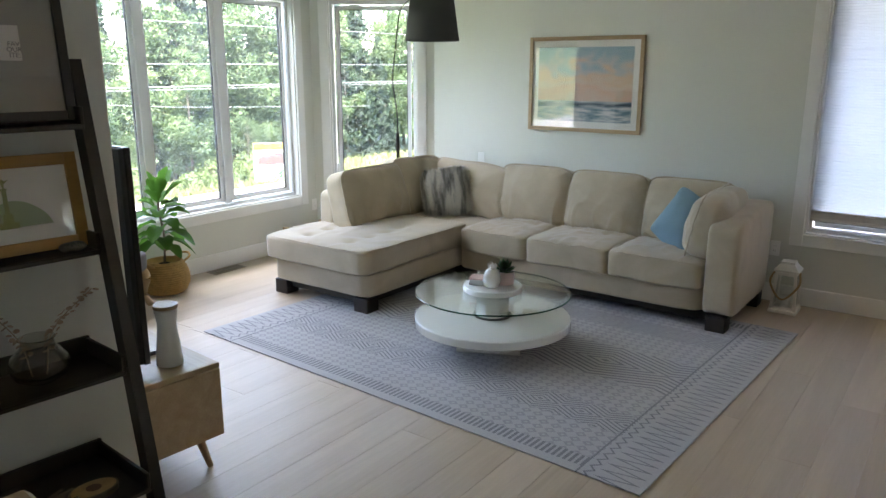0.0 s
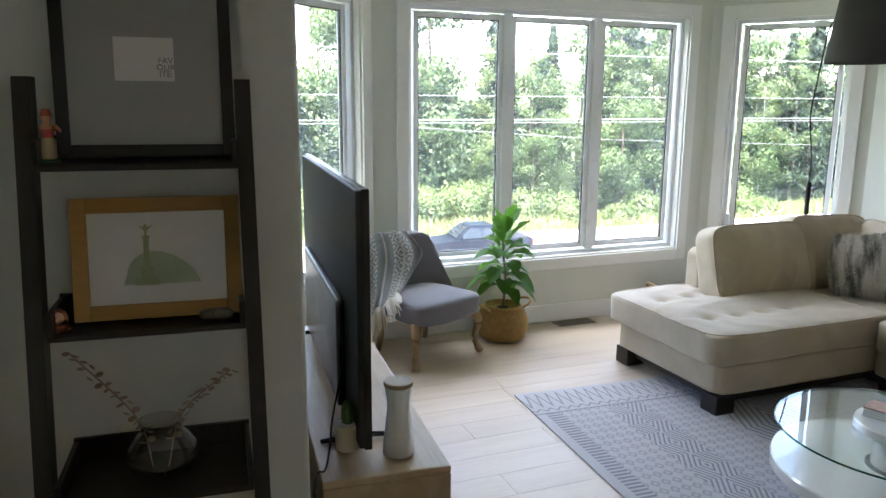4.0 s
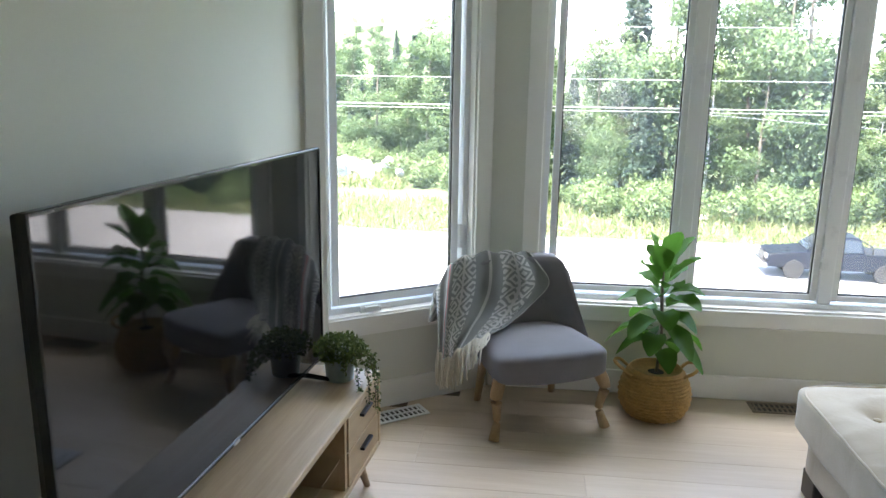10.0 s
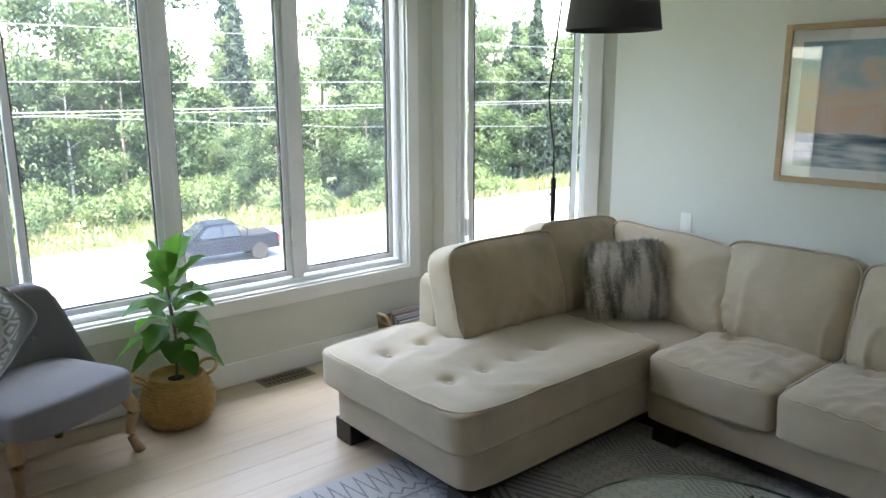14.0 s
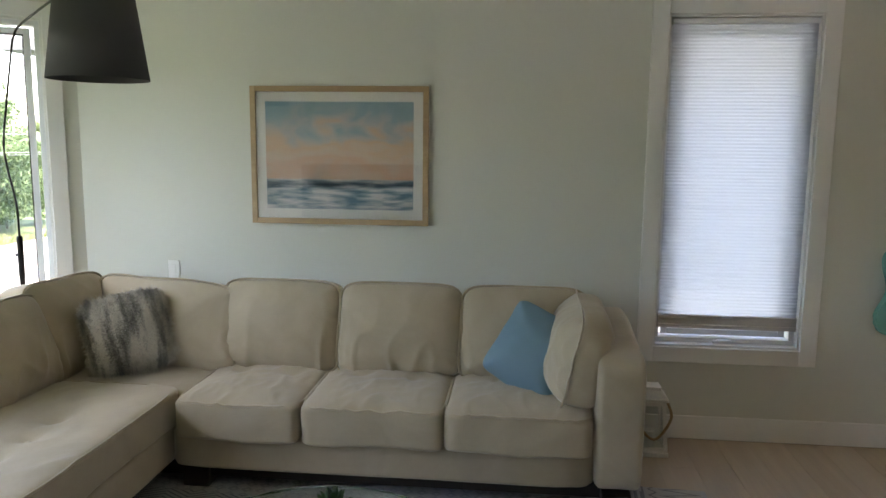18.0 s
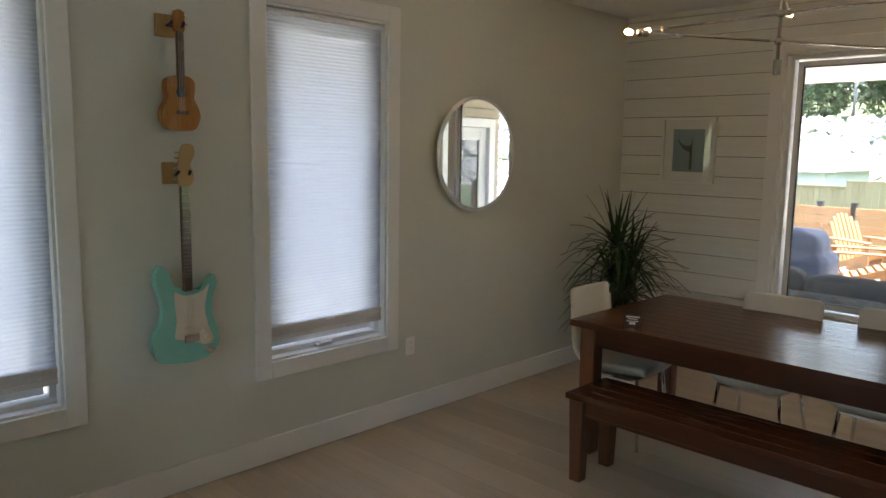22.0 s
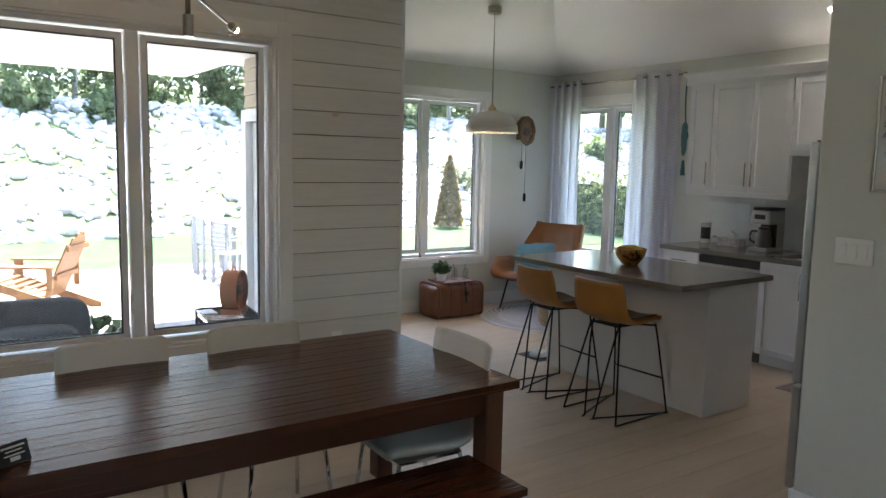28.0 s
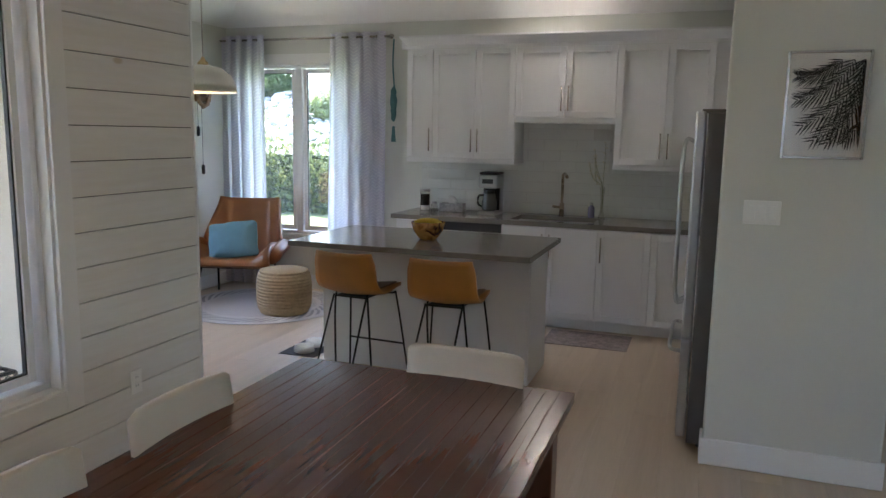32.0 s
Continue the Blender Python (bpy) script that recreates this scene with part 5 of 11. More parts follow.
# ---- living room ----
SUEDE, t, p = tree_of("beige_microsuede")
v = place(t)
nap, fine_, warp = node(t, "TexNoise", Scale=3.2, Detail=5.0, Distortion=0.8), node(t, "TexNoise", Scale=300.0, Detail=2.0), node(t, "TexNoise", Scale=6.0, Detail=4.0, Distortion=0.6)
for q in (nap, fine_, warp):
    link(t, v, q.inputs["Vector"])
link(t, ramp(t, maths(t, "MULTIPLY_ADD", nap.outputs["Fac"], 0.8, maths(t, "MULTIPLY", fine_.outputs["Fac"], 0.2)), [(0.34, (0.395, 0.32, 0.22)), (0.5, (0.435, 0.357, 0.25)), (0.66, (0.485, 0.402, 0.287))]), p.inputs["Base Color"])
p.inputs["Roughness"].default_value = 0.85
p.inputs["Sheen Weight"].default_value = 0.35
bump_of(t, maths(t, "MULTIPLY_ADD", warp.outputs["Fac"], 0.8, maths(t, "MULTIPLY", fine_.outputs["Fac"], 0.04)), 0.3, 0.02, p)
DARKWOOD = plain("black_stained_wood", (0.018, 0.014, 0.012), 0.4, var=0.3, scale=8, stretch=(1, 1, 0.2))
sofa = thing("sectional_sofa", "beige microsuede corner sofa with tufted chaise on the rug", "sofa", (-2.6, 5.2, 0), room=True)


def soft_box(x0, y0, z0, x1, y1, z1, puff=0.04, e=9.0, wrinkle=0.006, freq=3.0, seed=0.0, n=14, fn=None):
    return cushion(x1 - x0, y1 - y0, z1 - z0, n, e, puff, wrinkle, freq, seed, Matrix.Translation(((x0 + x1) / 2, (y0 + y1) / 2, (z0 + z1) / 2)), fn)


# frames and plinth
part("chaise_base", soft_box(-4.09, 3.99, 0.115, -3.09, 6.02, 0.305, 0.0, 18, 0.003, seed=1), SUEDE, sofa, smooth=True)
part("seat_base", soft_box(-3.09, 5.12, 0.115, -1.06, 6.02, 0.30, 0.0, 18, 0.003, seed=2), SUEDE, sofa, smooth=True)
part("plinth", box(-4.02, 4.07, 0.055, -3.16, 5.95, 0.125), DARKWOOD, sofa, "black wooden plinth")
part("plinth", box(-3.16, 5.19, 0.055, -0.92, 5.95, 0.125), DARKWOOD, sofa, "black wooden plinth")
for x, y in ((-3.23, 4.0), (-4.08, 4.01), (-4.04, 5.85), (-1.03, 5.10), (-1.0, 5.85), (-3.04, 5.16)):
    part("leg", box(x, y, 0.002, x + 0.13, y + 0.13, 0.115, 0.006), DARKWOOD, sofa, "black wooden block foot")
part("back_frame", soft_box(-4.11, 4.55, 0.30, -3.95, 6.03, 0.755, 0.0, 12, 0.003, seed=3), SUEDE, sofa, smooth=True)
part("back_frame", soft_box(-3.99, 5.88, 0.30, -0.88, 6.03, 0.775, 0.0, 14, 0.003, seed=4, n=20), SUEDE, sofa, smooth=True)


def arm_slope(co):
    co.z -= 0.11 * max(0.0, (0.1 - co.y)) * sstep(0.0, 0.34, co.z)
    return co


part("arm", soft_box(-1.07, 5.09, 0.115, -0.85, 6.03, 0.80, 0.0, 12, 0.004, seed=5, fn=arm_slope), SUEDE, sofa, smooth=True)


tp = [(x, y) for y in (-0.455, -0.25, -0.06, 0.13) for x in (-0.23, 0.21)]

def folds(co, seed, k, scale):
    """Soft ridged creases."""
    q = Vector((co.x * scale + seed, co.y * scale * 0.55 - seed, co.z * 2 + seed * 0.3))
    return k * max(0.0, 1 - 2.6 * abs(noise.noise(q))) ** 3


def padded(name, wide, high, deep, m, seed, fn, label="", n=30, crown=0.03, corner=15.0, puff=0.10, pipe=True):
    """A boxed cushion lying in x, y with its face towards +z, and the sewn edge round its face."""
    def shape(co):
        u, w = co.x / wide * 2, co.y / high * 2
        k = sstep(-0.1, 0.45, co.z / deep)
        co.z += k * crown * max(0.0, 1 - u * u) ** 0.6 * max(0.0, 1 - w * w) ** 0.6
        return fn(co, u, w, k)
    c = part(name, cushion(wide, high, deep, n, corner, puff, 0.006, 5.0, seed, m, shape), SUEDE, sofa, label, smooth=True)
    if pipe:
        pts = []
        for i in range(97):
            a = 2 * math.pi * i / 96
            x, y = math.cos(a), math.sin(a)
            d = (abs(x) ** 9 + abs(y) ** 9) ** (1 / 9)
            q = shape(Vector((x / d * wide * 0.495, y / d * high * 0.495, deep * 0.5 * (1 - puff) * 0.92)))
            pts.append(m @ q)
        part("piping", sweep(bmesh.new(), pts, 0.006, 6, cap=False), SUEDE, c, smooth=True)
    return c


def chaise_form(co, u, w, k):
    for x, y in tp:
        d2 = (co.x - x) ** 2 + (co.y - y) ** 2
        co.z -= k * (0.030 * math.exp(-d2 / 0.0013) + 0.014 * math.exp(-d2 / 0.02))
        # drawn creases between neighbouring buttons
        co.z -= k * 0.008 * math.exp(-((co.y - y) / 0.012) ** 2) * sstep(0.26, 0.05, abs(co.x - x)) * (0.5 + noise.noise(co * 9))
    co.z += k * folds(co, 3.0, 0.008, 5.0)
    return co


def seat_form(seed):
    def fn(co, u, w, k):
        for x, y in ((-0.13, 0.03), (0.13, 0.0)):
            d2 = (co.x - x) ** 2 + (co.y - y) ** 2
            co.z -= k * (0.020 * math.exp(-d2 / 0.002) + 0.012 * math.exp(-d2 / 0.012))
        co.z += k * (folds(co, seed, 0.009, 7.0) + folds(co, seed + 4, 0.005, 15.0) + 0.004 * sstep(-0.45, -0.95, w) * math.sin(38 * co.x + 3 * math.sin(9 * co.x + seed))) * sstep(1.0, 0.6, abs(u))
        co.z += 0.006 * math.sin(co.x * 9 + seed) * (1 - k)
        return co
    return fn


part_at = Matrix.Translation
padded("chaise_cushion", 1.06, 1.35, 0.20, part_at((-3.605, 4.615, 0.385)), 6, chaise_form, "long tufted chaise cushion", 46, 0.015)
for x, y in tp:
    part("button", cushion(0.03, 0.03, 0.014, 4, 2.2, 0, m=Matrix.Translation((-3.605 + x, 4.615 + y, 0.457))), SUEDE, sofa, smooth=True)
padded("corner_seat", 1.03, 0.80, 0.18, part_at((-3.56, 5.62, 0.37)), 7, seat_form(2.0), "", 22, 0.01, pipe=False)
for i, (x0, x1) in enumerate(((-3.04, -2.43), (-2.43, -1.755), (-1.755, -1.075))):
    padded("seat_cushion", x1 - x0 + 0.002, 0.90, 0.21, part_at(((x0 + x1) / 2, 5.52, 0.372)), 10 + i * 3, seat_form(10.0 + i * 3.3), "sagging seat cushion with creases", 48, 0.022)


def back_cushion(wide, high, deep, x, y, z, turn, tilt, seed, label="", slouch=0.0, corner=7.5, puff=0.24):
    m = Matrix.Translation((x, y, z)) @ pose(0, 0, 0, 0, 0, turn) @ pose(0, 0, 0, 90 - tilt)

    def form(co, u, w, k):
        low = 0.5 - w * 0.5
        co.z += 0.035 * low * k
        co.z += k * folds(co, seed, 0.022, 6.0) * (0.25 + 0.75 * sstep(0.35, 0.95, low)) + k * folds(co, seed + 7, 0.015, 13.0) * sstep(0.4, 1.0, abs(u)) * low + k * folds(co, seed + 2, 0.005, 20.0) * sstep(0.45, 0.9, low)
        co.y -= 0.016 * abs(u) ** 5 * sstep(0, 1, w) + slouch * (0.5 + 0.5 * u) * sstep(-0.2, 1, w)
        co.y -= slouch * 0.12 * math.sin(5 * u + seed) * sstep(0.2, 1, w)
        co.x *= 1 + 0.03 * low
        return co

    return padded("back_cushion", wide, high, deep, m, seed, form, label, 44, 0.05, corner, puff)


for i in range(3):
    back_cushion(0.665, 0.50, 0.22, -2.715 + i * 0.66, 5.79, 0.675, 0, 12, 20 + i * 5, "boxed loose back cushion with creases")
back_cushion(0.88, 0.52, 0.20, -3.37, 5.79, 0.67, -4, 14, 41, "slouching corner back cushion", 0.045)
back_cushion(0.80, 0.50, 0.24, -3.89, 4.93, 0.665, 90, 12, 47, "large chaise back cushion")
back_cushion(0.66, 0.54, 0.22, -3.89, 5.56, 0.68, 86, 12, 53, "boxed loose back cushion with creases", 0.02)
back_cushion(0.70, 0.47, 0.24, -1.10, 5.50, 0.69, -90, 9, 59, "bolster cushion leaning on the arm", 0.02, 4.5, 0.45)

mp, t, p = tree_of("blue_geometric_pillow")
v = place(t)
ch = node(t, "TexBrick", Scale=38.0)
ch.inputs["Color1"].default_value, ch.inputs["Color2"].default_value, ch.inputs["Mortar"].default_value = (0.085, 0.165, 0.22, 1), (0.105, 0.195, 0.25, 1), (0.21, 0.31, 0.36, 1)
ch.inputs["Mortar Size"].default_value = 0.045
mpn = node(t, "Mapping")
mpn.inputs["Rotation"].default_value = (0, 0, 0.8)
link(t, v, mpn.inputs[0]), link(t, mpn.outputs[0], ch.inputs["Vector"]), link(t, ch.outputs[0], p.inputs["Base Color"])
p.inputs["Roughness"].default_value = 0.85
bump_of(t, ch.outputs["Fac"], 0.3, 0.002, p)
PILLOWBLUE = mp


def pillow(name, s, deep, m, material, label, seed, corner=0.12, cat="pillow"):
    def fn(co):
        k = 1 + corner * (abs(co.x) / s * 2) ** 3 * (abs(co.y) / s * 2) ** 3 - 0.06 * (1 - abs(abs(co.x) - abs(co.y)) / s * 2)
        co.x, co.y = co.x * k, co.y * k
        return co
    bm = cushion(s, s, deep, 22, 7.0, 0.86, 0.012, 5, seed, None, fn)
    ob = solid(name, bm, material, label, cat, smooth=True)
    ob.matrix_world = m
    return ob


pillow("throw_pillow", 0.42, 0.17, pose(-1.34, 5.47, 0.66, 64, 20, -30), PILLOWBLUE, "blue cotton pillow with raised geometric lines on the sofa", 3)
mf, t, p = tree_of("grey_faux_fur")
v = place(t)
w = node(t, "TexNoise", Scale=110.0, Detail=4.0)
st = node(t, "TexNoise", Scale=1.0, Detail=2.0)
mm = node(t, "Mapping")
mm.inputs["Scale"].default_value = (16, 3.0, 1)
link(t, v, mm.inputs[0]), link(t, mm.outputs[0], st.inputs["Vector"]), link(t, v, w.inputs["Vector"])
link(t, ramp(t, maths(t, "MULTIPLY_ADD", w.outputs["Fac"], 0.45, maths(t, "MULTIPLY_ADD", st.outputs["Fac"], 1.1, -0.27)), [(0.36, (0.19, 0.175, 0.15)), (0.47, (0.42, 0.39, 0.335)), (0.58, (0.74, 0.69, 0.60))]), p.inputs["Base Color"])
p.inputs["Roughness"].default_value = 1.0
p.inputs["Sheen Weight"].default_value = 0.4
bump_of(t, w.outputs["Fac"], 1.0, 0.01, p)
FUR = mf
fur = thing("fur_pillow", "grey and cream striped faux-fur pillow on the sofa", "pillow", (-3.40, 5.50, 0.69))
fur.matrix_world = pose(-3.47, 5.50, 0.67, 66, -7, 38)
bm = cushion(0.38, 0.37, 0.15, 20, 8, 0.7, 0.01, 5, 4)
fpts = [tuple(f.calc_center_median() + f.normal * 0.0) for f in bm.faces]
part("cover", bm, FUR, fur, smooth=True)
r = np.random.RandomState(2)
base = np.array(fpts)
base = base[r.randint(0, len(base), 14000)] + r.normal(0, 0.009, (14000, 3))
nrm = base / np.array((0.19, 0.185, 0.075)) ** 2
nrm /= np.linalg.norm(nrm, axis=1)[:, None]
d = nrm * 0.8 + r.normal(0, 0.5, (14000, 3))
d /= np.linalg.norm(d, axis=1)[:, None]
side = np.cross(d, r.normal(size=(14000, 3)))
side /= np.linalg.norm(side, axis=1)[:, None]
hv = np.stack([base - side * 0.0024, base + side * 0.0024, base + d * r.uniform(0.02, 0.05, (14000, 1))], 1)
me = bpy.data.meshes.new("fur")
me.from_pydata(hv.reshape(-1, 3).tolist(), [], np.arange(42000).reshape(-1, 3).tolist())
me.materials.append(FUR)
new("fur", me).parent = fur

# rug with its woven diamonds
mrug, t, p = tree_of("grey_diamond_rug")
sep = node(t, "SeparateXYZ")
link(t, t.nodes.new("ShaderNodeTexCoord").outputs["Object"], sep.inputs[0])
X, Y = sep.outputs[0], sep.outputs[1]


def tri(a, period):
    return maths(t, "MULTIPLY", maths(t, "PINGPONG", a, period / 2), 2 / period)


def diamond_band(middle, period, half, n):
    """Nested diamonds in a row along y = +-middle, with zigzag lines running on beside them."""
    d = maths(t, "ADD", tri(X, period), maths(t, "DIVIDE", maths(t, "ABSOLUTE", maths(t, "SUBTRACT", ay, middle)), half))
    return maths(t, "LESS_THAN", maths(t, "FRACT", maths(t, "MULTIPLY", d, n)), 0.40)


def lattice(px, py):
    """Small diamonds, each with a pale heart."""
    d = maths(t, "ADD", tri(X, px), tri(Y, py))
    return maths(t, "MULTIPLY", maths(t, "LESS_THAN", d, 0.93), maths(t, "GREATER_THAN", d, 0.36))


def between(a, lo, hi):
    return maths(t, "MULTIPLY", maths(t, "GREATER_THAN", a, lo), maths(t, "LESS_THAN", a, hi))


ay = maths(t, "ABSOLUTE", Y)
small, mid, big = maths(t, "MULTIPLY", lattice(0.07, 0.056), 0.55), diamond_band(0.68, 0.25, 0.065, 2.5), diamond_band(0.0, 0.78, 0.15, 4.0)
in_mid, in_big = between(ay, 0.575, 0.785), maths(t, "LESS_THAN", ay, 0.235)


def mixv(f, a, b):
    return maths(t, "ADD", maths(t, "MULTIPLY", f, b), maths(t, "MULTIPLY", maths(t, "SUBTRACT", 1.0, f), a))


pat = mixv(in_big, mixv(in_mid, small, mid), big)
ax = maths(t, "ABSOLUTE", X)
# rows beside the long edges, then long teeth and a zigzag at the short ends
pat = mixv(between(ay, 1.06, 1.145), pat, maths(t, "LESS_THAN", tri(X, 0.03), 0.55))
pat = mixv(maths(t, "GREATER_THAN", ay, 1.145), pat, 0.0)
tooth = maths(t, "MULTIPLY_ADD", tri(Y, 0.062), 0.17, 1.36)
teeth = maths(t, "LESS_THAN", maths(t, "ABSOLUTE", maths(t, "SUBTRACT", ax, tooth)), 0.022)
zig = maths(t, "LESS_THAN", maths(t, "ABSOLUTE", maths(t, "SUBTRACT", ax, maths(t, "MULTIPLY_ADD", tri(Y, 0.062), 0.035, 1.295))), 0.007)
pat = mixv(maths(t, "GREATER_THAN", ax, 1.28), pat, maths(t, "MAXIMUM", zig, teeth))
pat = mixv(between(ax, 1.262, 1.272), pat, 1.0)
pat = mixv(maths(t, "GREATER_THAN", ax, 1.545), pat, 0.0)
nz = node(t, "TexNoise", Scale=3.0, Detail=5.0)
nf = node(t, "TexNoise", Scale=240.0, Detail=2.0)
wv = maths(t, "MULTIPLY_ADD", nf.outputs["Fac"], 0.5, maths(t, "MULTIPLY_ADD", nz.outputs["Fac"], 0.35, -0.42))
link(t, ramp(t, maths(t, "ADD", maths(t, "MULTIPLY", pat, 0.72), maths(t, "ADD", wv, 0.14)), [(0.0, (0.50, 0.495, 0.505)), (0.4, (0.40, 0.395, 0.415)), (1.0, (0.19, 0.19, 0.215))]), p.inputs["Base Color"])
p.inputs["Roughness"].default_value = 0.95
bump_of(t, nf.outputs["Fac"], 0.4, 0.002, p)
bm = box(-1.57, -1.2, 0.001, 1.57, 1.2, 0.009, 0.003, 1)
rug = solid("rug", bm, mrug, "large grey flatweave rug with woven diamond pattern", "rug")
rug.location = (-2.13, 4.25, 0)
rug.rotation_euler = (0, 0, radians(-3))
rug.scale = (1.0, 1.04, 1.0)

# coffee table
GLOSS = plain("white_lacquer", (0.78, 0.78, 0.74), 0.12, var=0.02, scale=3, bump=0.0, coat=0.5)
CLEAR = pane_glass("table_glass", (0.955, 0.985, 0.975), 1.3)
EDGE = pane_glass("green_glass_edge", (0.12, 0.42, 0.34), 1.2)
CT = (-2.07, 4.05)
ct = thing("coffee_table", "round white lacquer coffee table with swivelling glass top", "coffee table", (*CT, 0.009))
part("base", box(-0.2, -0.2, 0.0, 0.2, 0.2, 0.13, 0.004, 1, pose(0, 0, 0, 0, 0, 25)), GLOSS, ct)
part("lower_disc", turned([(0.482, 0.13), (0.50, 0.14), (0.50, 0.185), (0.494, 0.192), (0, 0.192)], 64), GLOSS, ct, smooth=False)
part("pedestal", turned([(0.105, 0.192), (0.105, 0.342), (0, 0.342)], 40), GLOSS, ct)
part("swivel_ring", turned([(0.124, 0.192), (0.124, 0.2), (0.106, 0.2)], 40), plain("dark_metal", (0.1, 0.1, 0.1), 0.4, 0.8), ct)
g = part("glass_top", turned([(0, 0.344), (0.489, 0.344), (0.491, 0.354), (0, 0.354)], 72), CLEAR, ct, "clear round glass top with green edge")
g.visible_shadow = False
part("glass_edge", turned([(0.4915, 0.344), (0.495, 0.346), (0.495, 0.352), (0.4915, 0.354)], 72), EDGE, ct).visible_shadow = False
tz = 0.009 + 0.355
tray = solid("round_tray", turned([(0.18, 0.0), (0.188, 0.004), (0.188, 0.034), (0.182, 0.04), (0, 0.04)], 48, (*CT, tz)), GLOSS, "round white lacquer riser on the glass top", "tray")
tz += 0.041
PORC = plain("white_porcelain", (0.8, 0.8, 0.78), 0.2, var=0.02)
pine = thing("pineapple_jar", "white ceramic pineapple jar on the riser", "ornament", (CT[0] + 0.03, CT[1] - 0.06, tz))


def quilt(a, z):
    return 1 + 0.05 * abs(math.sin(6 * a + z * 110)) * abs(math.sin(6 * a - z * 110))


part("body", turned([(0.03, 0), (0.045, 0.01), (0.055, 0.045), (0.05, 0.085), (0.034, 0.112), (0.02, 0.118)], 48, wob=quilt), PORC, pine, smooth=True)
bm = bmesh.new()
for i in range(16):
    a, up = i * 2.4, 0.3 + 0.7 * (i / 16)
    b = Vector((0.012 * math.cos(a), 0.012 * math.sin(a), 0.116))
    sweep(bm, [b, b + Vector((0.014 * math.cos(a), 0.014 * math.sin(a), 0.02 * up)), b + Vector((0.026 * (1.2 - up) * math.cos(a), 0.026 * (1.2 - up) * math.sin(a), 0.045 * up + 0.01))], [0.006, 0.006, 0.001], 5, 0.4)
part("leaf_crown", bm, PORC, pine, smooth=True)
PINK = plain("pink_patterned_board", (0.62, 0.42, 0.36), 0.6, var=0.25, scale=60, fine=200)
cst = thing("coaster_stack", "stack of white coasters with pink pattern on the riser", "coasters", (CT[0] - 0.085, CT[1] - 0.03, tz), 20)
for i in range(4):
    part("coaster", box(-0.055, -0.055, i * 0.011, 0.055, 0.055, i * 0.011 + 0.01, 0.002, 1, pose(0, 0, 0, 0, 0, (i * 7) % 5)), PINK if i == 3 else PORC, cst, "pink patterned coaster" if i == 3 else "")
suc = thing("succulent", "green succulent in a pale pink pot on the riser", "plant", (CT[0] + 0.055, CT[1] + 0.05, tz))
part("pot", turned([(0.045, 0), (0.06, 0.005), (0.062, 0.085), (0.056, 0.085), (0.054, 0.07), (0, 0.07)], 28), plain("pale_pink_ceramic", (0.62, 0.50, 0.47), 0.4), suc, smooth=False)
GREEN = leaf_mat("succulent_leaf", (0.018, 0.05, 0.016), (0.03, 0.085, 0.025), (0.06, 0.13, 0.04))
bm = bmesh.new()
for i in range(26):
    a, k = i * 2.4, i / 26
    el = 0.25 + 1.1 * k
    d = Vector((math.cos(a) * math.cos(el), math.sin(a) * math.cos(el), math.sin(el)))
    b = Vector((0, 0, 0.072 + 0.03 * k))
    L = 0.085 - 0.02 * k
    sweep(bm, [b, b + d * L * 0.6, b + d * L], [0.008, 0.02, 0.002], 6, 0.3)
part("leaves", bm, GREEN, suc, smooth=True)

# picture over the sofa
FRAMEOAK = timber("pale_oak_frame", (0.50, 0.36, 0.21), (0.33, 0.22, 0.12), 0, 0.5)
mpic, t, p = tree_of("sunset_sea_print")
sep = node(t, "SeparateXYZ")
link(t, t.nodes.new("ShaderNodeTexCoord").outputs["Object"], sep.inputs[0])
n1 = node(t, "TexNoise", Scale=4.0, Detail=7.0, Distortion=0.6)
n2 = node(t, "TexNoise", Scale=1.0, Detail=6.0)
mw = node(t, "Mapping")
mw.inputs["Scale"].default_value = (6, 1, 40)
link(t, t.nodes.new("ShaderNodeTexCoord").outputs["Object"], mw.inputs[0]), link(t, mw.outputs[0], n2.inputs["Vector"])
zz = maths(t, "ADD", sep.outputs[2], maths(t, "MULTIPLY_ADD", n1.outputs["Fac"], 0.62, -0.31))
skyc = ramp(t, maths(t, "MULTIPLY_ADD", zz, 1.7, 0.45), [(0.1, (0.62, 0.50, 0.42)), (0.32, (0.66, 0.42, 0.30)), (0.46, (0.64, 0.50, 0.40)), (0.58, (0.66, 0.45, 0.30)), (0.72, (0.50, 0.47, 0.45)), (0.88, (0.27, 0.39, 0.46)), (1.0, (0.22, 0.35, 0.43))])
seac = ramp(t, n2.outputs["Fac"], [(0.38, (0.10, 0.19, 0.25)), (0.5, (0.35, 0.40, 0.44)), (0.62, (0.62, 0.60, 0.60))])
wave = ramp(t, maths(t, "MULTIPLY_ADD", maths(t, "ABSOLUTE", maths(t, "ADD", sep.outputs[2], 0.165)), 20.0, maths(t, "MULTIPLY", n2.outputs["Fac"], 0.6)), [(0.25, (0.08, 0.16, 0.23)), (0.9, (1, 1, 1))])
mxs = node(t, "Mix")
mxs.data_type, mxs.blend_type = "RGBA", "MULTIPLY"
mxs.inputs[0].default_value = 1.0
link(t, seac, mxs.inputs[6]), link(t, wave, mxs.inputs[7])
mx = node(t, "Mix")
mx.data_type = "RGBA"
link(t, maths(t, "LESS_THAN", sep.outputs[2], -0.135), mx.inputs[0]), link(t, skyc, mx.inputs[6]), link(t, mxs.outputs[2], mx.inputs[7])
link(t, mx.outputs[2], p.inputs["Base Color"])
p.inputs["Roughness"].default_value = 0.6
PAPER = plain("white_mount_paper", (0.78, 0.77, 0.74), 0.8, var=0.02)
PICGLASS = pane_glass("picture_glass", (1, 1, 1), 1.6)


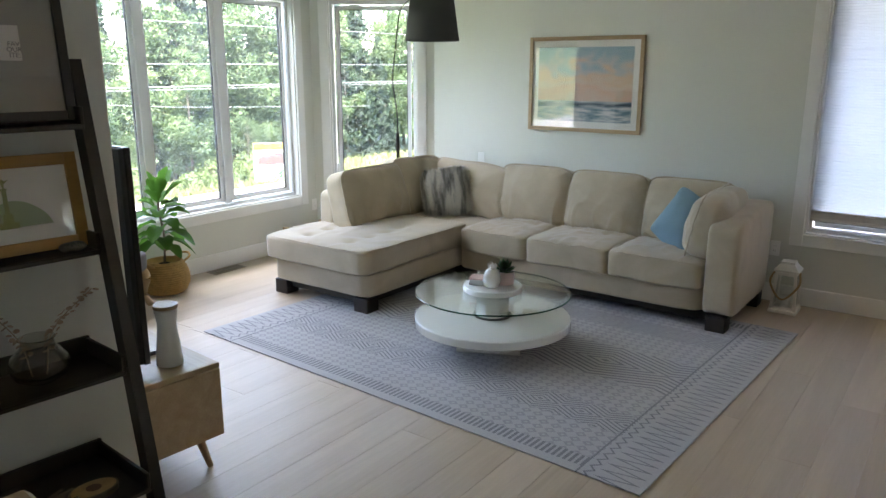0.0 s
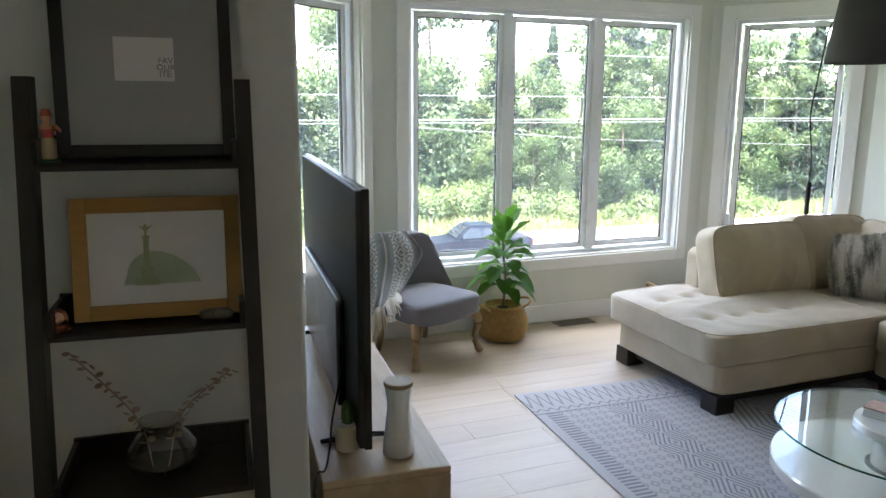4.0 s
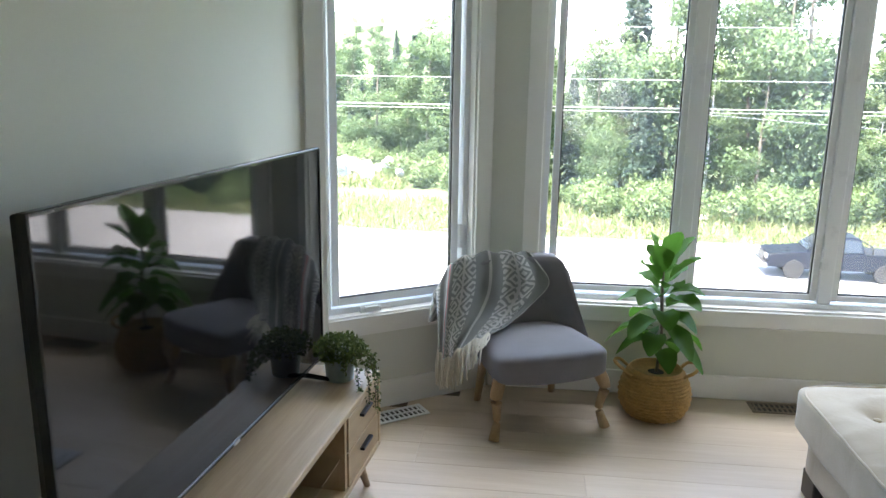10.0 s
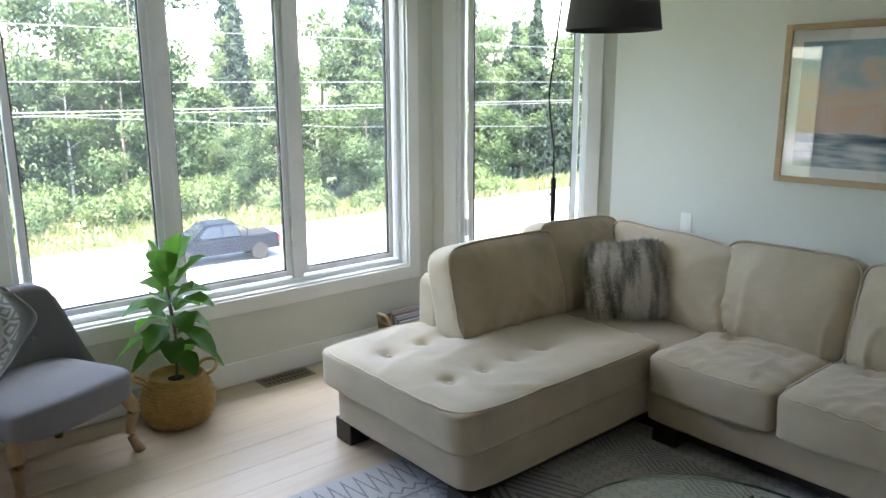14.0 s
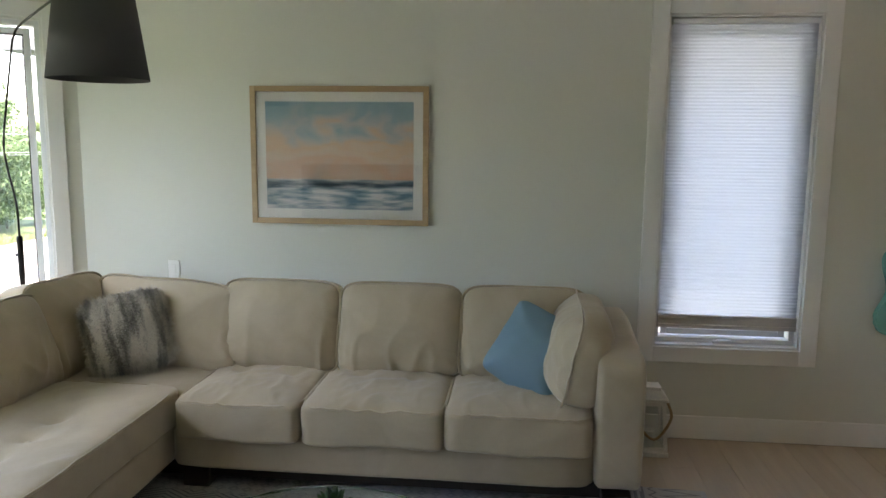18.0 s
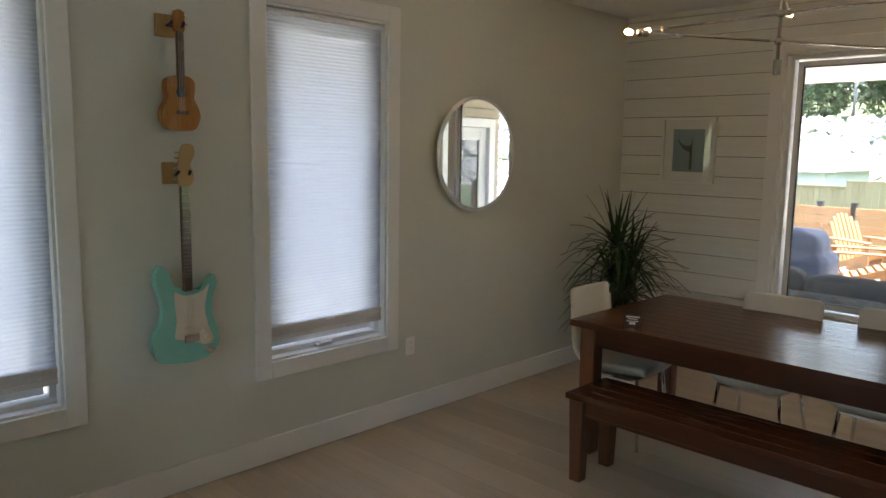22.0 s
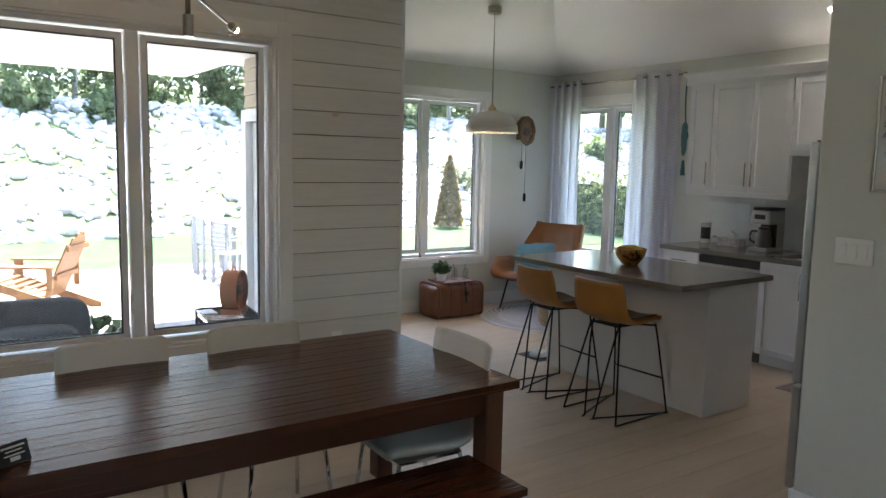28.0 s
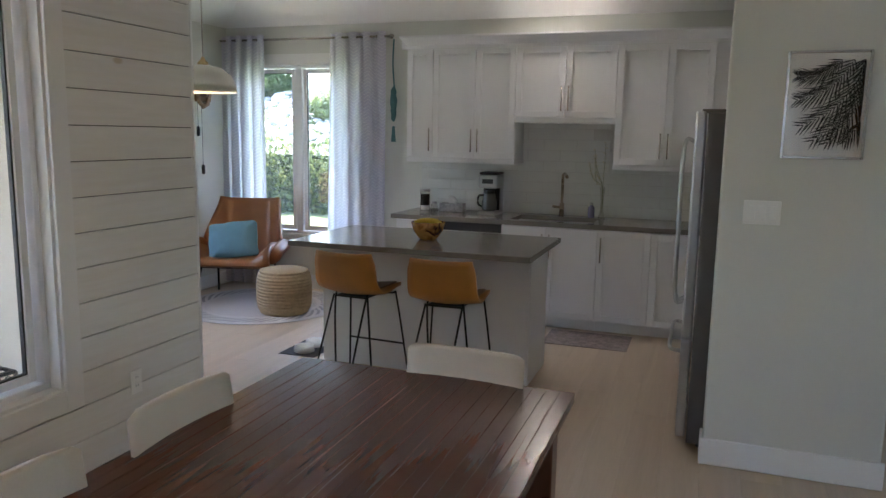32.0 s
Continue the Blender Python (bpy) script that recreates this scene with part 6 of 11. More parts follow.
def framed(name, label, w, h, m, frame_mat, bar, deep, mount, print_mat, mat_paper=None, draw=None, group=""):
    """A framed picture in x, z about its centre, its face towards -y."""
    f = thing(name, label, "picture", group=group)
    f.matrix_world = m
    for x0, x1, z0, z1 in ((-w / 2, -w / 2 + bar, -h / 2, h / 2), (w / 2 - bar, w / 2, -h / 2, h / 2), (-w / 2 + bar, w / 2 - bar, h / 2 - bar, h / 2), (-w / 2 + bar, w / 2 - bar, -h / 2, -h / 2 + bar)):
        part("frame_bar", box(x0, -deep, z0, x1, 0, z1, 0.002, 1), frame_mat, f)
    part("mount", box(-w / 2 + bar, -deep * 0.45, -h / 2 + bar, w / 2 - bar, -0.002, h / 2 - bar), mat_paper or PAPER, f, "white paper mount")
    if print_mat:
        part("print", box(-w / 2 + bar + mount, -deep * 0.45 - 0.0015, -h / 2 + bar + mount, w / 2 - bar - mount, -deep * 0.45, h / 2 - bar - mount), print_mat, f)
    if draw:
        draw(f, -deep * 0.45 - 0.002)
    g = part("glass", box(-w / 2 + bar, -deep * 0.75 - 0.0015, -h / 2 + bar, w / 2 - bar, -deep * 0.75, h / 2 - bar), PICGLASS, f)
    g.visible_shadow = False
    return f


framed("picture", "oak-framed print of a pink sunset over the sea", 1.04, 0.79, pose(-2.475, 6.108, 1.603), FRAMEOAK, 0.032, 0.03, 0.055, mpic)

# switch plates and outlets
PLATE = plain("white_plastic", (0.86, 0.86, 0.83), 0.35, var=0.02, bump=0.0)
DARK = plain("dark_slot", (0.03, 0.03, 0.03), 0.6)


def outlet(m, label, rockers=0):
    o = thing("switch_plate" if rockers else "outlet", label, "switch" if rockers else "outlet")
    o.matrix_world = m
    w = 0.07 if rockers < 2 else 0.165
    part("plate", box(-w / 2, -0.006, -0.057, w / 2, 0, 0.057, 0.002, 1), PLATE, o)
    if rockers:
        for i in range(rockers):
            x = (i - (rockers - 1) / 2) * 0.046
            part("rocker", box(x - 0.016, -0.011, -0.033, x + 0.016, -0.006, 0.033, 0.002, 1), PLATE, o)
    else:
        for z in (-0.02, 0.02):
            so = part("socket", box(-0.017, -0.008, z - 0.014, 0.017, -0.006, z + 0.014, 0.001, 1), PLATE, o)
            bm = box(-0.008, -0.0085, z - 0.004, -0.006, -0.008, z + 0.006)
            quad_box(bm, 0.006, -0.0085, z - 0.004, 0.008, -0.008, z + 0.006)
            part("slot", bm, DARK, so)
    return o


outlet(pose(-3.505, 6.109, 0.91), "white wall plate above the sofa", 1)
outlet(pose(2.165, 6.109, 0.455), "white wall outlet below the blind")
outlet(pose(-0.84, 6.109, 0.415), "white wall outlet beside the sofa arm")
outlet(pose(-5.033, 5.39, 0.405, 0, 0, 90), "white wall outlet under the bay window")

# arc floor lamp behind the sofa
LAMPM = plain("black_metal", (0.015, 0.015, 0.016), 0.35, 0.6)
SHADE = plain("charcoal_shade_cloth", (0.05, 0.05, 0.05), 0.8, var=0.1, fine=300, bump=0.3)
lamp = thing("floor_lamp", "black arc floor lamp with charcoal shade behind the sofa", "lamp", (-3.96, 6.0, 0), room=True)
LX, LY = -4.24, 5.76
part("base", turned([(0.14, 0.001), (0.14, 0.02), (0.02, 0.03)], 32, (LX, LY, 0)), LAMPM, lamp)
part("pole", tube([(LX, LY, 0.03), (LX, LY, 1.12)], 0.014, 12), LAMPM, lamp)
part("collar", turned([(0.017, 0.90), (0.017, 1.13), (0.012, 1.14)], 14, (LX, LY, 0)), LAMPM, lamp)
part("knob", tube([(LX - 0.03, LY, 1.03), (LX, LY, 1.03)], 0.009, 8), LAMPM, lamp)
part("arm", tube(arc([(LX, LY, 1.13), (LX - 0.005, LY, 1.32), (LX - 0.055, LY + 0.01, 1.55), (LX - 0.06, LY + 0.01, 1.68), (LX - 0.01, LY - 0.01, 1.90), (LX + 0.09, LY - 0.07, 2.21)]), 0.006, 8), LAMPM, lamp)
part("arm", tube(arc([(LX + 0.09, LY - 0.07, 2.21), (LX + 0.20, LY - 0.14, 2.28), (-3.45, 5.18, 2.38), (-3.33, 5.09, 2.31)]), 0.006, 8), LAMPM, lamp)
part("shade", turned([(0.165, 2.31), (0.215, 1.945), (0.213, 1.945), (0.163, 2.308)], 48, (-3.31, 5.07, 0)), SHADE, lamp, "charcoal cloth cone shade", smooth=True)
part("bulb", cushion(0.06, 0.06, 0.09, 8, 2.2, 0, m=Matrix.Translation((-3.31, 5.07, 2.2))), PORC, lamp, smooth=True)

# lantern beside the sofa
LANT = plain("chipped_white_wood", (0.78, 0.76, 0.71), 0.7, var=0.12, scale=14)
ROPE = plain("jute_rope", (0.38, 0.27, 0.14), 0.9, var=0.2, fine=200, bump=0.6)
lan = thing("lantern", "white wooden lantern with rope handle on the floor", "lantern", (-0.69, 5.90, 0.001))
lan.scale = (1.12, 1.12, 1.02)
part("base", box(-0.085, -0.085, 0, 0.085, 0.085, 0.025, 0.003, 1), LANT, lan)
for x in (-1, 1):
    for y in (-1, 1):
        bm = bmesh.new()
        sweep(bm, [(x * 0.072, y * 0.072, 0.025), (x * 0.055, y * 0.055, 0.30)], 0.012, 4)
        part("post", bm, LANT, lan)
for i in range(4):
    m = pose(0, 0, 0, 0, 0, 90 * i)
    part("lower_rail", box(-0.062, -0.075, 0.03, 0.062, -0.066, 0.048, m=m), LANT, lan)
    part("upper_rail", box(-0.052, -0.062, 0.275, 0.052, -0.052, 0.295, m=m), LANT, lan)
    part("pane", box(-0.058, -0.064, 0.05, 0.058, -0.062, 0.275, m=m), GLASS, lan).visible_shadow = False
part("top", box(-0.075, -0.075, 0.30, 0.075, 0.075, 0.318, 0.003, 1), LANT, lan)
part("roof", turned([(0.10, 0.318), (0.06, 0.355), (0.06, 0.372), (0.0, 0.374)], 4, m=pose(0, 0, 0, 0, 0, 45)), LANT, lan)
part("candle", turned([(0.03, 0.026), (0.03, 0.12), (0, 0.12)], 16), PORC, lan, smooth=False)
part("rope_handle", tube(arc([(-0.075, -0.02, 0.30), (-0.085, -0.09, 0.22), (0.0, -0.13, 0.12), (0.085, -0.09, 0.22), (0.075, -0.02, 0.30)]), 0.007, 8), ROPE, lan, smooth=True)

# grey tufted chair with a throw
GREY = plain("grey_linen_upholstery", (0.16, 0.155, 0.17), 0.9, var=0.12, scale=9, fine=260, bump=0.4, sheen=0.2)
LEGOAK = timber("weathered_oak_leg", (0.45, 0.32, 0.18), (0.28, 0.18, 0.09), 2, 0.5)
chair = thing("slipper_chair", "grey tufted slipper chair with turned oak legs in the bay", "chair", (-4.43, 2.76, 0))
CHAIRAT = pose(-4.738, 2.83, 0, 0, 0, 113.3) @ Matrix.Diagonal((1.06, 1.04, 0.99, 1))
chair.matrix_world = CHAIRAT


def seat_shape(co):
    k = (0.3 - co.y) / 0.6
    co.x *= 0.80 + 0.20 * k
    co.z += 0.012 * math.cos(co.x * 6) if co.z > 0 else 0
    if co.y < -0.2:
        co.y -= 0.05 * (1 - (co.x / 0.3) ** 2)
    return co


part("seat", cushion(0.60, 0.49, 0.16, 20, 7, 0.06, 0.003, 4, 2, Matrix.Translation((0, -0.065, 0.36)), seat_shape), GREY, chair, smooth=True)
def back_line(u, w):
    """Depth of the backrest: nearly straight at the top, sweeping forward to the seat's sides lower down."""
    return 0.125 + 0.07 * w - 0.03 * u * u - 0.13 * abs(u) ** 5 * (1 - w) ** 1.6


bk = bmesh.new()
bw = []
for j in range(17):
    for i in range(25):
        u, w = i / 24 * 2 - 1, j / 16
        wide = 0.325 - 0.07 * w ** 0.8 - 0.02 * sstep(0.86, 1, w)
        hgt = 0.34 + 0.455 * w - 0.03 * abs(u) ** 10 * sstep(0.6, 1, w)
        curve = back_line(u, w)
        bw.append((u * wide, curve, hgt))
btn = [(-0.12, 0.70), (0.0, 0.70), (0.12, 0.70), (-0.06, 0.62), (0.06, 0.62), (-0.13, 0.55), (0.0, 0.55), (0.13, 0.55)]
front = [bk.verts.new(Vector((x, y - 0.012 + sum(0.014 * math.exp(-((x - a) ** 2 + (z - b) ** 2) / 0.0005) for a, b in btn), z))) for x, y, z in bw]
rear = [bk.verts.new(Vector((x * 1.01, y + 0.055, z + 0.01))) for x, y, z in bw]
for j in range(16):
    for i in range(24):
        a = j * 25 + i
        bk.faces.new((front[a], front[a + 1], front[a + 26], front[a + 25])), bk.faces.new((rear[a + 25], rear[a + 26], rear[a + 1], rear[a]))
rim = [j * 25 for j in range(17)] + [16 * 25 + i for i in range(1, 25)] + [j * 25 + 24 for j in range(15, -1, -1)] + [i for i in range(23, 0, -1)]
for a, b in zip(rim, rim[1:] + rim[:1]):
    bk.faces.new((front[b], front[a], rear[a], rear[b]))
back = part("backrest", bk, GREY, chair, "curved buttoned backrest", smooth=True)
for a, b in btn:
    y = back_line(a / 0.28, (b - 0.34) / 0.455)
    part("button", cushion(0.024, 0.012, 0.024, 4, 2.2, 0, m=Matrix.Translation((a, y - 0.001, b))), GREY, back, smooth=True)
for x in (-1, 1):
    part("front_leg", tube(arc([(x * 0.25, -0.25, 0.30), (x * 0.275, -0.28, 0.22), (x * 0.262, -0.262, 0.10), (x * 0.285, -0.29, 0.0)], 5), [0.034, 0.034, 0.033, 0.032, 0.031, 0.029, 0.027, 0.024, 0.022, 0.021, 0.02, 0.02, 0.021, 0.023, 0.025, 0.026], 8), LEGOAK, chair, smooth=True)
    part("rear_leg", tube([(x * 0.19, 0.12, 0.30), (x * 0.21, 0.17, 0.0)], [0.028, 0.018], 6), LEGOAK, chair, smooth=True)

mth, t, p = tree_of("grey_nordic_throw")
uvx = node(t, "UVMap")
sep = node(t, "SeparateXYZ")
link(t, uvx.outputs[0], sep.inputs[0])
U, V = sep.outputs[0], sep.outputs[1]


def tri2(a, k):
    return maths(t, "PINGPONG", maths(t, "MULTIPLY", a, k), 1.0)


dm = maths(t, "ADD", tri2(U, 15.0), tri2(V, 17.0))
dia = maths(t, "LESS_THAN", maths(t, "FRACT", maths(t, "MULTIPLY", dm, 1.5)), 0.5)
bandv = maths(t, "GREATER_THAN", maths(t, "PINGPONG", V, 0.16), 0.075)
lines = maths(t, "LESS_THAN", maths(t, "PINGPONG", maths(t, "ADD", V, 0.005), 0.08), 0.009)
red = maths(t, "LESS_THAN", maths(t, "PINGPONG", maths(t, "ADD", V, 0.03), 0.32), 0.006)
fac = maths(t, "MAXIMUM", maths(t, "MULTIPLY", dia, bandv), lines)
nf = node(t, "TexNoise", Scale=160.0, Detail=3.0)
base = ramp(t, maths(t, "MULTIPLY_ADD", fac, 0.7, maths(t, "MULTIPLY", nf.outputs["Fac"], 0.3)), [(0.1, (0.17, 0.18, 0.18)), (0.45, (0.25, 0.26, 0.255)), (0.8, (0.40, 0.395, 0.385))])
mx = node(t, "Mix")
mx.data_type = "RGBA"
link(t, red, mx.inputs[0]), link(t, base, mx.inputs[6])
mx.inputs[7].default_value = (0.45, 0.14, 0.14, 1)
link(t, mx.outputs[2], p.inputs["Base Color"])
p.inputs["Roughness"].default_value = 0.95
bump_of(t, nf.outputs["Fac"], 0.5, 0.003, p)
THROW = mth
throw = thing("throw_blanket", "grey patterned wool throw with white fringe over the chair", "blanket", (-4.40, 2.83, 0))
throw.matrix_world = CHAIRAT
# the throw runs from behind the backrest over its shoulder and down the side of the seat
rails = [arc([(x - 0.025, y if y < -0.06 else -0.06 + 0.66 * (y + 0.06), z) for x, y, z in q], 5) for q in (
    [(0.09, 0.40, 0.70), (0.085, 0.355, 0.805), (0.15, 0.29, 0.73), (0.19, 0.25, 0.64), (0.06, 0.18, 0.53), (-0.08, 0.06, 0.47), (-0.20, -0.06, 0.462)],
    [(0.0, 0.41, 0.66), (0.0, 0.365, 0.815), (0.02, 0.285, 0.745), (0.02, 0.235, 0.63), (-0.06, 0.15, 0.52), (-0.15, 0.04, 0.475), (-0.26, -0.08, 0.45)],
    [(-0.12, 0.41, 0.62), (-0.12, 0.365, 0.82), (-0.12, 0.275, 0.745), (-0.14, 0.215, 0.63), (-0.20, 0.14, 0.53), (-0.27, 0.04, 0.475), (-0.345, -0.05, 0.40)],
    [(-0.24, 0.39, 0.58), (-0.24, 0.345, 0.805), (-0.265, 0.25, 0.735), (-0.29, 0.18, 0.62), (-0.335, 0.11, 0.51), (-0.37, 0.05, 0.42), (-0.38, 0.02, 0.33)],
    [(-0.33, 0.36, 0.50), (-0.33, 0.325, 0.76), (-0.35, 0.25, 0.70), (-0.37, 0.19, 0.59), (-0.385, 0.165, 0.49), (-0.39, 0.145, 0.40), (-0.395, 0.13, 0.31)],
    [(-0.42, 0.38, 0.45), (-0.40, 0.35, 0.62), (-0.40, 0.31, 0.60), (-0.40, 0.28, 0.54), (-0.40, 0.265, 0.47), (-0.40, 0.25, 0.40), (-0.40, 0.23, 0.33)])]
nrow = len(rails[0])
bm = bmesh.new()
uvl = bm.loops.layers.uv.new("UVMap")
across = [arc([rr[i] for rr in rails], 6) for i in range(nrow)]
nc = len(across[0])
vv = []
for i in range(nrow):
    row = []
    for j in range(nc):
        q = across[i][j]
        w = 0.012 * math.sin(j * 1.05 + 0.4 * math.sin(i * 0.35)) + 0.008 * noise.noise(Vector((i * 0.3, j * 0.3, 2)))
        row.append(bm.verts.new(q + Vector((-0.012 + w * 0.6, -0.012 + w, 0.012 + w * 0.5))))
    vv.append(row)
for i in range(nrow - 1):
    for j in range(nc - 1):
        f = bm.faces.new((vv[i][j], vv[i][j + 1], vv[i + 1][j + 1], vv[i + 1][j]))
        for lp, (a, b) in zip(f.loops, ((i, j), (i, j + 1), (i + 1, j + 1), (i + 1, j))):
            lp[uvl].uv = (a / nrow * 1.1, b / nc * 0.8)
ends = [tuple(vv[-1][j].co) for j in range(nc)]
cl = part("cloth", bm, THROW, throw, smooth=True)
so = cl.modifiers.new("thick", "SOLIDIFY")
so.thickness = 0.008
bm = bmesh.new()
rr = random.Random(8)
for j in range(nc - 1):
    for s in range(3):
        a = Vector(ends[j]).lerp(Vector(ends[j + 1]), s / 3)
        d = Vector((rr.uniform(-0.02, 0.02), rr.uniform(-0.04, 0.01), -0.13 - rr.random() * 0.05))
        if a.z > 0.42:
            d = Vector((-0.03 - 0.25 * (a.x + 0.35), -0.09 + rr.uniform(-0.03, 0.03), -0.02 - 0.1 * rr.random() * (a.x < -0.28)))
        sweep(bm, [a, a + d * 0.5 + Vector((rr.uniform(-0.012, 0.012), rr.uniform(-0.012, 0.012), 0.004)), a + d], [0.005, 0.0045, 0.003], 4)
part("fringe", bm, plain("cream_wool", (0.62, 0.58, 0.50), 0.95), throw, "cream wool fringe")

# fiddle-leaf fig in a basket
SEAGRASS = plain("woven_seagrass", (0.40, 0.245, 0.085), 0.85, var=0.3, scale=26, fine=120, bump=0.6, dist=0.004)
fig = thing("fig_plant", "fiddle-leaf fig in a woven seagrass basket by the window", "plant", (-4.78, 3.495, 0))
bm = bmesh.new()
prof = [(0.115, 0.0), (0.150, 0.02), (0.178, 0.08), (0.182, 0.14), (0.165, 0.20), (0.140, 0.245), (0.135, 0.262)]
lathe(bm, prof + [(0.127, 0.262), (0.13, 0.24), (0.0, 0.235)], 48, wob=lambda a, z: 1 + 0.014 * math.sin(24 * a + (1 if int(z * 80) % 2 else 0) * math.pi))
bask = part("basket", bm, SEAGRASS, fig, "woven seagrass belly basket", smooth=True)
bm = bmesh.new()
for i in range(15):
    z = 0.012 + 0.0165 * i
    k = [(a, b) for a, b in zip(prof, prof[1:]) if a[1] <= z <= b[1]]
    if not k:
        continue
    (ra, za), (rb, zb2) = k[0]
    rad = ra + (rb - ra) * (z - za) / (zb2 - za)
    ring = []
    for s in range(49):
        a = 2 * math.pi * s / 48
        ring.append((math.cos(a) * (rad + 0.004 * math.cos(24 * a + i * math.pi)), math.sin(a) * (rad + 0.004 * math.cos(24 * a + i * math.pi)), z))
    sweep(bm, ring, 0.0065, 5, cap=False)
part("weave", bm, SEAGRASS, bask, smooth=True)
for s in (-1, 1):
    part("handle", tube(arc([(0.06 * 1, s * 0.125, 0.23), (0.075, s * 0.18, 0.27), (0.0, s * 0.215, 0.285), (-0.075, s * 0.18, 0.27), (-0.06, s * 0.125, 0.23)]), 0.009, 8), SEAGRASS, bask, smooth=True)
part("soil", turned([(0.126, 0.22), (0.05, 0.236), (0, 0.24)], 24), plain("dark_soil", (0.02, 0.014, 0.01), 1.0, bump=1.0, dist=0.01), fig)
part("trunk", tube(arc([(0, 0, 0.2), (0.015, 0.01, 0.45), (-0.01, 0.0, 0.65), (0.01, -0.01, 0.82)]), 0.009, 7), BARK, fig, smooth=True)
FIG = leaf_mat("fig_leaf", (0.045, 0.13, 0.016), (0.07, 0.18, 0.024), (0.12, 0.26, 0.04))
FIG.node_tree.nodes["Principled BSDF"].inputs["Specular IOR Level"].default_value = 0.3


def big_leaf(bm, base, way, length, wide, bend):
    way = Vector(way).normalized()
    side = way.cross(Vector((0, 0, 1)))
    side = Vector((1, 0, 0)) if side.length < 0.05 else side.normalized()
    up = side.cross(way).normalized()
    rows, n = [], 9
    for i in range(n):
        u = i / (n - 1)
        c = Vector(base) + way * length * u + Vector((0, 0, -bend * length * u * u))
        w = wide * (math.sin(math.pi * min(1, u * 0.92 + 0.06)) ** 0.7) * (0.55 + 0.65 * u) * (0.0 if i == 0 else 1)
        row = []
        for j in range(5):
            s = j / 2 - 1
            row.append(bm.verts.new(c + side * w * s * 0.5 + up * (abs(s) * w * 0.22 + 0.05 * w * math.sin(u * 16 + s * 2) * abs(s))))
        rows.append(row)
    for a, b in zip(rows, rows[1:]):
        for j in range(4):
            bm.faces.new((a[j], a[j + 1], b[j + 1], b[j]))


rr = random.Random(6)
for i in range(30):
    k = i / 29
    z = 0.36 + 0.45 * k
    a = i * 2.4 + rr.uniform(-0.3, 0.3)
    el = (0.20 + 1.1 * k ** 2.5) + rr.uniform(-0.15, 0.15)
    L = 0.165 + 0.03 * math.sin(k * 3) + rr.uniform(-0.02, 0.03)
    bm = bmesh.new()
    b = Vector((0.0, 0.0, z)) + Vector((math.cos(a) * 0.03, math.sin(a) * 0.03, 0.01))
    big_leaf(bm, b, (math.cos(a) * math.cos(el), math.sin(a) * math.cos(el), math.sin(el)), L * rr.uniform(0.85, 1.25), rr.uniform(0.13, 0.175), 0.75 * (1 - k ** 2))
    part("leaf", bm, FIG, fig, smooth=True)

# floor vents
def vent(x, y, turn, material, label, long=0.33, wide=0.13):
    v = thing("floor_vent", label, "vent", (x, y, 0.0), turn)
    bm = bmesh.new()
    quad_box(bm, -long / 2, -wide / 2, 0.001, long / 2, -wide / 2 + 0.018, 0.006), quad_box(bm, -long / 2, wide / 2 - 0.018, 0.001, long / 2, wide / 2, 0.006)
    quad_box(bm, -long / 2, -wide / 2 + 0.018, 0.001, -long / 2 + 0.018, wide / 2 - 0.018, 0.006), quad_box(bm, long / 2 - 0.018, -wide / 2 + 0.018, 0.001, long / 2, wide / 2 - 0.018, 0.006)
    part("frame", bm, material, v)
    part("duct", box(-long / 2 + 0.01, -wide / 2 + 0.01, 0.0005, long / 2 - 0.01, wide / 2 - 0.01, 0.001), DARK, v)
    for i in range(11):
        x = -long / 2 + 0.03 + i * (long - 0.06) / 10
        part("slat", box(x - 0.005, -wide / 2 + 0.018, 0.0012, x + 0.005, wide / 2 - 0.018, 0.005, m=None), material, v)
    part("bar", box(-long / 2 + 0.018, -0.006, 0.002, long / 2 - 0.018, 0.006, 0.0055), material, v)
    return v


vent(-4.935, 4.2, 90, plain("taupe_metal", (0.20, 0.16, 0.12), 0.5), "taupe metal floor vent under the window")
vent(-4.555, 2.155, -54, VINYL, "white metal floor vent by the angled window")

# magazine basket behind the chaise
mb = thing("magazine_basket", "wicker basket of magazines on the floor by the window", "basket", (-4.86, 5.10, 0), 90)
bm = bmesh.new()
for i in range(9):
    z = 0.012 + i * 0.024
    k = 1 + 0.1 * i / 9
    pts = [(0.2 * k * (abs(math.cos(a)) ** 0.6) * (1 if math.cos(a) > 0 else -1), 0.13 * k * (abs(math.sin(a)) ** 0.6) * (1 if math.sin(a) > 0 else -1), z) for a in [2 * math.pi * s / 32 for s in range(33)]]
    sweep(bm, pts, 0.013, 6, cap=False)
part("weave", bm, plain("brown_wicker", (0.17, 0.095, 0.045), 0.7, var=0.3, scale=30, bump=0.6), mb, smooth=True)
for s in (-1, 1):
    part("handle", tube(arc([(s * 0.21, -0.06, 0.21), (s * 0.24, -0.04, 0.27), (s * 0.245, 0.04, 0.27), (s * 0.21, 0.06, 0.21)]), 0.011, 8), ROPE, mb, smooth=True)
for i, c in enumerate(((0.5, 0.48, 0.46), (0.3, 0.22, 0.22), (0.45, 0.45, 0.46), (0.2, 0.24, 0.28), (0.5, 0.45, 0.4))):
    solid("magazine", box(-4.94 + i * 0.025, 4.98, 0.03, -4.925 + i * 0.025, 5.20, 0.255 - 0.012 * i, 0.001, 1), plain("magazine_cover", c, 0.4), "glossy magazine standing in the basket", "magazine", "magazines in the basket")


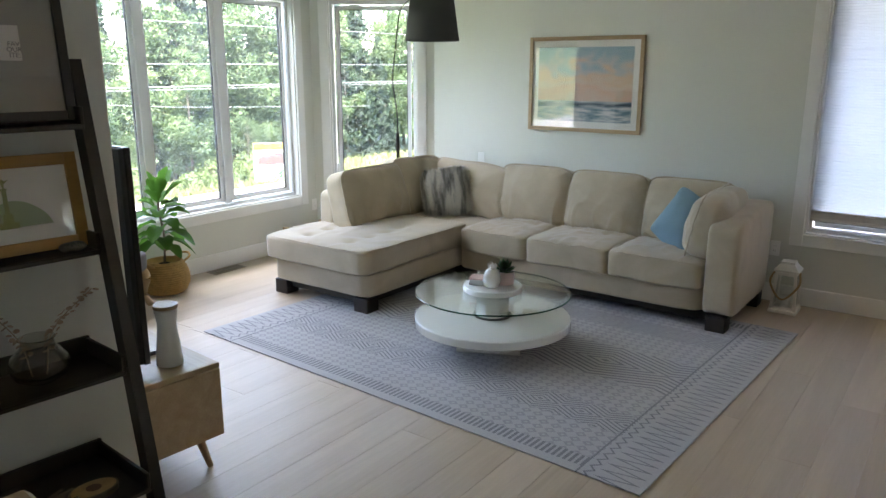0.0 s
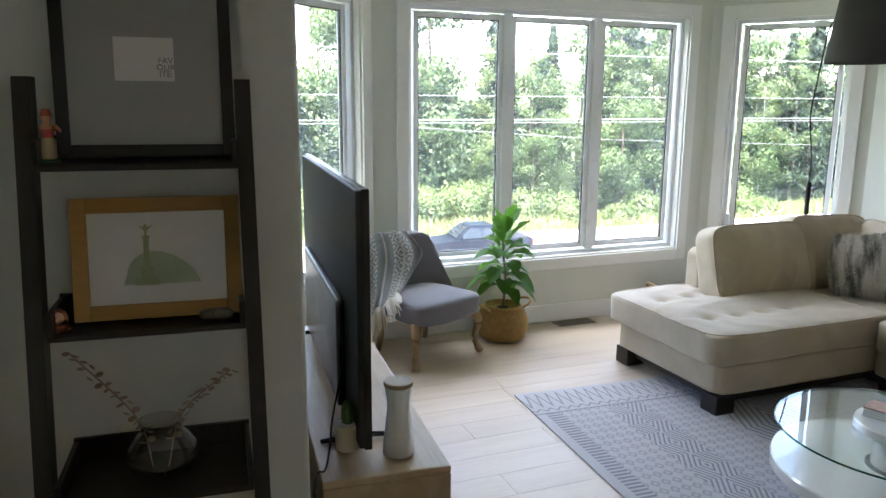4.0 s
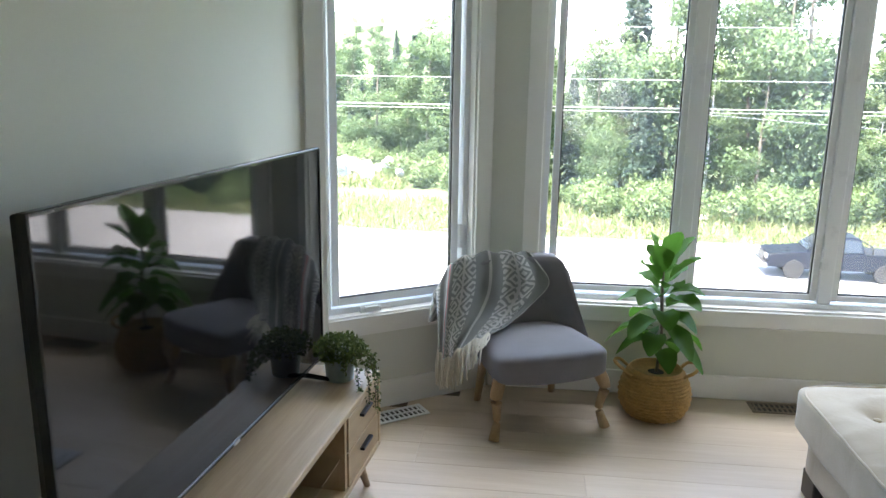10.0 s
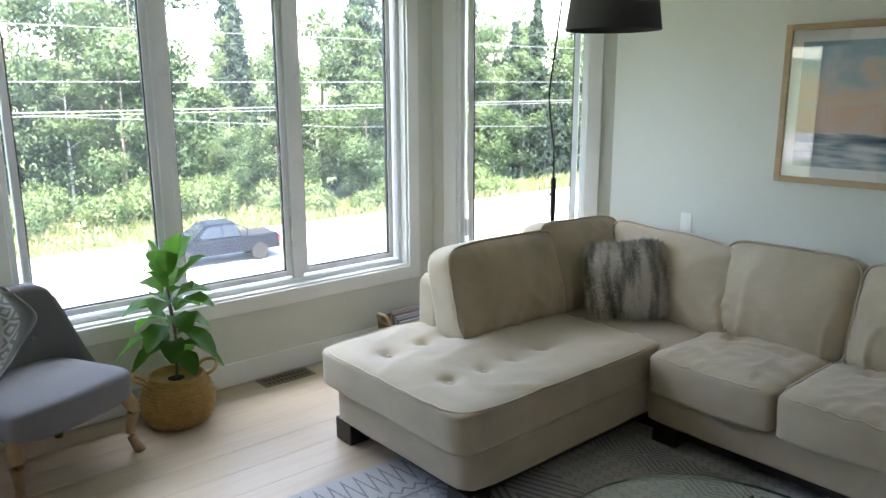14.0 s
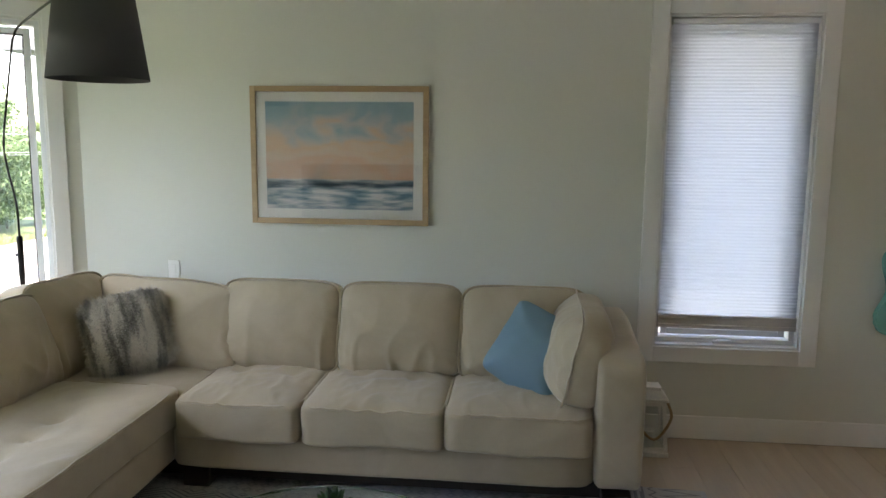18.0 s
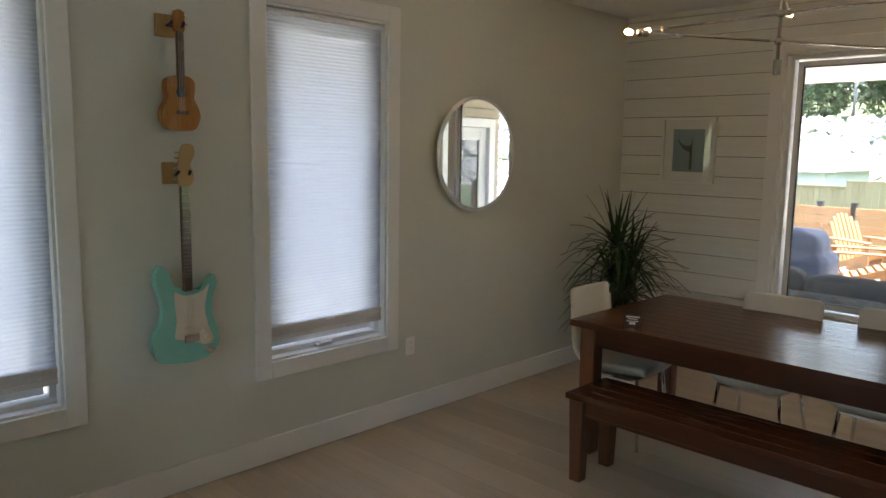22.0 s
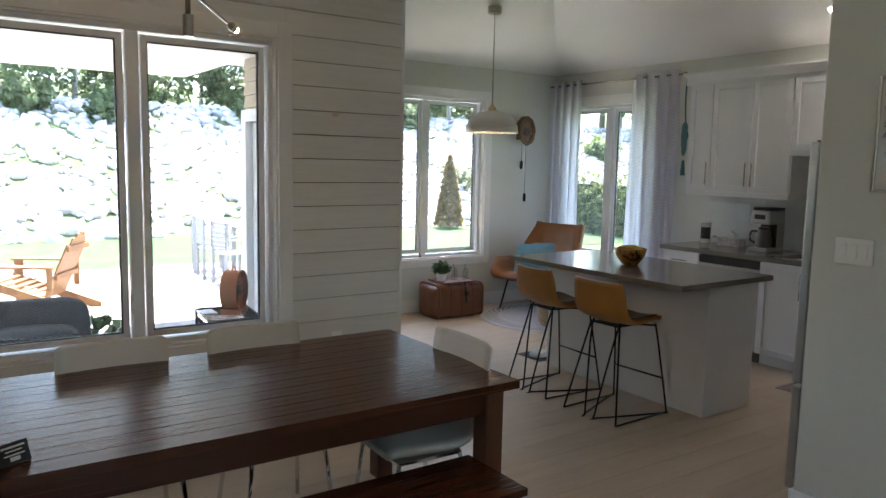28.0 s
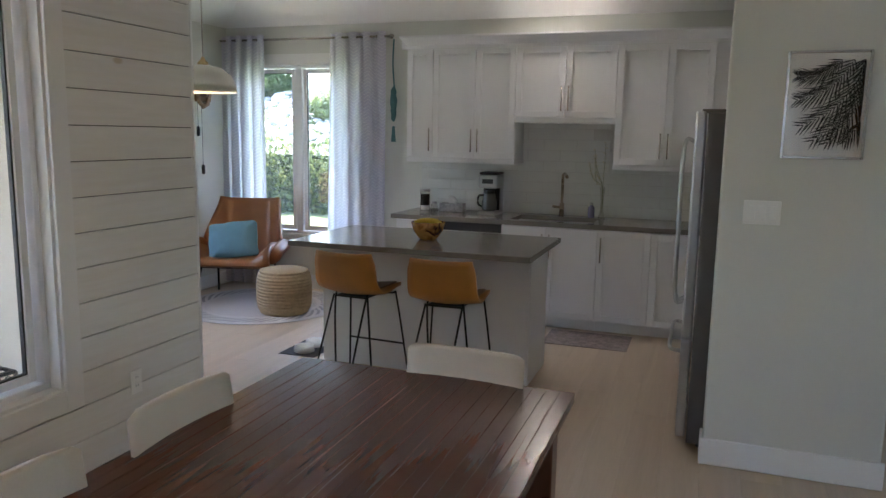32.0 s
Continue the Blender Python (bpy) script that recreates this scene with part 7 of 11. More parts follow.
# ---- television corner ----
# the stand is built square to the room and then turned to its wall
mark = so_far()
STANDOAK = timber("blond_oak_board", (0.50, 0.37, 0.23), (0.33, 0.22, 0.12), 0, 0.45, rings=6)
stand = thing("tv_stand", "blond oak television stand with black pulls against the wall", "tv stand", (-2.83, 1.94, 0), room=True)
SX0, SX1, SY0, SY1 = -3.69, -1.97, 1.73, 2.165
part("top", box(SX0, SY0, 0.472, SX1, SY1, 0.497, 0.006, 2), STANDOAK, stand)
part("side_panel", box(SX0, SY0, 0.165, SX0 + 0.025, SY1, 0.471, 0.004, 1), STANDOAK, stand)
part("side_panel", box(SX1 - 0.025, SY0, 0.165, SX1, SY1, 0.471, 0.004, 1), STANDOAK, stand)
part("bottom", box(SX0 + 0.025, SY0, 0.165, SX1 - 0.025, SY1, 0.19, 0.003, 1), STANDOAK, stand)
part("back_panel", box(SX0 + 0.025, SY0, 0.19, SX1 - 0.025, SY0 + 0.012, 0.472), STANDOAK, stand)
part("divider", box(-3.27, SY0 + 0.012, 0.19, -3.245, SY1 - 0.01, 0.472), STANDOAK, stand)
part("divider", box(-2.415, SY0 + 0.012, 0.19, -2.39, SY1 - 0.01, 0.472), STANDOAK, stand)
part("glass_shelf", box(-3.245, SY0 + 0.03, 0.325, -2.415, SY1 - 0.02, 0.332), CLEAR, stand, "clear glass shelf")
for x0, x1 in ((SX0 + 0.028, -3.272), (-2.388, SX1 - 0.028)):
    for z0, z1 in ((0.193, 0.328), (0.334, 0.469)):
        dr = part("drawer", box(x0, SY1 - 0.4, z0, x1, SY1 - 0.003, z1, 0.002, 1), STANDOAK, stand)
        xm, zm = (x0 + x1) / 2, (z0 + z1) / 2 + 0.02
        part("handle", box(xm - 0.06, SY1 - 0.003, zm - 0.006, xm + 0.06, SY1 + 0.016, zm + 0.006, 0.002, 1), LAMPM, dr, "black metal pull")
for x, s in ((SX0 + 0.12, -1), (SX1 - 0.12, 1)):
    for y, q in ((SY0 + 0.07, -1), (SY1 - 0.07, 1)):
        part("leg", tube([(x, y, 0.165), (x + s * 0.05, y + q * 0.03, 0.0)], [0.024, 0.013], 10), STANDOAK, stand, smooth=True)
solid("media_player", box(-3.0, 1.80, 0.191, -2.65, 2.05, 0.24, 0.004), plain("black_plastic", (0.015, 0.015, 0.016), 0.4), "black media player box in the stand", "media player")
solid("soundbar", box(-3.15, 1.82, 0.333, -2.75, 2.02, 0.372, 0.004), plain("dark_plastic", (0.03, 0.03, 0.032), 0.5), "dark flat device on the glass shelf", "device")

tv = thing("television", "large flat black television switched off on the stand", "television", (-2.78, 1.9, 0.497), room=True)
BEZEL = plain("black_gloss_bezel", (0.01, 0.01, 0.011), 0.25, bump=0)
mscr, t, p = tree_of("dark_glossy_screen")
p.inputs["Base Color"].default_value = (0.006, 0.006, 0.007, 1)
nz = node(t, "TexNoise", Scale=3.0, Detail=3.0)
link(t, maths(t, "MULTIPLY_ADD", nz.outputs["Fac"], 0.03, 0.03), p.inputs["Roughness"])
p.inputs["IOR"].default_value = 1.55
TX0, TX1, TZ0, TZ1 = -3.685, -2.08, 0.535, 1.41
part("screen", box(TX0 + 0.01, 1.905, TZ0 + 0.014, TX1 - 0.01, 1.912, TZ1 - 0.01), mscr, tv, "dark reflecting screen")
bm = box(TX0, 1.89, TZ0, TX0 + 0.01, 1.916, TZ1, 0.002, 1)
quad_box(bm, TX1 - 0.01, 1.89, TZ0, TX1, 1.916, TZ1, 0.002, 1), quad_box(bm, TX0 + 0.01, 1.89, TZ1 - 0.01, TX1 - 0.01, 1.916, TZ1, 0.002, 1), quad_box(bm, TX0 + 0.01, 1.89, TZ0, TX1 - 0.01, 1.916, TZ0 + 0.014, 0.002, 1)
part("bezel", bm, BEZEL, tv)
part("rear_shell", box(TX0 + 0.004, 1.872, TZ0 + 0.004, TX1 - 0.004, 1.899, TZ1 - 0.004, 0.006), plain("black_ribbed_plastic", (0.012, 0.012, 0.012), 0.5, stretch=(1, 1, 60), scale=4), tv)
part("rear_box", box(-3.4, 1.84, TZ0 + 0.05, -2.35, 1.873, TZ0 + 0.45, 0.01), BEZEL, tv)
for x in (-3.52, -2.25):
    part("foot", tube([(x, 1.76, 0.505), (x, 1.895, 0.515), (x, 2.05, 0.505)], [0.008, 0.012, 0.008], 8), BEZEL, tv)
    part("foot_post", box(x - 0.012, 1.885, 0.51, x + 0.012, 1.905, TZ0 + 0.01), BEZEL, tv)
part("maker_mark", box(-2.90, 1.916, TZ0 + 0.002, -2.86, 1.918, TZ0 + 0.011), plain("silver", (0.5, 0.5, 0.5), 0.3, 1.0), tv, "small silver maker's mark")
solid("power_cable", tube(arc([(-2.3, 1.86, 0.80), (-2.2, 1.80, 0.62), (-2.15, 1.78, 0.53), (-2.05, 1.75, 0.50), (-1.99, 1.71, 0.505), (-1.95, 1.70, 0.30)]), 0.004, 6), BEZEL, "black television cable along the wall", "cable", smooth=True)

jar = thing("canister", "white waisted canister with wooden lid on the stand", "jar", (-2.11, 2.015, 0.497))
part("body", turned([(0.05, 0), (0.056, 0.004), (0.052, 0.06), (0.041, 0.15), (0.039, 0.18), (0.047, 0.235), (0.049, 0.246), (0, 0.246)], 40), PORC, jar, smooth=True)
part("lid", turned([(0.050, 0.246), (0.051, 0.249), (0.051, 0.259), (0.049, 0.262), (0, 0.262)], 40), STANDOAK, jar, "pale wooden lid")
cac = thing("cactus", "small cactus in a cream pot on the stand", "plant", (-2.19, 1.85, 0.497))
part("pot", turned([(0.035, 0), (0.042, 0.006), (0.05, 0.085), (0.053, 0.09), (0.053, 0.10), (0.046, 0.10), (0.044, 0.085), (0, 0.085)], 28), plain("cream_ceramic", (0.62, 0.56, 0.44), 0.5), cac)
part("gravel", cushion(0.088, 0.088, 0.02, 8, 2.5, 0, 0.006, 80, 3, Matrix.Translation((0, 0, 0.088))), plain("white_gravel", (0.6, 0.58, 0.55), 0.9, var=0.3, fine=200), cac)
part("stem", turned([(0.018, 0.09), (0.022, 0.12), (0.021, 0.15), (0.012, 0.175), (0.0, 0.18)], 28, wob=lambda a, z: 1 + 0.12 * math.sin(9 * a)), plain("cactus_skin", (0.07, 0.12, 0.03), 0.7, var=0.3, fine=150), cac, smooth=True)
tp = thing("trailing_plant", "bushy trailing plant in a grey-green pot on the stand", "plant", (-3.56, 2.03, 0.497))
part("pot", turned([(0.05, 0), (0.056, 0.005), (0.064, 0.10), (0.066, 0.105), (0.066, 0.115), (0.06, 0.115), (0.058, 0.1), (0, 0.1)], 32), plain("grey_green_ceramic", (0.20, 0.25, 0.24), 0.35), tp, smooth=False)
r = np.random.RandomState(31)
q = r.normal(size=(1500, 3))
q /= np.linalg.norm(q, axis=1)[:, None]
pts = q * r.uniform(0.5, 1.0, (1500, 1)) * np.array((0.115, 0.115, 0.06)) + np.array((0, 0, 0.13))
trail = []
bm = bmesh.new()
for i in range(9):
    a = 0.5 + i * 0.34
    d = Vector((math.cos(a), math.sin(a), 0))
    L = 0.10 + 0.16 * r.rand()
    line_ = arc([Vector((0, 0, 0.12)) + d * 0.07, Vector((0, 0, 0.10)) + d * 0.125, Vector((0, 0, 0.03)) + d * 0.15, Vector((0, 0, 0.10 - L)) + d * (0.155 if d.y > 0.5 else 0.12)], 5)
    if d.y < 0.55:
        line_ = line_[:8]
    sweep(bm, line_, 0.0015, 4)
    for s in line_:
        for _ in range(5):
            trail.append(tuple(s + Vector(r.normal(0, 0.007, 3))))
part("stems", bm, BARK, tp)
leaves("leaves", np.concatenate([pts, np.array(trail)]), 0.017, leaf_mat("creeping_leaf", (0.04, 0.06, 0.014), (0.08, 0.12, 0.03), (0.14, 0.18, 0.05)), tp, 32)

set_down(mark, Matrix.Translation((-3.065, 2.129, 0)) @ pose(0, 0, 0, 0, 0, -4.6) @ Matrix.Diagonal((1, 1, 1.02, 1)) @ Matrix.Translation((2.83, -2.165, 0)))

# ---- ladder shelf and what stands on it ----
mark = so_far()
ladder = thing("ladder_shelf", "black-brown leaning ladder shelf against the wall", "shelf", (-1.55, 1.32, 0), room=True)
ESP = plain("espresso_wood", (0.022, 0.016, 0.013), 0.42, var=0.3, scale=10, stretch=(1, 1, 0.15))


def lean(z):
    return -1.622 + 0.33 * (1 - z / 1.71)


for y in (1.103, 1.545):
    bm = bmesh.new()
    for z0, z1 in ((0.0, 1.71),):
        vs = []
        for z in (z0, z1):
            x = lean(z)
            vs.append([bm.verts.new((x + dx, y + dy, z)) for dx, dy in ((-0.012, -0.017), (0.045, -0.017), (0.045, 0.017), (-0.012, 0.017))])
        a, b = vs
        for i in range(4):
            bm.faces.new((a[i], a[(i + 1) % 4], b[(i + 1) % 4], b[i]))
        bm.faces.new(a[::-1]), bm.faces.new(b)
    part("rail", bm, ESP, ladder)
SHELVES = [(1.530, -1.52), (1.167, -1.50), (0.806, -1.42), (0.447, -1.34), (0.10, -1.26)]
for z, xf in SHELVES:
    xb = -1.672
    sh = part("shelf", box(xb, 1.1205, z - 0.014, xf, 1.5275, z, 0.002, 1), ESP, ladder)
    part("shelf_back", box(xb, 1.1205, z, xb + 0.012, 1.5275, z + 0.055), ESP, sh)
    for y in (1.1205, 1.5155):
        part("shelf_side", box(xb + 0.012, y, z, xf, y + 0.012, z + 0.05, 0.002, 1), ESP, sh)
ladder_top = 1.530
BLACKFRAME = plain("black_frame", (0.014, 0.013, 0.013), 0.4)
GREYPAPER = plain("grey_card", (0.36, 0.36, 0.33), 0.9, var=0.03)
# the local -y face turned towards +x


def facing_east(x, y, z, back=8.0):
    return Matrix.Translation((x, y, z)) @ pose(0, 0, 0, 0, 0, 90) @ pose(0, 0, 0, -back)


def card_draw(f, y):
    part("card", box(-0.06, y - 0.002, -0.118, 0.06, y, -0.026), PAPER, f, "white card on the grey mount")
    for i, s in enumerate(("FAV", "OUR", "ITE:")):
        words("words", s, 0.018, Matrix.Translation((0.043, y - 0.003, -0.075 - i * 0.0145)) @ pose(0, 0, 0, 90), plain("grey_ink", (0.16, 0.16, 0.16), 0.8), f, 0.0003)


framed("framed_print", "large black frame with grey mount and white card", 0.36, 0.56, facing_east(-1.598, 1.345, 1.820, 5), BLACKFRAME, 0.026, 0.02, 0.05, None, GREYPAPER, card_draw)
GOLDWOOD = timber("honey_wood_frame", (0.52, 0.29, 0.075), (0.36, 0.19, 0.045), 0, 0.4)


def hill_draw(f, y):
    gm = plain("pale_green_wash", (0.36, 0.44, 0.27), 0.9, var=0.2, scale=14)
    bm = bmesh.new()
    fill(bm, [(-0.075, -0.06)] + [(-0.075 + 0.165 * i / 12, -0.06 + 0.075 * math.sin(math.pi * (i / 12) ** 0.75) ** 0.6) for i in range(1, 12)] + [(0.09, -0.06)], -0.0008, Matrix.Translation((0, y, 0)))
    part("hill", bm, gm, f, "pale green painted hill")
    om = plain("olive_ink", (0.30, 0.33, 0.14), 0.9, var=0.2)
    bm = bmesh.new()
    for x0, x1, z0, z1 in ((-0.05, 0.0, -0.062, -0.045), (-0.038, -0.012, -0.045, -0.02), (-0.031, -0.019, -0.02, 0.045), (-0.034, -0.016, 0.045, 0.05)):
        quad_box(bm, x0, y - 0.0016, z0, x1, y - 0.001, z1)
    fill(bm, [(-0.027, 0.05), (-0.023, 0.05), (-0.022, 0.062), (-0.008, 0.075), (-0.02, 0.07), (-0.025, 0.078), (-0.03, 0.07), (-0.042, 0.075), (-0.028, 0.062)], -0.0006, Matrix.Translation((0, y - 0.001, 0)))
    part("monument", bm, om, f, "olive painted column with winged top")


framed("framed_print", "honey wood frame with painted monument leaning on the shelf", 0.36, 0.275, facing_east(-1.60, 1.345, 1.310, 9), GOLDWOOD, 0.034, 0.018, 0.03, None, PAPER, hill_draw)
# little dancer figure: one plain painted shape
bm = turned([(0.02, 0), (0.022, 0.006), (0.0, 0.007)], 16, (-1.575, 1.145, 1.531))
lathe(bm, [(0.008, 0.006), (0.02, 0.012), (0.016, 0.045), (0.011, 0.055), (0.014, 0.075), (0.006, 0.085), (0.012, 0.098), (0.008, 0.112), (0.0, 0.114)], 14, (-1.575, 1.145, 1.531))
sweep(bm, [(-1.575, 1.155, 1.605), (-1.56, 1.175, 1.595), (-1.55, 1.165, 1.61)], 0.004, 5)
mh, t, p = tree_of("painted_figure")
sep = node(t, "SeparateXYZ")
link(t, t.nodes.new("ShaderNodeTexCoord").outputs["Object"], sep.inputs[0])
link(t, ramp(t, maths(t, "MULTIPLY_ADD", sep.outputs[2], 8.0, -12.25), [(0.0, (0.1, 0.25, 0.12)), (0.06, (0.55, 0.45, 0.25)), (0.42, (0.6, 0.1, 0.08)), (0.56, (0.6, 0.28, 0.14)), (0.78, (0.4, 0.08, 0.03))], True), p.inputs["Base Color"])
p.inputs["Roughness"].default_value = 0.4
solid("figurine", bm, mh, "small painted dancer figurine with straw skirt", "figurine", smooth=True)
cup = thing("table_bell", "small copper bell-shaped ornament on the shelf", "ornament", (-1.545, 1.135, 1.168))
COPPER = plain("polished_copper", (0.62, 0.33, 0.22), 0.18, 1.0, var=0.06)
part("foot", turned([(0.03, 0), (0.03, 0.004), (0.02, 0.007)], 24), COPPER, cup)
part("bell", turned([(0.022, 0.007), (0.022, 0.03), (0.018, 0.042), (0.008, 0.048), (0, 0.048)], 24), COPPER, cup, smooth=True)
solid("pebble", cushion(0.035, 0.075, 0.028, 10, 2.3, 0, 0.003, 30, 4, Matrix.Translation((-1.545, 1.465, 1.1815))), plain("speckled_stone", (0.16, 0.15, 0.13), 0.6, var=0.7, scale=50, fine=180), "dark speckled pebble on the shelf", "stone", smooth=True)
vz = 0.807
vase = thing("glass_vase", "round clear glass vase with dried eucalyptus on the shelf", "vase", (-1.53, 1.33, vz))
vase.scale = (1.13, 1.13, 1.13)
VG = pane_glass("smoky_glass", (0.90, 0.89, 0.86), 1.5)
part("bowl", turned([(0.0, 0.002), (0.035, 0.003), (0.062, 0.02), (0.072, 0.045), (0.066, 0.07), (0.042, 0.095), (0.038, 0.112), (0.044, 0.118), (0.042, 0.121), (0.036, 0.113), (0.04, 0.095), (0.063, 0.07), (0.069, 0.045), (0.059, 0.022), (0.0, 0.006)], 40), VG, vase, smooth=True)
DRY = plain("dried_eucalyptus", (0.36, 0.27, 0.19), 0.8, var=0.3, scale=30)
for k, (tx, ty, tz) in enumerate(((0.02, -0.15, 0.28), (0.02, 0.14, 0.22))):
    pts = arc([(0.01 * k, -0.02 + 0.03 * k, 0.02), (0.0, ty * 0.3, 0.13), (tx, ty, tz)], 9)
    sp = part("sprig", tube(pts, 0.0016, 5), DRY, vase, "dried brown eucalyptus sprig")
    bm = bmesh.new()
    for i, q in enumerate(pts[5:]):
        for s in (-1, 1):
            a = i * 1.3 + s
            c = q + Vector((0.006 * math.cos(a), 0.009 * s, 0.004 * math.sin(a)))
            cushion(0.014, 0.016, 0.003, 3, 2.2, 0, m=Matrix.Translation(c) @ pose(0, 0, 0, 40 * math.cos(a), 30 * s, a * 50), bm=bm)
    part("leaves", bm, DRY, sp)
slz = 0.4475
log = thing("wood_slice", "oval wood slice with bark edge on the shelf", "ornament", (-1.44, 1.40, slz))
part("wood", turned([(0.0, 0.0), (0.056, 0.0), (0.058, 0.02), (0.0, 0.021)], 32, m=Matrix.Diagonal((0.8, 1.15, 1, 1))), timber("cut_wood", (0.50, 0.33, 0.16), (0.30, 0.17, 0.07), 2), log)
part("bark", turned([(0.056, 0.0), (0.063, 0.002), (0.063, 0.019), (0.057, 0.0205)], 32, m=Matrix.Diagonal((0.8, 1.15, 1, 1))), BARK, log)
part("knot", turned([(0.0, 0.021), (0.022, 0.0212), (0.0, 0.0225)], 20), plain("dark_knot", (0.12, 0.05, 0.025), 0.6), log)
lav = thing("dried_lavender", "bundle of dried lavender lying on the shelf", "dried flowers", (-1.46, 1.22, 0.4475))
rr = random.Random(3)
for i in range(22):
    a = Vector((0.02 * rr.uniform(-1, 1), -0.10 + 0.03 * rr.uniform(-1, 1), 0.006 + 0.006 * rr.random()))
    b = Vector((0.05 * rr.uniform(-1, 1), 0.09 + 0.05 * rr.uniform(-1, 1), 0.012 + 0.014 * rr.random()))
    part("stalk", tube([a, a.lerp(b, 0.6), b], [0.0012, 0.0014, 0.0035], 4), plain("lavender_dry", (0.14, 0.12, 0.10), 0.9) if i == 0 else bpy.data.materials["lavender_dry"], lav)

# ---- stair rail and entry ----
PINE = timber("pale_birch_rail", (0.62, 0.47, 0.29), (0.48, 0.34, 0.19), 2, 0.4)
rail = thing("stair_railing", "pale wooden stair rail with black balusters", "railing", (-1.0, 0.9, 0), room=True)
nw = part("newel", box(-1.68, 0.862, 0.0, -1.60, 0.942, 0.985, 0.004, 1), PINE, rail)
part("newel_neck", box(-1.675, 0.867, 0.985, -1.605, 0.937, 0.991), plain("dark_groove", (0.2, 0.12, 0.06), 0.7), nw)
part("newel_cap", box(-1.683, 0.859, 0.991, -1.597, 0.945, 1.055, 0.014, 1), PINE, nw)
part("newel", box(-0.50, 0.862, 0.0, -0.42, 0.942, 1.055, 0.01, 1), PINE, rail)
part("handrail", box(-1.60, 0.872, 0.895, -0.50, 0.932, 0.955, 0.008, 2), timber("birch_handrail", (0.62, 0.47, 0.29), (0.48, 0.34, 0.19), 0, 0.4), rail)
part("shoe_rail", box(-1.60, 0.877, 0.03, -0.50, 0.927, 0.06, 0.003, 1), PINE, rail)
for i in range(10):
    x = -1.50 + i * 0.102
    part("baluster", box(x - 0.008, 0.894, 0.06, x + 0.008, 0.91, 0.895), LAMPM, rail, "black metal baluster")
ENTRYT = plain("entry_tile", (0.36, 0.34, 0.31), 0.4)
solid("floor_entry", box(-3.9, -3.2, -1.32, -0.45, 0.84, -1.30), ENTRYT, "grey tiled entry floor below the stairs", "floor", kind="structure")
bm = bmesh.new()
for i in range(7):
    quad_box(bm, -0.47 - 0.25 * (i + 1), -1.0, -1.30, -0.47 - 0.25 * i, 0.80, -0.0 - 0.185 * (i + 1), 0.004, 1)
solid("stairs", bm, OAK, "oak stairs down to the entry", "stairs", kind="structure")
# arched glass door in the entry's west wall
EX = -3.05
ARCH_Y, ARCH_R, SPRING, DZ = 0.135, 0.62, 0.77, -1.30
bm = bmesh.new()
quad_box(bm, EX - 0.14, ARCH_Y + ARCH_R, DZ, EX, 1.0, TOP), quad_box(bm, EX - 0.14, -3.3, DZ, EX, ARCH_Y - ARCH_R, TOP)
pts = [(ARCH_Y + ARCH_R * math.cos(math.pi * i / 24), SPRING + ARCH_R * math.sin(math.pi * i / 24)) for i in range(25)]
for (ya, za), (yb, zb2) in zip(pts, pts[1:]):
    vs = [bm.verts.new((x, y, z)) for x in (EX - 0.14, EX) for y, z in ((ya, za), (yb, zb2), (yb, TOP), (ya, TOP))]
    for f in ((0, 1, 2, 3), (7, 6, 5, 4), (0, 4, 5, 1), (2, 6, 7, 3)):
        bm.faces.new([vs[i] for i in f])
solid("wall_entry_west", bm, WALL, "plain painted entry wall with arched opening", "wall", kind="structure")
ed = thing("door_entry", "white entry door with glass under an arched transom", "door", (EX, ARCH_Y, DZ), kind="structure", room=True)
bm = bmesh.new()
for r0, x0, x1 in ((0.62, EX, EX + 0.02),):
    outer = [(ARCH_Y + (r0 + 0.09) * math.cos(math.pi * i / 24), SPRING + (r0 + 0.09) * math.sin(math.pi * i / 24)) for i in range(25)]
    inner = [(ARCH_Y + r0 * math.cos(math.pi * i / 24), SPRING + r0 * math.sin(math.pi * i / 24)) for i in range(25)]
    for i in range(24):
        vs = [bm.verts.new((x, *q)) for x in (x0, x1) for q in (outer[i], outer[i + 1], inner[i + 1], inner[i])]
        for f in ((0, 1, 2, 3), (7, 6, 5, 4), (0, 4, 5, 1), (2, 6, 7, 3)):
            bm.faces.new([vs[k] for k in f])
part("arch_casing", bm, WHITE, ed)
for s in (-1, 1):
    y = ARCH_Y + s * 0.665
    part("side_casing", box(EX, y - 0.045, DZ, EX + 0.02, y + 0.045, SPRING), WHITE, ed)
    part("stile", box(EX - 0.09, ARCH_Y + s * 0.575 - 0.045, DZ, EX - 0.05, ARCH_Y + s * 0.575 + 0.045, SPRING - 0.06), VINYL, ed)
part("transom_bar", box(EX - 0.1, ARCH_Y - 0.62, SPRING - 0.06, EX - 0.02, ARCH_Y + 0.62, SPRING + 0.02), VINYL, ed)
bm = bmesh.new()
a = [bm.verts.new((EX - 0.06, y, z)) for y, z in pts]
bm.faces.new(a)
g = bmesh.ops.extrude_face_region(bm, geom=bm.faces[:])
for v in g["geom"]:
    if isinstance(v, bmesh.types.BMVert):
        v.co.x += 0.006
part("transom_glass", bm, GLASS, ed).visible_shadow = False
part("door_glass", box(EX - 0.07, ARCH_Y - 0.53, DZ + 0.25, EX - 0.064, ARCH_Y + 0.53, SPRING - 0.18), GLASS, ed).visible_shadow = False
part("kick_panel", box(EX - 0.09, ARCH_Y - 0.53, DZ, EX - 0.05, ARCH_Y + 0.53, DZ + 0.25), VINYL, ed)
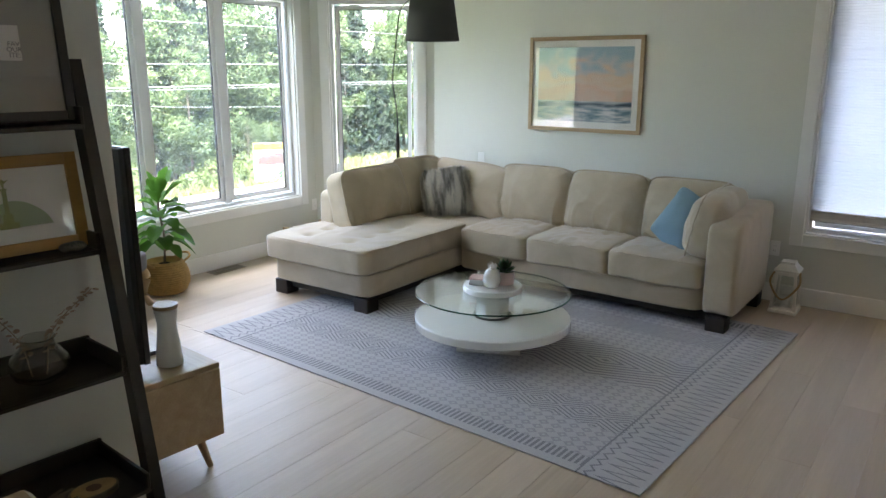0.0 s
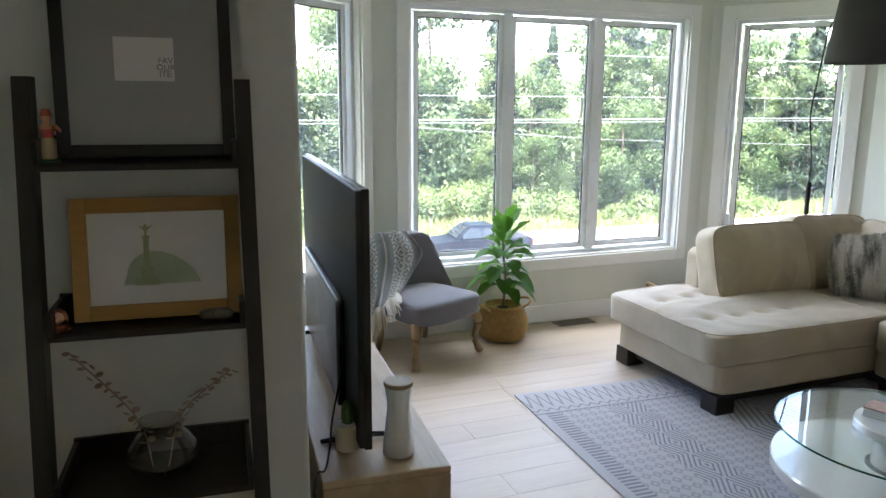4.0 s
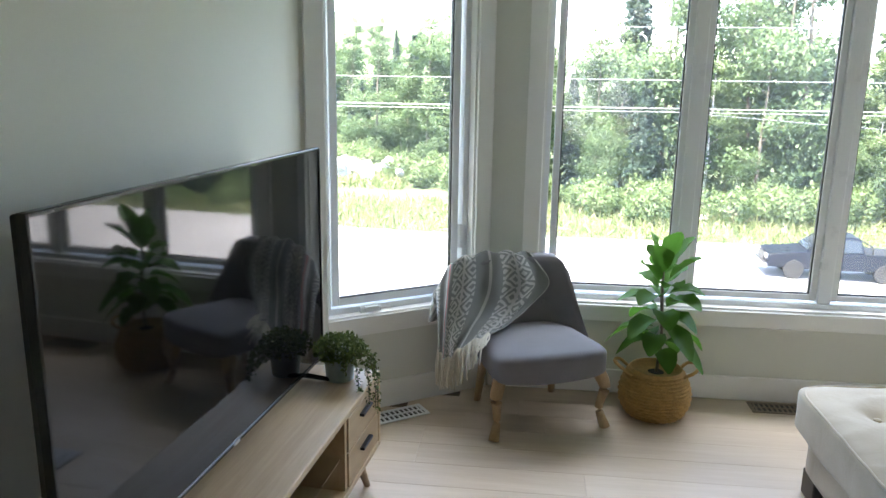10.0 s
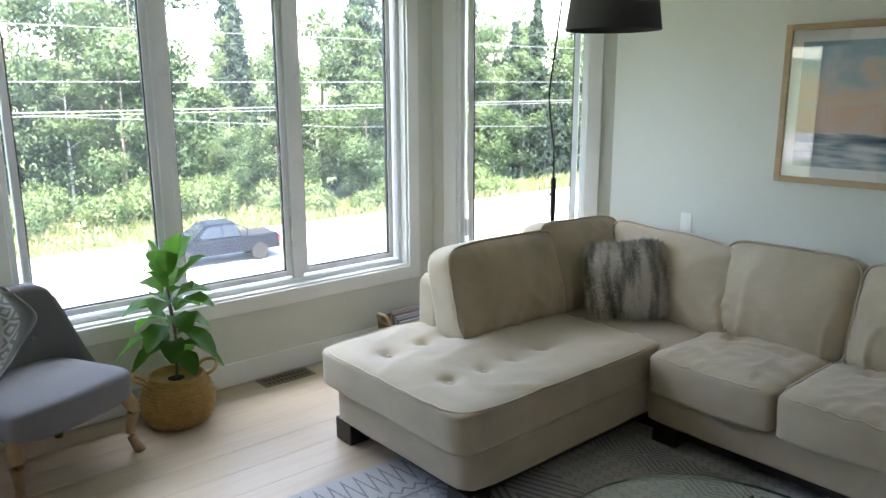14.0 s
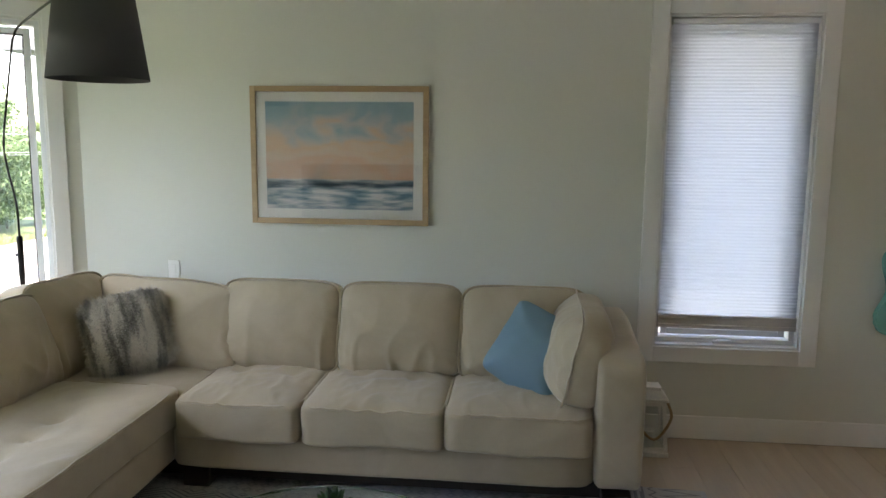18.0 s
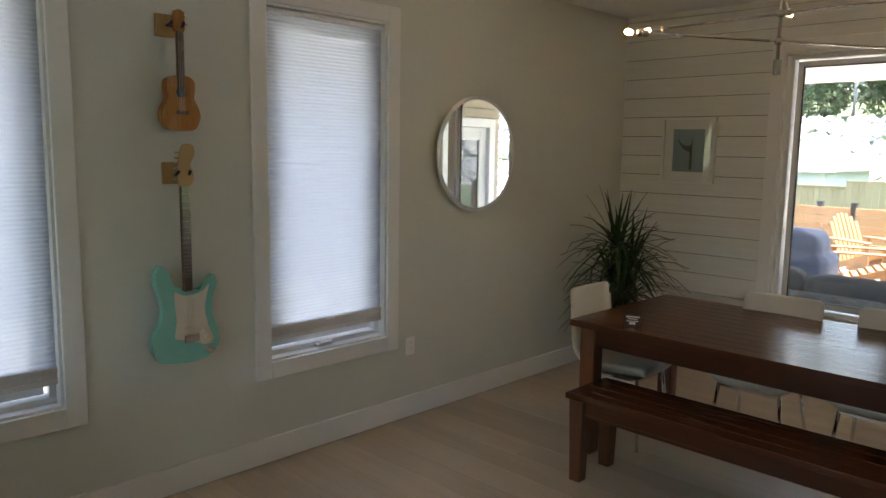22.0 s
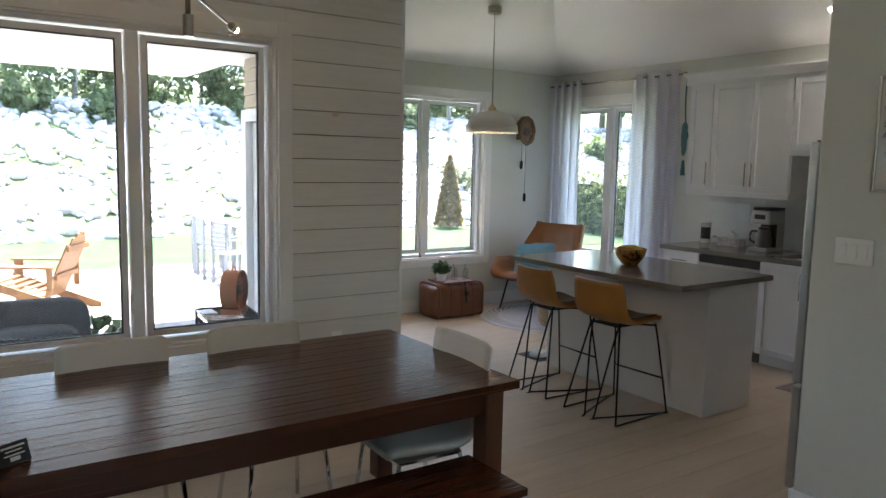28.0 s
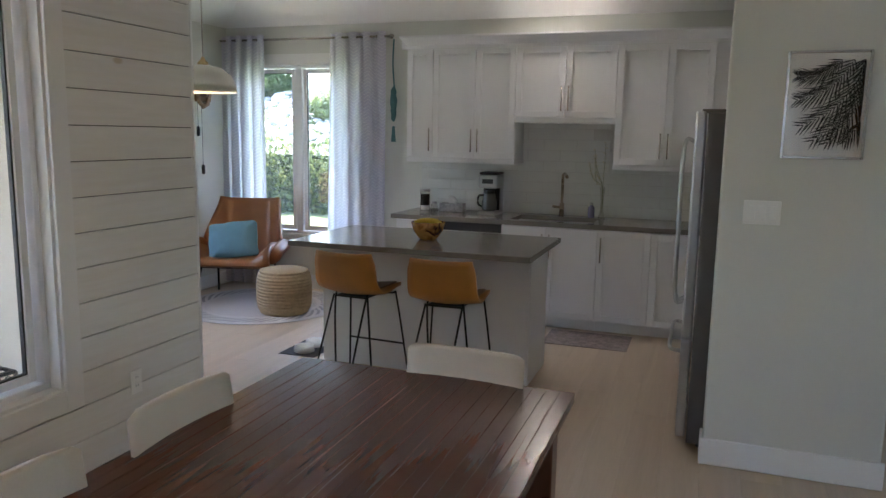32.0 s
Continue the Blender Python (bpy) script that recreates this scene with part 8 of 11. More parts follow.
part("top_rail", box(EX - 0.09, ARCH_Y - 0.53, SPRING - 0.18, EX - 0.05, ARCH_Y + 0.53, SPRING - 0.06), VINYL, ed)
cd = thing("door_closet", "white panelled closet door in the entry", "door", (-2.4, 0.88, DZ), kind="structure", room=True)
part("slab", box(-2.75, 0.84, DZ, -1.98, 0.875, 0.74, 0.004, 1), WHITE, cd)
for z0, z1 in ((DZ + 0.15, -0.45), (-0.3, 0.62)):
    part("panel", box(-2.64, 0.832, z0, -2.09, 0.84, z1, 0.006, 1), WHITE, cd)
part("head_casing", box(-2.85, 0.855, 0.75, -1.88, 0.879, 0.84), WHITE, cd)
part("casing", box(-1.97, 0.855, DZ, -1.88, 0.879, 0.75), WHITE, cd)
part("hinge", box(-1.99, 0.835, 0.40, -1.975, 0.852, 0.49), plain("nickel", (0.5, 0.48, 0.45), 0.35, 1.0), cd, "nickel hinge")


set_down(mark, ENDWALL)

# ---- north wall: blinds, instruments, mirror ----
mbl, t, p = tree_of("pleated_shade_cloth")
t.nodes.remove(p)
df, tl, mx = node(t, "BsdfDiffuse", Color=(0.70, 0.71, 0.73, 1)), node(t, "BsdfTranslucent", Color=(0.60, 0.63, 0.69, 1)), node(t, "MixShader")
nz = node(t, "TexNoise", Scale=120.0, Detail=3.0)
link(t, maths(t, "MULTIPLY_ADD", nz.outputs["Fac"], 0.12, 0.68), mx.inputs[0])
link(t, df.outputs[0], mx.inputs[1]), link(t, tl.outputs[0], mx.inputs[2])
tr, mx2 = node(t, "BsdfTransparent"), node(t, "MixShader")
mx2.inputs[0].default_value = 0.03
link(t, mx.outputs[0], mx2.inputs[1]), link(t, tr.outputs[0], mx2.inputs[2]), link(t, mx2.outputs[0], t.nodes["Material Output"].inputs[0])
SHADECLOTH = mbl
GREYRAIL = plain("grey_blind_rail", (0.58, 0.55, 0.52), 0.5)


def blind(x0, x1):
    b = thing("pleated_blind", "white pleated blind drawn nearly down in the window", "blind", ((x0 + x1) / 2, 6.14, 0.64), room=True)
    z0, z1, y = 0.725, 2.338, 6.150
    n = int((z1 - z0) / 0.0095)
    bm = bmesh.new()
    rows = [[bm.verts.new((x, y + (0.0014 if i % 2 else -0.0014), z0 + (z1 - z0) * i / n)) for x in (x0 + 0.018, x1 - 0.018)] for i in range(n + 1)]
    for a, c in zip(rows, rows[1:]):
        bm.faces.new((a[0], a[1], c[1], c[0]))
    part("cloth", bm, SHADECLOTH, b, "white pleated translucent cloth")
    part("head_rail", box(x0 + 0.014, y - 0.022, z1, x1 - 0.014, y + 0.018, z1 + 0.028, 0.003, 1), VINYL, b)
    part("middle_rail", box(x0 + 0.016, y - 0.014, 0.70, x1 - 0.016, y + 0.014, z0, 0.003, 1), GREYRAIL, b, "taupe rail")
    part("gathered_cloth", box(x0 + 0.018, y - 0.010, 0.672, x1 - 0.018, y + 0.010, 0.6995), GREYRAIL, b)
    part("bottom_rail", box(x0 + 0.016, y - 0.014, 0.648, x1 - 0.016, y + 0.014, 0.6715, 0.003, 1), plain("taupe_rail", (0.66, 0.62, 0.58), 0.5) if "taupe_rail" not in bpy.data.materials else bpy.data.materials["taupe_rail"], b)
    part("grip", box((x0 + x1) / 2 - 0.03, y - 0.02, 0.712, (x0 + x1) / 2 + 0.03, y - 0.014, 0.722), VINYL, b)
    return b


blind(-0.645, 0.158)
blind(1.174, 1.973)

HANG = timber("honey_hanger_block", (0.50, 0.31, 0.12), (0.34, 0.19, 0.07), 2)
MAHOG = timber("golden_mahogany", (0.46, 0.20, 0.035), (0.30, 0.11, 0.018), 2, 0.25, coat=0.6)
ROSE = timber("dark_rosewood", (0.10, 0.05, 0.028), (0.05, 0.024, 0.014), 2, 0.5)
MAPLE = timber("blond_maple", (0.62, 0.43, 0.22), (0.5, 0.32, 0.15), 2, 0.35)
CHROME = plain("bright_chrome", (0.72, 0.72, 0.73), 0.12, 1.0, var=0.03, bump=0)
SURF = plain("surf_green_lacquer", (0.20, 0.52, 0.46), 0.15, var=0.04, scale=2, bump=0.0, coat=0.8)
CREAM = plain("cream_plastic", (0.70, 0.64, 0.54), 0.35, var=0.03, bump=0)


def hanger(name_x, z):
    h = thing("guitar_hanger", "wooden wall hanger with black prongs", "hanger", (name_x, 6.109, z), group="instrument hangers")
    part("block", box(-0.045, -0.02, -0.05, 0.045, 0, 0.05, 0.005), HANG, h)
    for s in (-1, 1):
        part("prong", tube(arc([(0.02, -0.02, 0), (0.02 + s * 0.028, -0.05, -0.004), (0.02 + s * 0.03, -0.085, -0.002), (0.02 + s * 0.026, -0.10, 0.012)], 4), 0.007, 7), BLACK, h, smooth=True)
    return h


def smooth_outline(pts, steps=5):
    q = arc([(x, 0, z) for x, z in pts] + [(pts[0][0], 0, pts[0][1])], steps)
    return [(a.x, a.z) for a in q[:-1]]


hanger(0.645, 2.20)
hanger(0.655, 1.545)
uk = thing("ukulele", "golden mahogany ukulele hanging on the wall", "ukulele", (0.683, 6.075, 1.735))
half = [(0.0, 0.0), (0.06, 0.008), (0.088, 0.055), (0.084, 0.10), (0.062, 0.145), (0.066, 0.185), (0.062, 0.225), (0.03, 0.245)]
bm = bmesh.new()
fill(bm, smooth_outline(half + [(-x, z) for x, z in half[::-1][:-1]], 4), 0.052, Matrix.Translation((0, -0.04, 0)))
part("body", bm, MAHOG, uk)
part("sound_hole", turned([(0.024, 0), (0.024, 0.001), (0, 0.001)], 24, m=Matrix.Translation((0, -0.0405, 0.172)) @ pose(0, 0, 0, 90)), DARK, uk)
part("bridge", box(-0.03, -0.047, 0.075, 0.03, -0.0405, 0.09, 0.002, 1), ROSE, uk)
part("neck", box(-0.017, -0.047, 0.19, 0.017, -0.03, 0.44, 0.003, 1), ROSE, uk)
bm = bmesh.new()
fill(bm, [(-0.018, 0.435), (0.018, 0.435), (0.027, 0.45), (0.025, 0.525), (0.0, 0.535), (-0.025, 0.525), (-0.027, 0.45)], 0.014, Matrix.Translation((0, -0.04, 0)))
part("headstock", bm, MAHOG, uk)
for i in range(4):
    part("tuner", cushion(0.016, 0.01, 0.016, 4, 2.4, 0, m=Matrix.Translation(((-1 if i % 2 else 1) * 0.036, -0.033, 0.475 + 0.03 * (i // 2)))), CHROME, uk, smooth=True)
    part("string", tube([(-0.012 + i * 0.008, -0.049, 0.083), (-0.01 + i * 0.0067, -0.049, 0.44)], 0.0005, 4), PORC, uk)
gt = thing("electric_guitar", "surf-green electric guitar hanging on the wall", "guitar", (0.683, 6.07, 0.655))
gl = [(0.0, 0.0), (0.075, 0.008), (0.15, 0.05), (0.163, 0.115), (0.13, 0.20), (0.115, 0.265), (0.14, 0.33), (0.152, 0.385), (0.135, 0.41), (0.11, 0.39), (0.085, 0.355), (0.05, 0.345), (0.0, 0.35), (-0.05, 0.36), (-0.075, 0.40), (-0.095, 0.455), (-0.125, 0.475), (-0.148, 0.45), (-0.145, 0.38), (-0.118, 0.29), (-0.125, 0.22), (-0.165, 0.14), (-0.168, 0.08), (-0.13, 0.02)]
bm = bmesh.new()
fill(bm, smooth_outline(gl, 4), 0.042, Matrix.Translation((0, -0.03, 0)))
bmesh.ops.bevel(bm, geom=[e for e in bm.edges if len(e.link_faces) == 2 and any(len(f.verts) > 8 for f in e.link_faces)], offset=0.008, segments=3, affect="EDGES")
body = part("body", bm, SURF, gt, "surf-green lacquered body", smooth=False)
bm = bmesh.new()
fill(bm, smooth_outline([(0.05, 0.09), (0.09, 0.075), (0.125, 0.10), (0.10, 0.17), (0.085, 0.25), (0.10, 0.33), (0.11, 0.365), (0.085, 0.345), (0.04, 0.325), (-0.02, 0.325), (-0.06, 0.345), (-0.06, 0.28), (-0.055, 0.20), (-0.065, 0.13), (-0.03, 0.115)], 4), 0.003, Matrix.Translation((0, -0.0335, 0)))
pg = part("pickguard", bm, CREAM, gt, "cream pickguard")
for z, a in ((0.30, 0), (0.235, 0), (0.165, 12)):
    part("pickup", box(-0.038, -0.006, -0.008, 0.038, 0, 0.008, 0.003, 1, Matrix.Translation((0.015, -0.0335, z)) @ pose(0, 0, 0, 0, a)), CREAM, pg)
for x, z in ((0.07, 0.135), (0.09, 0.115), (0.105, 0.09)):
    part("knob", turned([(0.012, 0), (0.009, 0.014), (0, 0.014)], 16, m=Matrix.Translation((x, -0.0335, z)) @ pose(0, 0, 0, 90)), CREAM, pg)
part("bridge", box(-0.022, -0.045, 0.10, 0.052, -0.03, 0.14, 0.003, 1), CHROME, gt)
part("jack_plate", cushion(0.06, 0.008, 0.03, 6, 3, 0, m=Matrix.Translation((0.105, -0.032, 0.05)) @ pose(0, 0, 0, 0, 35)), CHROME, gt, smooth=True)
part("neck", box(-0.022, -0.048, 0.345, 0.022, -0.025, 0.835, 0.004, 1), ROSE, gt)
for i in range(19):
    z = 0.835 - 0.65 * (1 - 2 ** (-i / 12)) * 1.0
    if z > 0.35:
        part("fret", box(-0.021, -0.0492, z - 0.001, 0.021, -0.048, z + 0.001), CHROME, gt)
bm = bmesh.new()
fill(bm, smooth_outline([(-0.022, 0.83), (0.022, 0.83), (0.045, 0.865), (0.04, 0.90), (0.028, 0.93), (0.05, 0.975), (0.045, 1.015), (0.01, 1.025), (-0.012, 1.0), (-0.028, 0.93), (-0.03, 0.86)], 4), 0.014, Matrix.Translation((0, -0.042, 0)))
part("headstock", bm, MAPLE, gt, "blond maple headstock")
for i in range(6):
    z = 0.865 + i * 0.024
    part("tuner", cushion(0.022, 0.008, 0.01, 4, 2.5, 0, m=Matrix.Translation((-0.042 + 0.002 * i, -0.035, z))), CHROME, gt, smooth=True)
    part("string", tube([(-0.012 + i * 0.0062, -0.052, 0.125), (-0.016 + i * 0.0064, -0.0505, 0.835)], 0.0005, 4), CHROME, gt)

mir = thing("wall_mirror", "round silver mirror with pale bevelled rim on the wall", "mirror", (2.72, 6.09, 1.643))
mm, t, p = tree_of("mirror_silver")
p.inputs["Base Color"].default_value = (0.88, 0.9, 0.9, 1)
p.inputs["Metallic"].default_value = 1.0
p.inputs["Roughness"].default_value = 0.01
face_n = pose(0, 0, 0, 90)
part("glass", turned([(0.35, 0.0165), (0.0, 0.0166)], 72, m=face_n), mm, mir)
# the bevel's bright reflection is put into a pale half-metal colour
part("bevel", turned([(0.373, 0.008), (0.375, 0.010), (0.3505, 0.016)], 72, m=face_n), plain("edge_reflection_pale", (0.86, 0.88, 0.9), 0.4, 0.5, var=0.02, bump=0), mir, "bevelled mirror edge, its bright reflection put into pale colour")
part("backing", turned([(0.33, -0.018), (0.33, 0.0075), (0.0, 0.0075)], 72, m=face_n), GREYRAIL, mir)

# ---- shiplap boards ----
SHIP = plain("white_shiplap_paint", (0.77, 0.765, 0.735), 0.45, var=0.05, scale=2.5, fine=50, bump=0.25, stretch=(1, 0.12, 1), shift=30.0)
t, p = SHIP.node_tree, SHIP.node_tree.nodes["Principled BSDF"]
vk = node(t, "TexVoronoi", Scale=1.0)
link(t, place(t, (1, 1.6, 3.2), 30.0), vk.inputs["Vector"])
wn2 = node(t, "TexNoise", Scale=1.0, Detail=6.0, Distortion=1.0)
link(t, place(t, (1, 1.0, 24.0), 30.0), wn2.inputs["Vector"])
grain = ramp(t, wn2.outputs["Fac"], [(0.35, (0.965, 0.955, 0.93)), (0.6, (1, 1, 1))])
knot = ramp(t, vk.outputs["Distance"], [(0.035, (0.80, 0.72, 0.58)), (0.06, (1, 1, 1))])
old = p.inputs["Base Color"].links[0].from_socket
for layer in (grain, knot):
    mk = node(t, "Mix")
    mk.data_type, mk.blend_type = "RGBA", "MULTIPLY"
    mk.inputs[0].default_value = 1.0
    link(t, old, mk.inputs[6]), link(t, layer, mk.inputs[7])
    old = mk.outputs[2]
link(t, old, p.inputs["Base Color"])
clad = thing("shiplap_cladding", "white painted horizontal shiplap boards with dark gaps", "cladding", (4.54, 4.2, 0), kind="structure", room=True)
part("gap_backing", box(4.5385, 2.321, 0.0, 4.5398, 3.148, TOP), plain("dark_gap", (0.05, 0.05, 0.05), 0.9), clad)
part("gap_backing", box(4.5385, 4.932, 0.0, 4.5398, 6.109, TOP), bpy.data.materials["dark_gap"], clad)
part("gap_backing", box(4.5385, 3.148, 2.432, 4.5398, 4.932, TOP), bpy.data.materials["dark_gap"], clad)
part("gap_backing", box(4.5385, 3.148, 0.0, 4.5398, 4.932, 0.478), bpy.data.materials["dark_gap"], clad)
BH = 0.1500
z = 0.0
while z < TOP - 0.02:
    z1 = min(z + BH - 0.004, TOP - 0.001)
    runs = [(2.322, 6.108)]
    if z1 > 0.478 and z < 2.432:
        if z < 0.478:
            runs = [(2.322, 3.148), (4.932, 6.108)]
            part("board", box(4.526, 3.1485, z, 4.5384, 4.9315, 0.4765, 0.0015, 1), SHIP, clad)
        elif z1 > 2.432:
            runs = [(2.322, 3.148), (4.932, 6.108)]
            part("board", box(4.526, 3.1485, 2.4335, 4.5384, 4.9315, z1, 0.0015, 1), SHIP, clad)
        else:
            runs = [(2.322, 3.148), (4.932, 6.108)]
    for a, b in runs:
        part("board", box(4.526, a, z, 4.5384, b, z1, 0.0015, 1), SHIP, clad)
    z += BH
solid("corner_trim", box(4.525, 2.300, 0.0, 4.545, 2.3215, TOP, 0.003, 1), WHITE, "white corner bead at the end of the shiplap", "trim", kind="structure")

mart, t, p = tree_of("blue_fin_print")
link(t, ramp(t, place(t), [(0.0, (0.20, 0.30, 0.34)), (1.0, (0.26, 0.36, 0.40))]), p.inputs["Base Color"])
p.inputs["Roughness"].default_value = 0.6


def fin_draw(f, y):
    bm = bmesh.new()
    fill(bm, [(-0.09, 0.10), (-0.082, 0.08), (-0.05, 0.045), (0.0, 0.035), (0.02, 0.045), (0.028, 0.09), (0.034, 0.10), (0.034, -0.145), (0.012, -0.145), (0.012, -0.01), (-0.02, 0.0), (-0.06, 0.03), (-0.088, 0.075)], -0.001, Matrix.Translation((0, y, 0)))
    part("fin_shape", bm, plain("dark_olive_ink", (0.05, 0.06, 0.045), 0.7), f, "dark curved surfboard fin shape")


framed("picture", "white-framed print of a dark fin on blue", 0.43, 0.50, Matrix.Translation((4.524, 5.515, 1.69)) @ pose(0, 0, 0, 0, 0, -90), WHITE, 0.018, 0.035, 0.07, mart, None, fin_draw)
outlet(Matrix.Translation((4.525, 2.798, 0.464)) @ pose(0, 0, 0, 0, 0, -90), "white wall outlet in the shiplap")

# ---- dining table, bench, chairs ----
TEAK = timber("dark_reddish_hardwood", (0.088, 0.029, 0.013), (0.062, 0.019, 0.008), 1, 0.24, rings=4, long=0.012, bump=0.02)
TEAK.node_tree.nodes["Principled BSDF"].inputs["Specular IOR Level"].default_value = 0.3
TEAKZ = timber("dark_reddish_post", (0.16, 0.055, 0.02), (0.07, 0.022, 0.009), 2, 0.34, rings=4, coat=0.2)
TEAKX = timber("dark_reddish_rail", (0.115, 0.036, 0.013), (0.05, 0.015, 0.007), 0, 0.34, rings=4, coat=0.2)
TA, TB, TC, TD = 2.44, 3.515, 2.99, 5.115
table = thing("dining_table", "long dark reddish hardwood dining table with boarded top", "dining table", ((TA + TB) / 2, (TC + TD) / 2, 0), room=True)
n = 22
for i in range(n):
    a = TA + (TB - TA) * i / n
    part("tabletop_board", box(a + 0.0002, TC, 0.722, a + (TB - TA) / n - 0.0002, TD, 0.757 - 0.0006 * (i % 2), 0.0014, 2), TEAK, table)
for x0, x1, mat in ((TA + 0.06, TA + 0.085, TEAK), (TB - 0.085, TB - 0.06, TEAK)):
    part("apron", box(x0, TC + 0.10, 0.615, x1, TD - 0.10, 0.7215, 0.002, 1), mat, table)
for y0 in (TC + 0.06, TD - 0.085):
    part("apron", box(TA + 0.10, y0, 0.615, TB - 0.10, y0 + 0.025, 0.7215, 0.002, 1), TEAKX, table)
for x in (TA + 0.045, TB - 0.135):
    for y in (TC + 0.045, TD - 0.135):
        part("leg", box(x, y, 0.001, x + 0.09, y + 0.09, 0.7215, 0.004, 1), TEAKZ, table)
BA, BB, BC, BD = 2.13, 2.50, 3.20, 4.91
bench = thing("dining_bench", "long dark reddish hardwood bench beside the table", "bench", ((BA + BB) / 2, (BC + BD) / 2, 0), room=True)
for i in range(4):
    a = BA + (BB - BA) * i / 4
    part("seat_board", box(a + 0.0005, BC, 0.432, a + (BB - BA) / 4 - 0.0005, BD, 0.462, 0.003, 2), TEAK, bench)
for x in (BA + 0.035, BB - 0.06):
    part("apron", box(x, BC + 0.1, 0.345, x + 0.025, BD - 0.1, 0.4315, 0.002, 1), TEAK, bench)
for y in (BC + 0.035, BD - 0.06):
    part("apron", box(BA + 0.1, y, 0.345, BB - 0.1, y + 0.025, 0.4315, 0.002, 1), TEAKX, bench)
for x in (BA + 0.05, BB - 0.05):
    for y in (BC + 0.06, BD - 0.06):
        bm = bmesh.new()
        lathe(bm, [(0.042, 0.001), (0.056, 0.431)], 4, m=Matrix.Translation((x, y, 0)) @ pose(0, 0, 0, 0, 0, 45))
        part("leg", bm, TEAKZ, bench)

CHWHITE = plain("cream_leatherette", (0.60, 0.555, 0.47), 0.6, var=0.05, scale=6, fine=220, bump=0.25)


def dining_chair(m, label):
    """Front towards local -y."""
    c = thing("dining_chair", label, "chair", group="chairs round the table")
    bm = bmesh.new()
    path = [(-0.235, 0.462), (-0.20, 0.478), (-0.10, 0.474), (0.05, 0.462), (0.15, 0.468), (0.20, 0.50), (0.225, 0.56), (0.245, 0.68), (0.262, 0.80), (0.272, 0.865)]
    line_ = arc([(0, y, z) for y, z in path], 4)
    n = len(line_)
    front, rear = [], []
    for i, q in enumerate(line_):
        k = i / (n - 1)
        w = 0.228 - 0.006 * sstep(0.5, 1, k)
        w *= 1 - 0.10 * (1 if i in (0, n - 1) else 0)
        d = (line_[min(i + 1, n - 1)] - line_[max(i - 1, 0)]).normalized()
        nr = Vector((0, -d.z, d.y))
        th = 0.058 if k < 0.5 else 0.058 - 0.026 * sstep(0.5, 1.0, k)
        fr, re = [], []
        for j in range(9):
            s = j / 4 - 1
            cup = 0.022 * s * s if k > 0.45 else 0.010 * s * s
            edge = 0.35 if abs(s) == 1 else 1.0
            fr.append(bm.verts.new(q + Vector((s * w, 0, 0)) + nr * (cup + 0.0)))
            re.append(bm.verts.new(q + Vector((s * w * (0.98 if abs(s) < 1 else 1.0), 0, 0)) - nr * (th * edge - cup)))
        front.append(fr), rear.append(re)
    for i in range(n - 1):
        for j in range(8):
            bm.faces.new((front[i][j], front[i][j + 1], front[i + 1][j + 1], front[i + 1][j])), bm.faces.new((rear[i + 1][j], rear[i + 1][j + 1], rear[i][j + 1], rear[i][j]))
        bm.faces.new((front[i][0], front[i + 1][0], rear[i + 1][0], rear[i][0])), bm.faces.new((rear[i][8], rear[i + 1][8], front[i + 1][8], front[i][8]))
    for j in range(8):
        bm.faces.new((front[0][j + 1], front[0][j], rear[0][j], rear[0][j + 1])), bm.faces.new((front[-1][j], front[-1][j + 1], rear[-1][j + 1], rear[-1][j]))
    part("shell", bm, CHWHITE, c, "cream padded seat and back", smooth=True)
    part("seat_frame", box(-0.17, -0.17, 0.385, 0.17, 0.15, 0.405, 0.004, 1), CHROME, c)
    for x in (-1, 1):
        part("front_leg", tube([(x * 0.165, -0.16, 0.395), (x * 0.205, -0.20, 0.001)], [0.011, 0.009], 10), CHROME, c, "chrome leg", smooth=True)
        part("rear_leg", tube([(x * 0.165, 0.14, 0.395), (x * 0.20, 0.22, 0.001)], [0.011, 0.009], 10), CHROME, c, "chrome leg", smooth=True)
    c.matrix_world = m
    return c


# local front -y
ch = dining_chair(pose(3.22, 4.36, 0, 0, 0, -90), "cream leatherette dining chair with chrome legs pushed to the table")
copy_thing(ch, pose(3.23, 3.74, 0, 0, 0, -90))
c2 = copy_thing(ch, pose(2.90, 5.03, 0, 0, 0, 4))
tagged(c2, "cream leatherette dining chair at the table's head beside the plant")
c3 = copy_thing(ch, pose(2.85, 3.25, 0, 0, 0, 178))
tagged(c3, "cream leatherette dining chair at the table's foot towards the kitchen")

sign = thing("table_sign", "small black tent card with white writing on the table", "sign", (2.565, 4.80, 0.757), -62)
for s in (-1, 1):
    part("card", box(-0.045, -0.0015, 0, 0.045, 0.0015, 0.062, m=Matrix.Translation((0, s * 0.022, 0.001)) @ pose(0, 0, 0, s * 20)), plain("black_card", (0.012, 0.012, 0.013), 0.5) if s < 0 else bpy.data.materials["black_card"], sign)
for i, (w, h) in enumerate(((0.07, 0.006), (0.05, 0.004), (0.062, 0.004), (0.03, 0.012))):
    z = 0.05 - i * 0.0115
    part("writing", box(-w / 2, -0.0022, z - h / 2, w / 2, -0.0017, z + h / 2, m=Matrix.Translation((0, -0.022, 0.001)) @ pose(0, 0, 0, -20)), PORC, sign, "row of white writing")

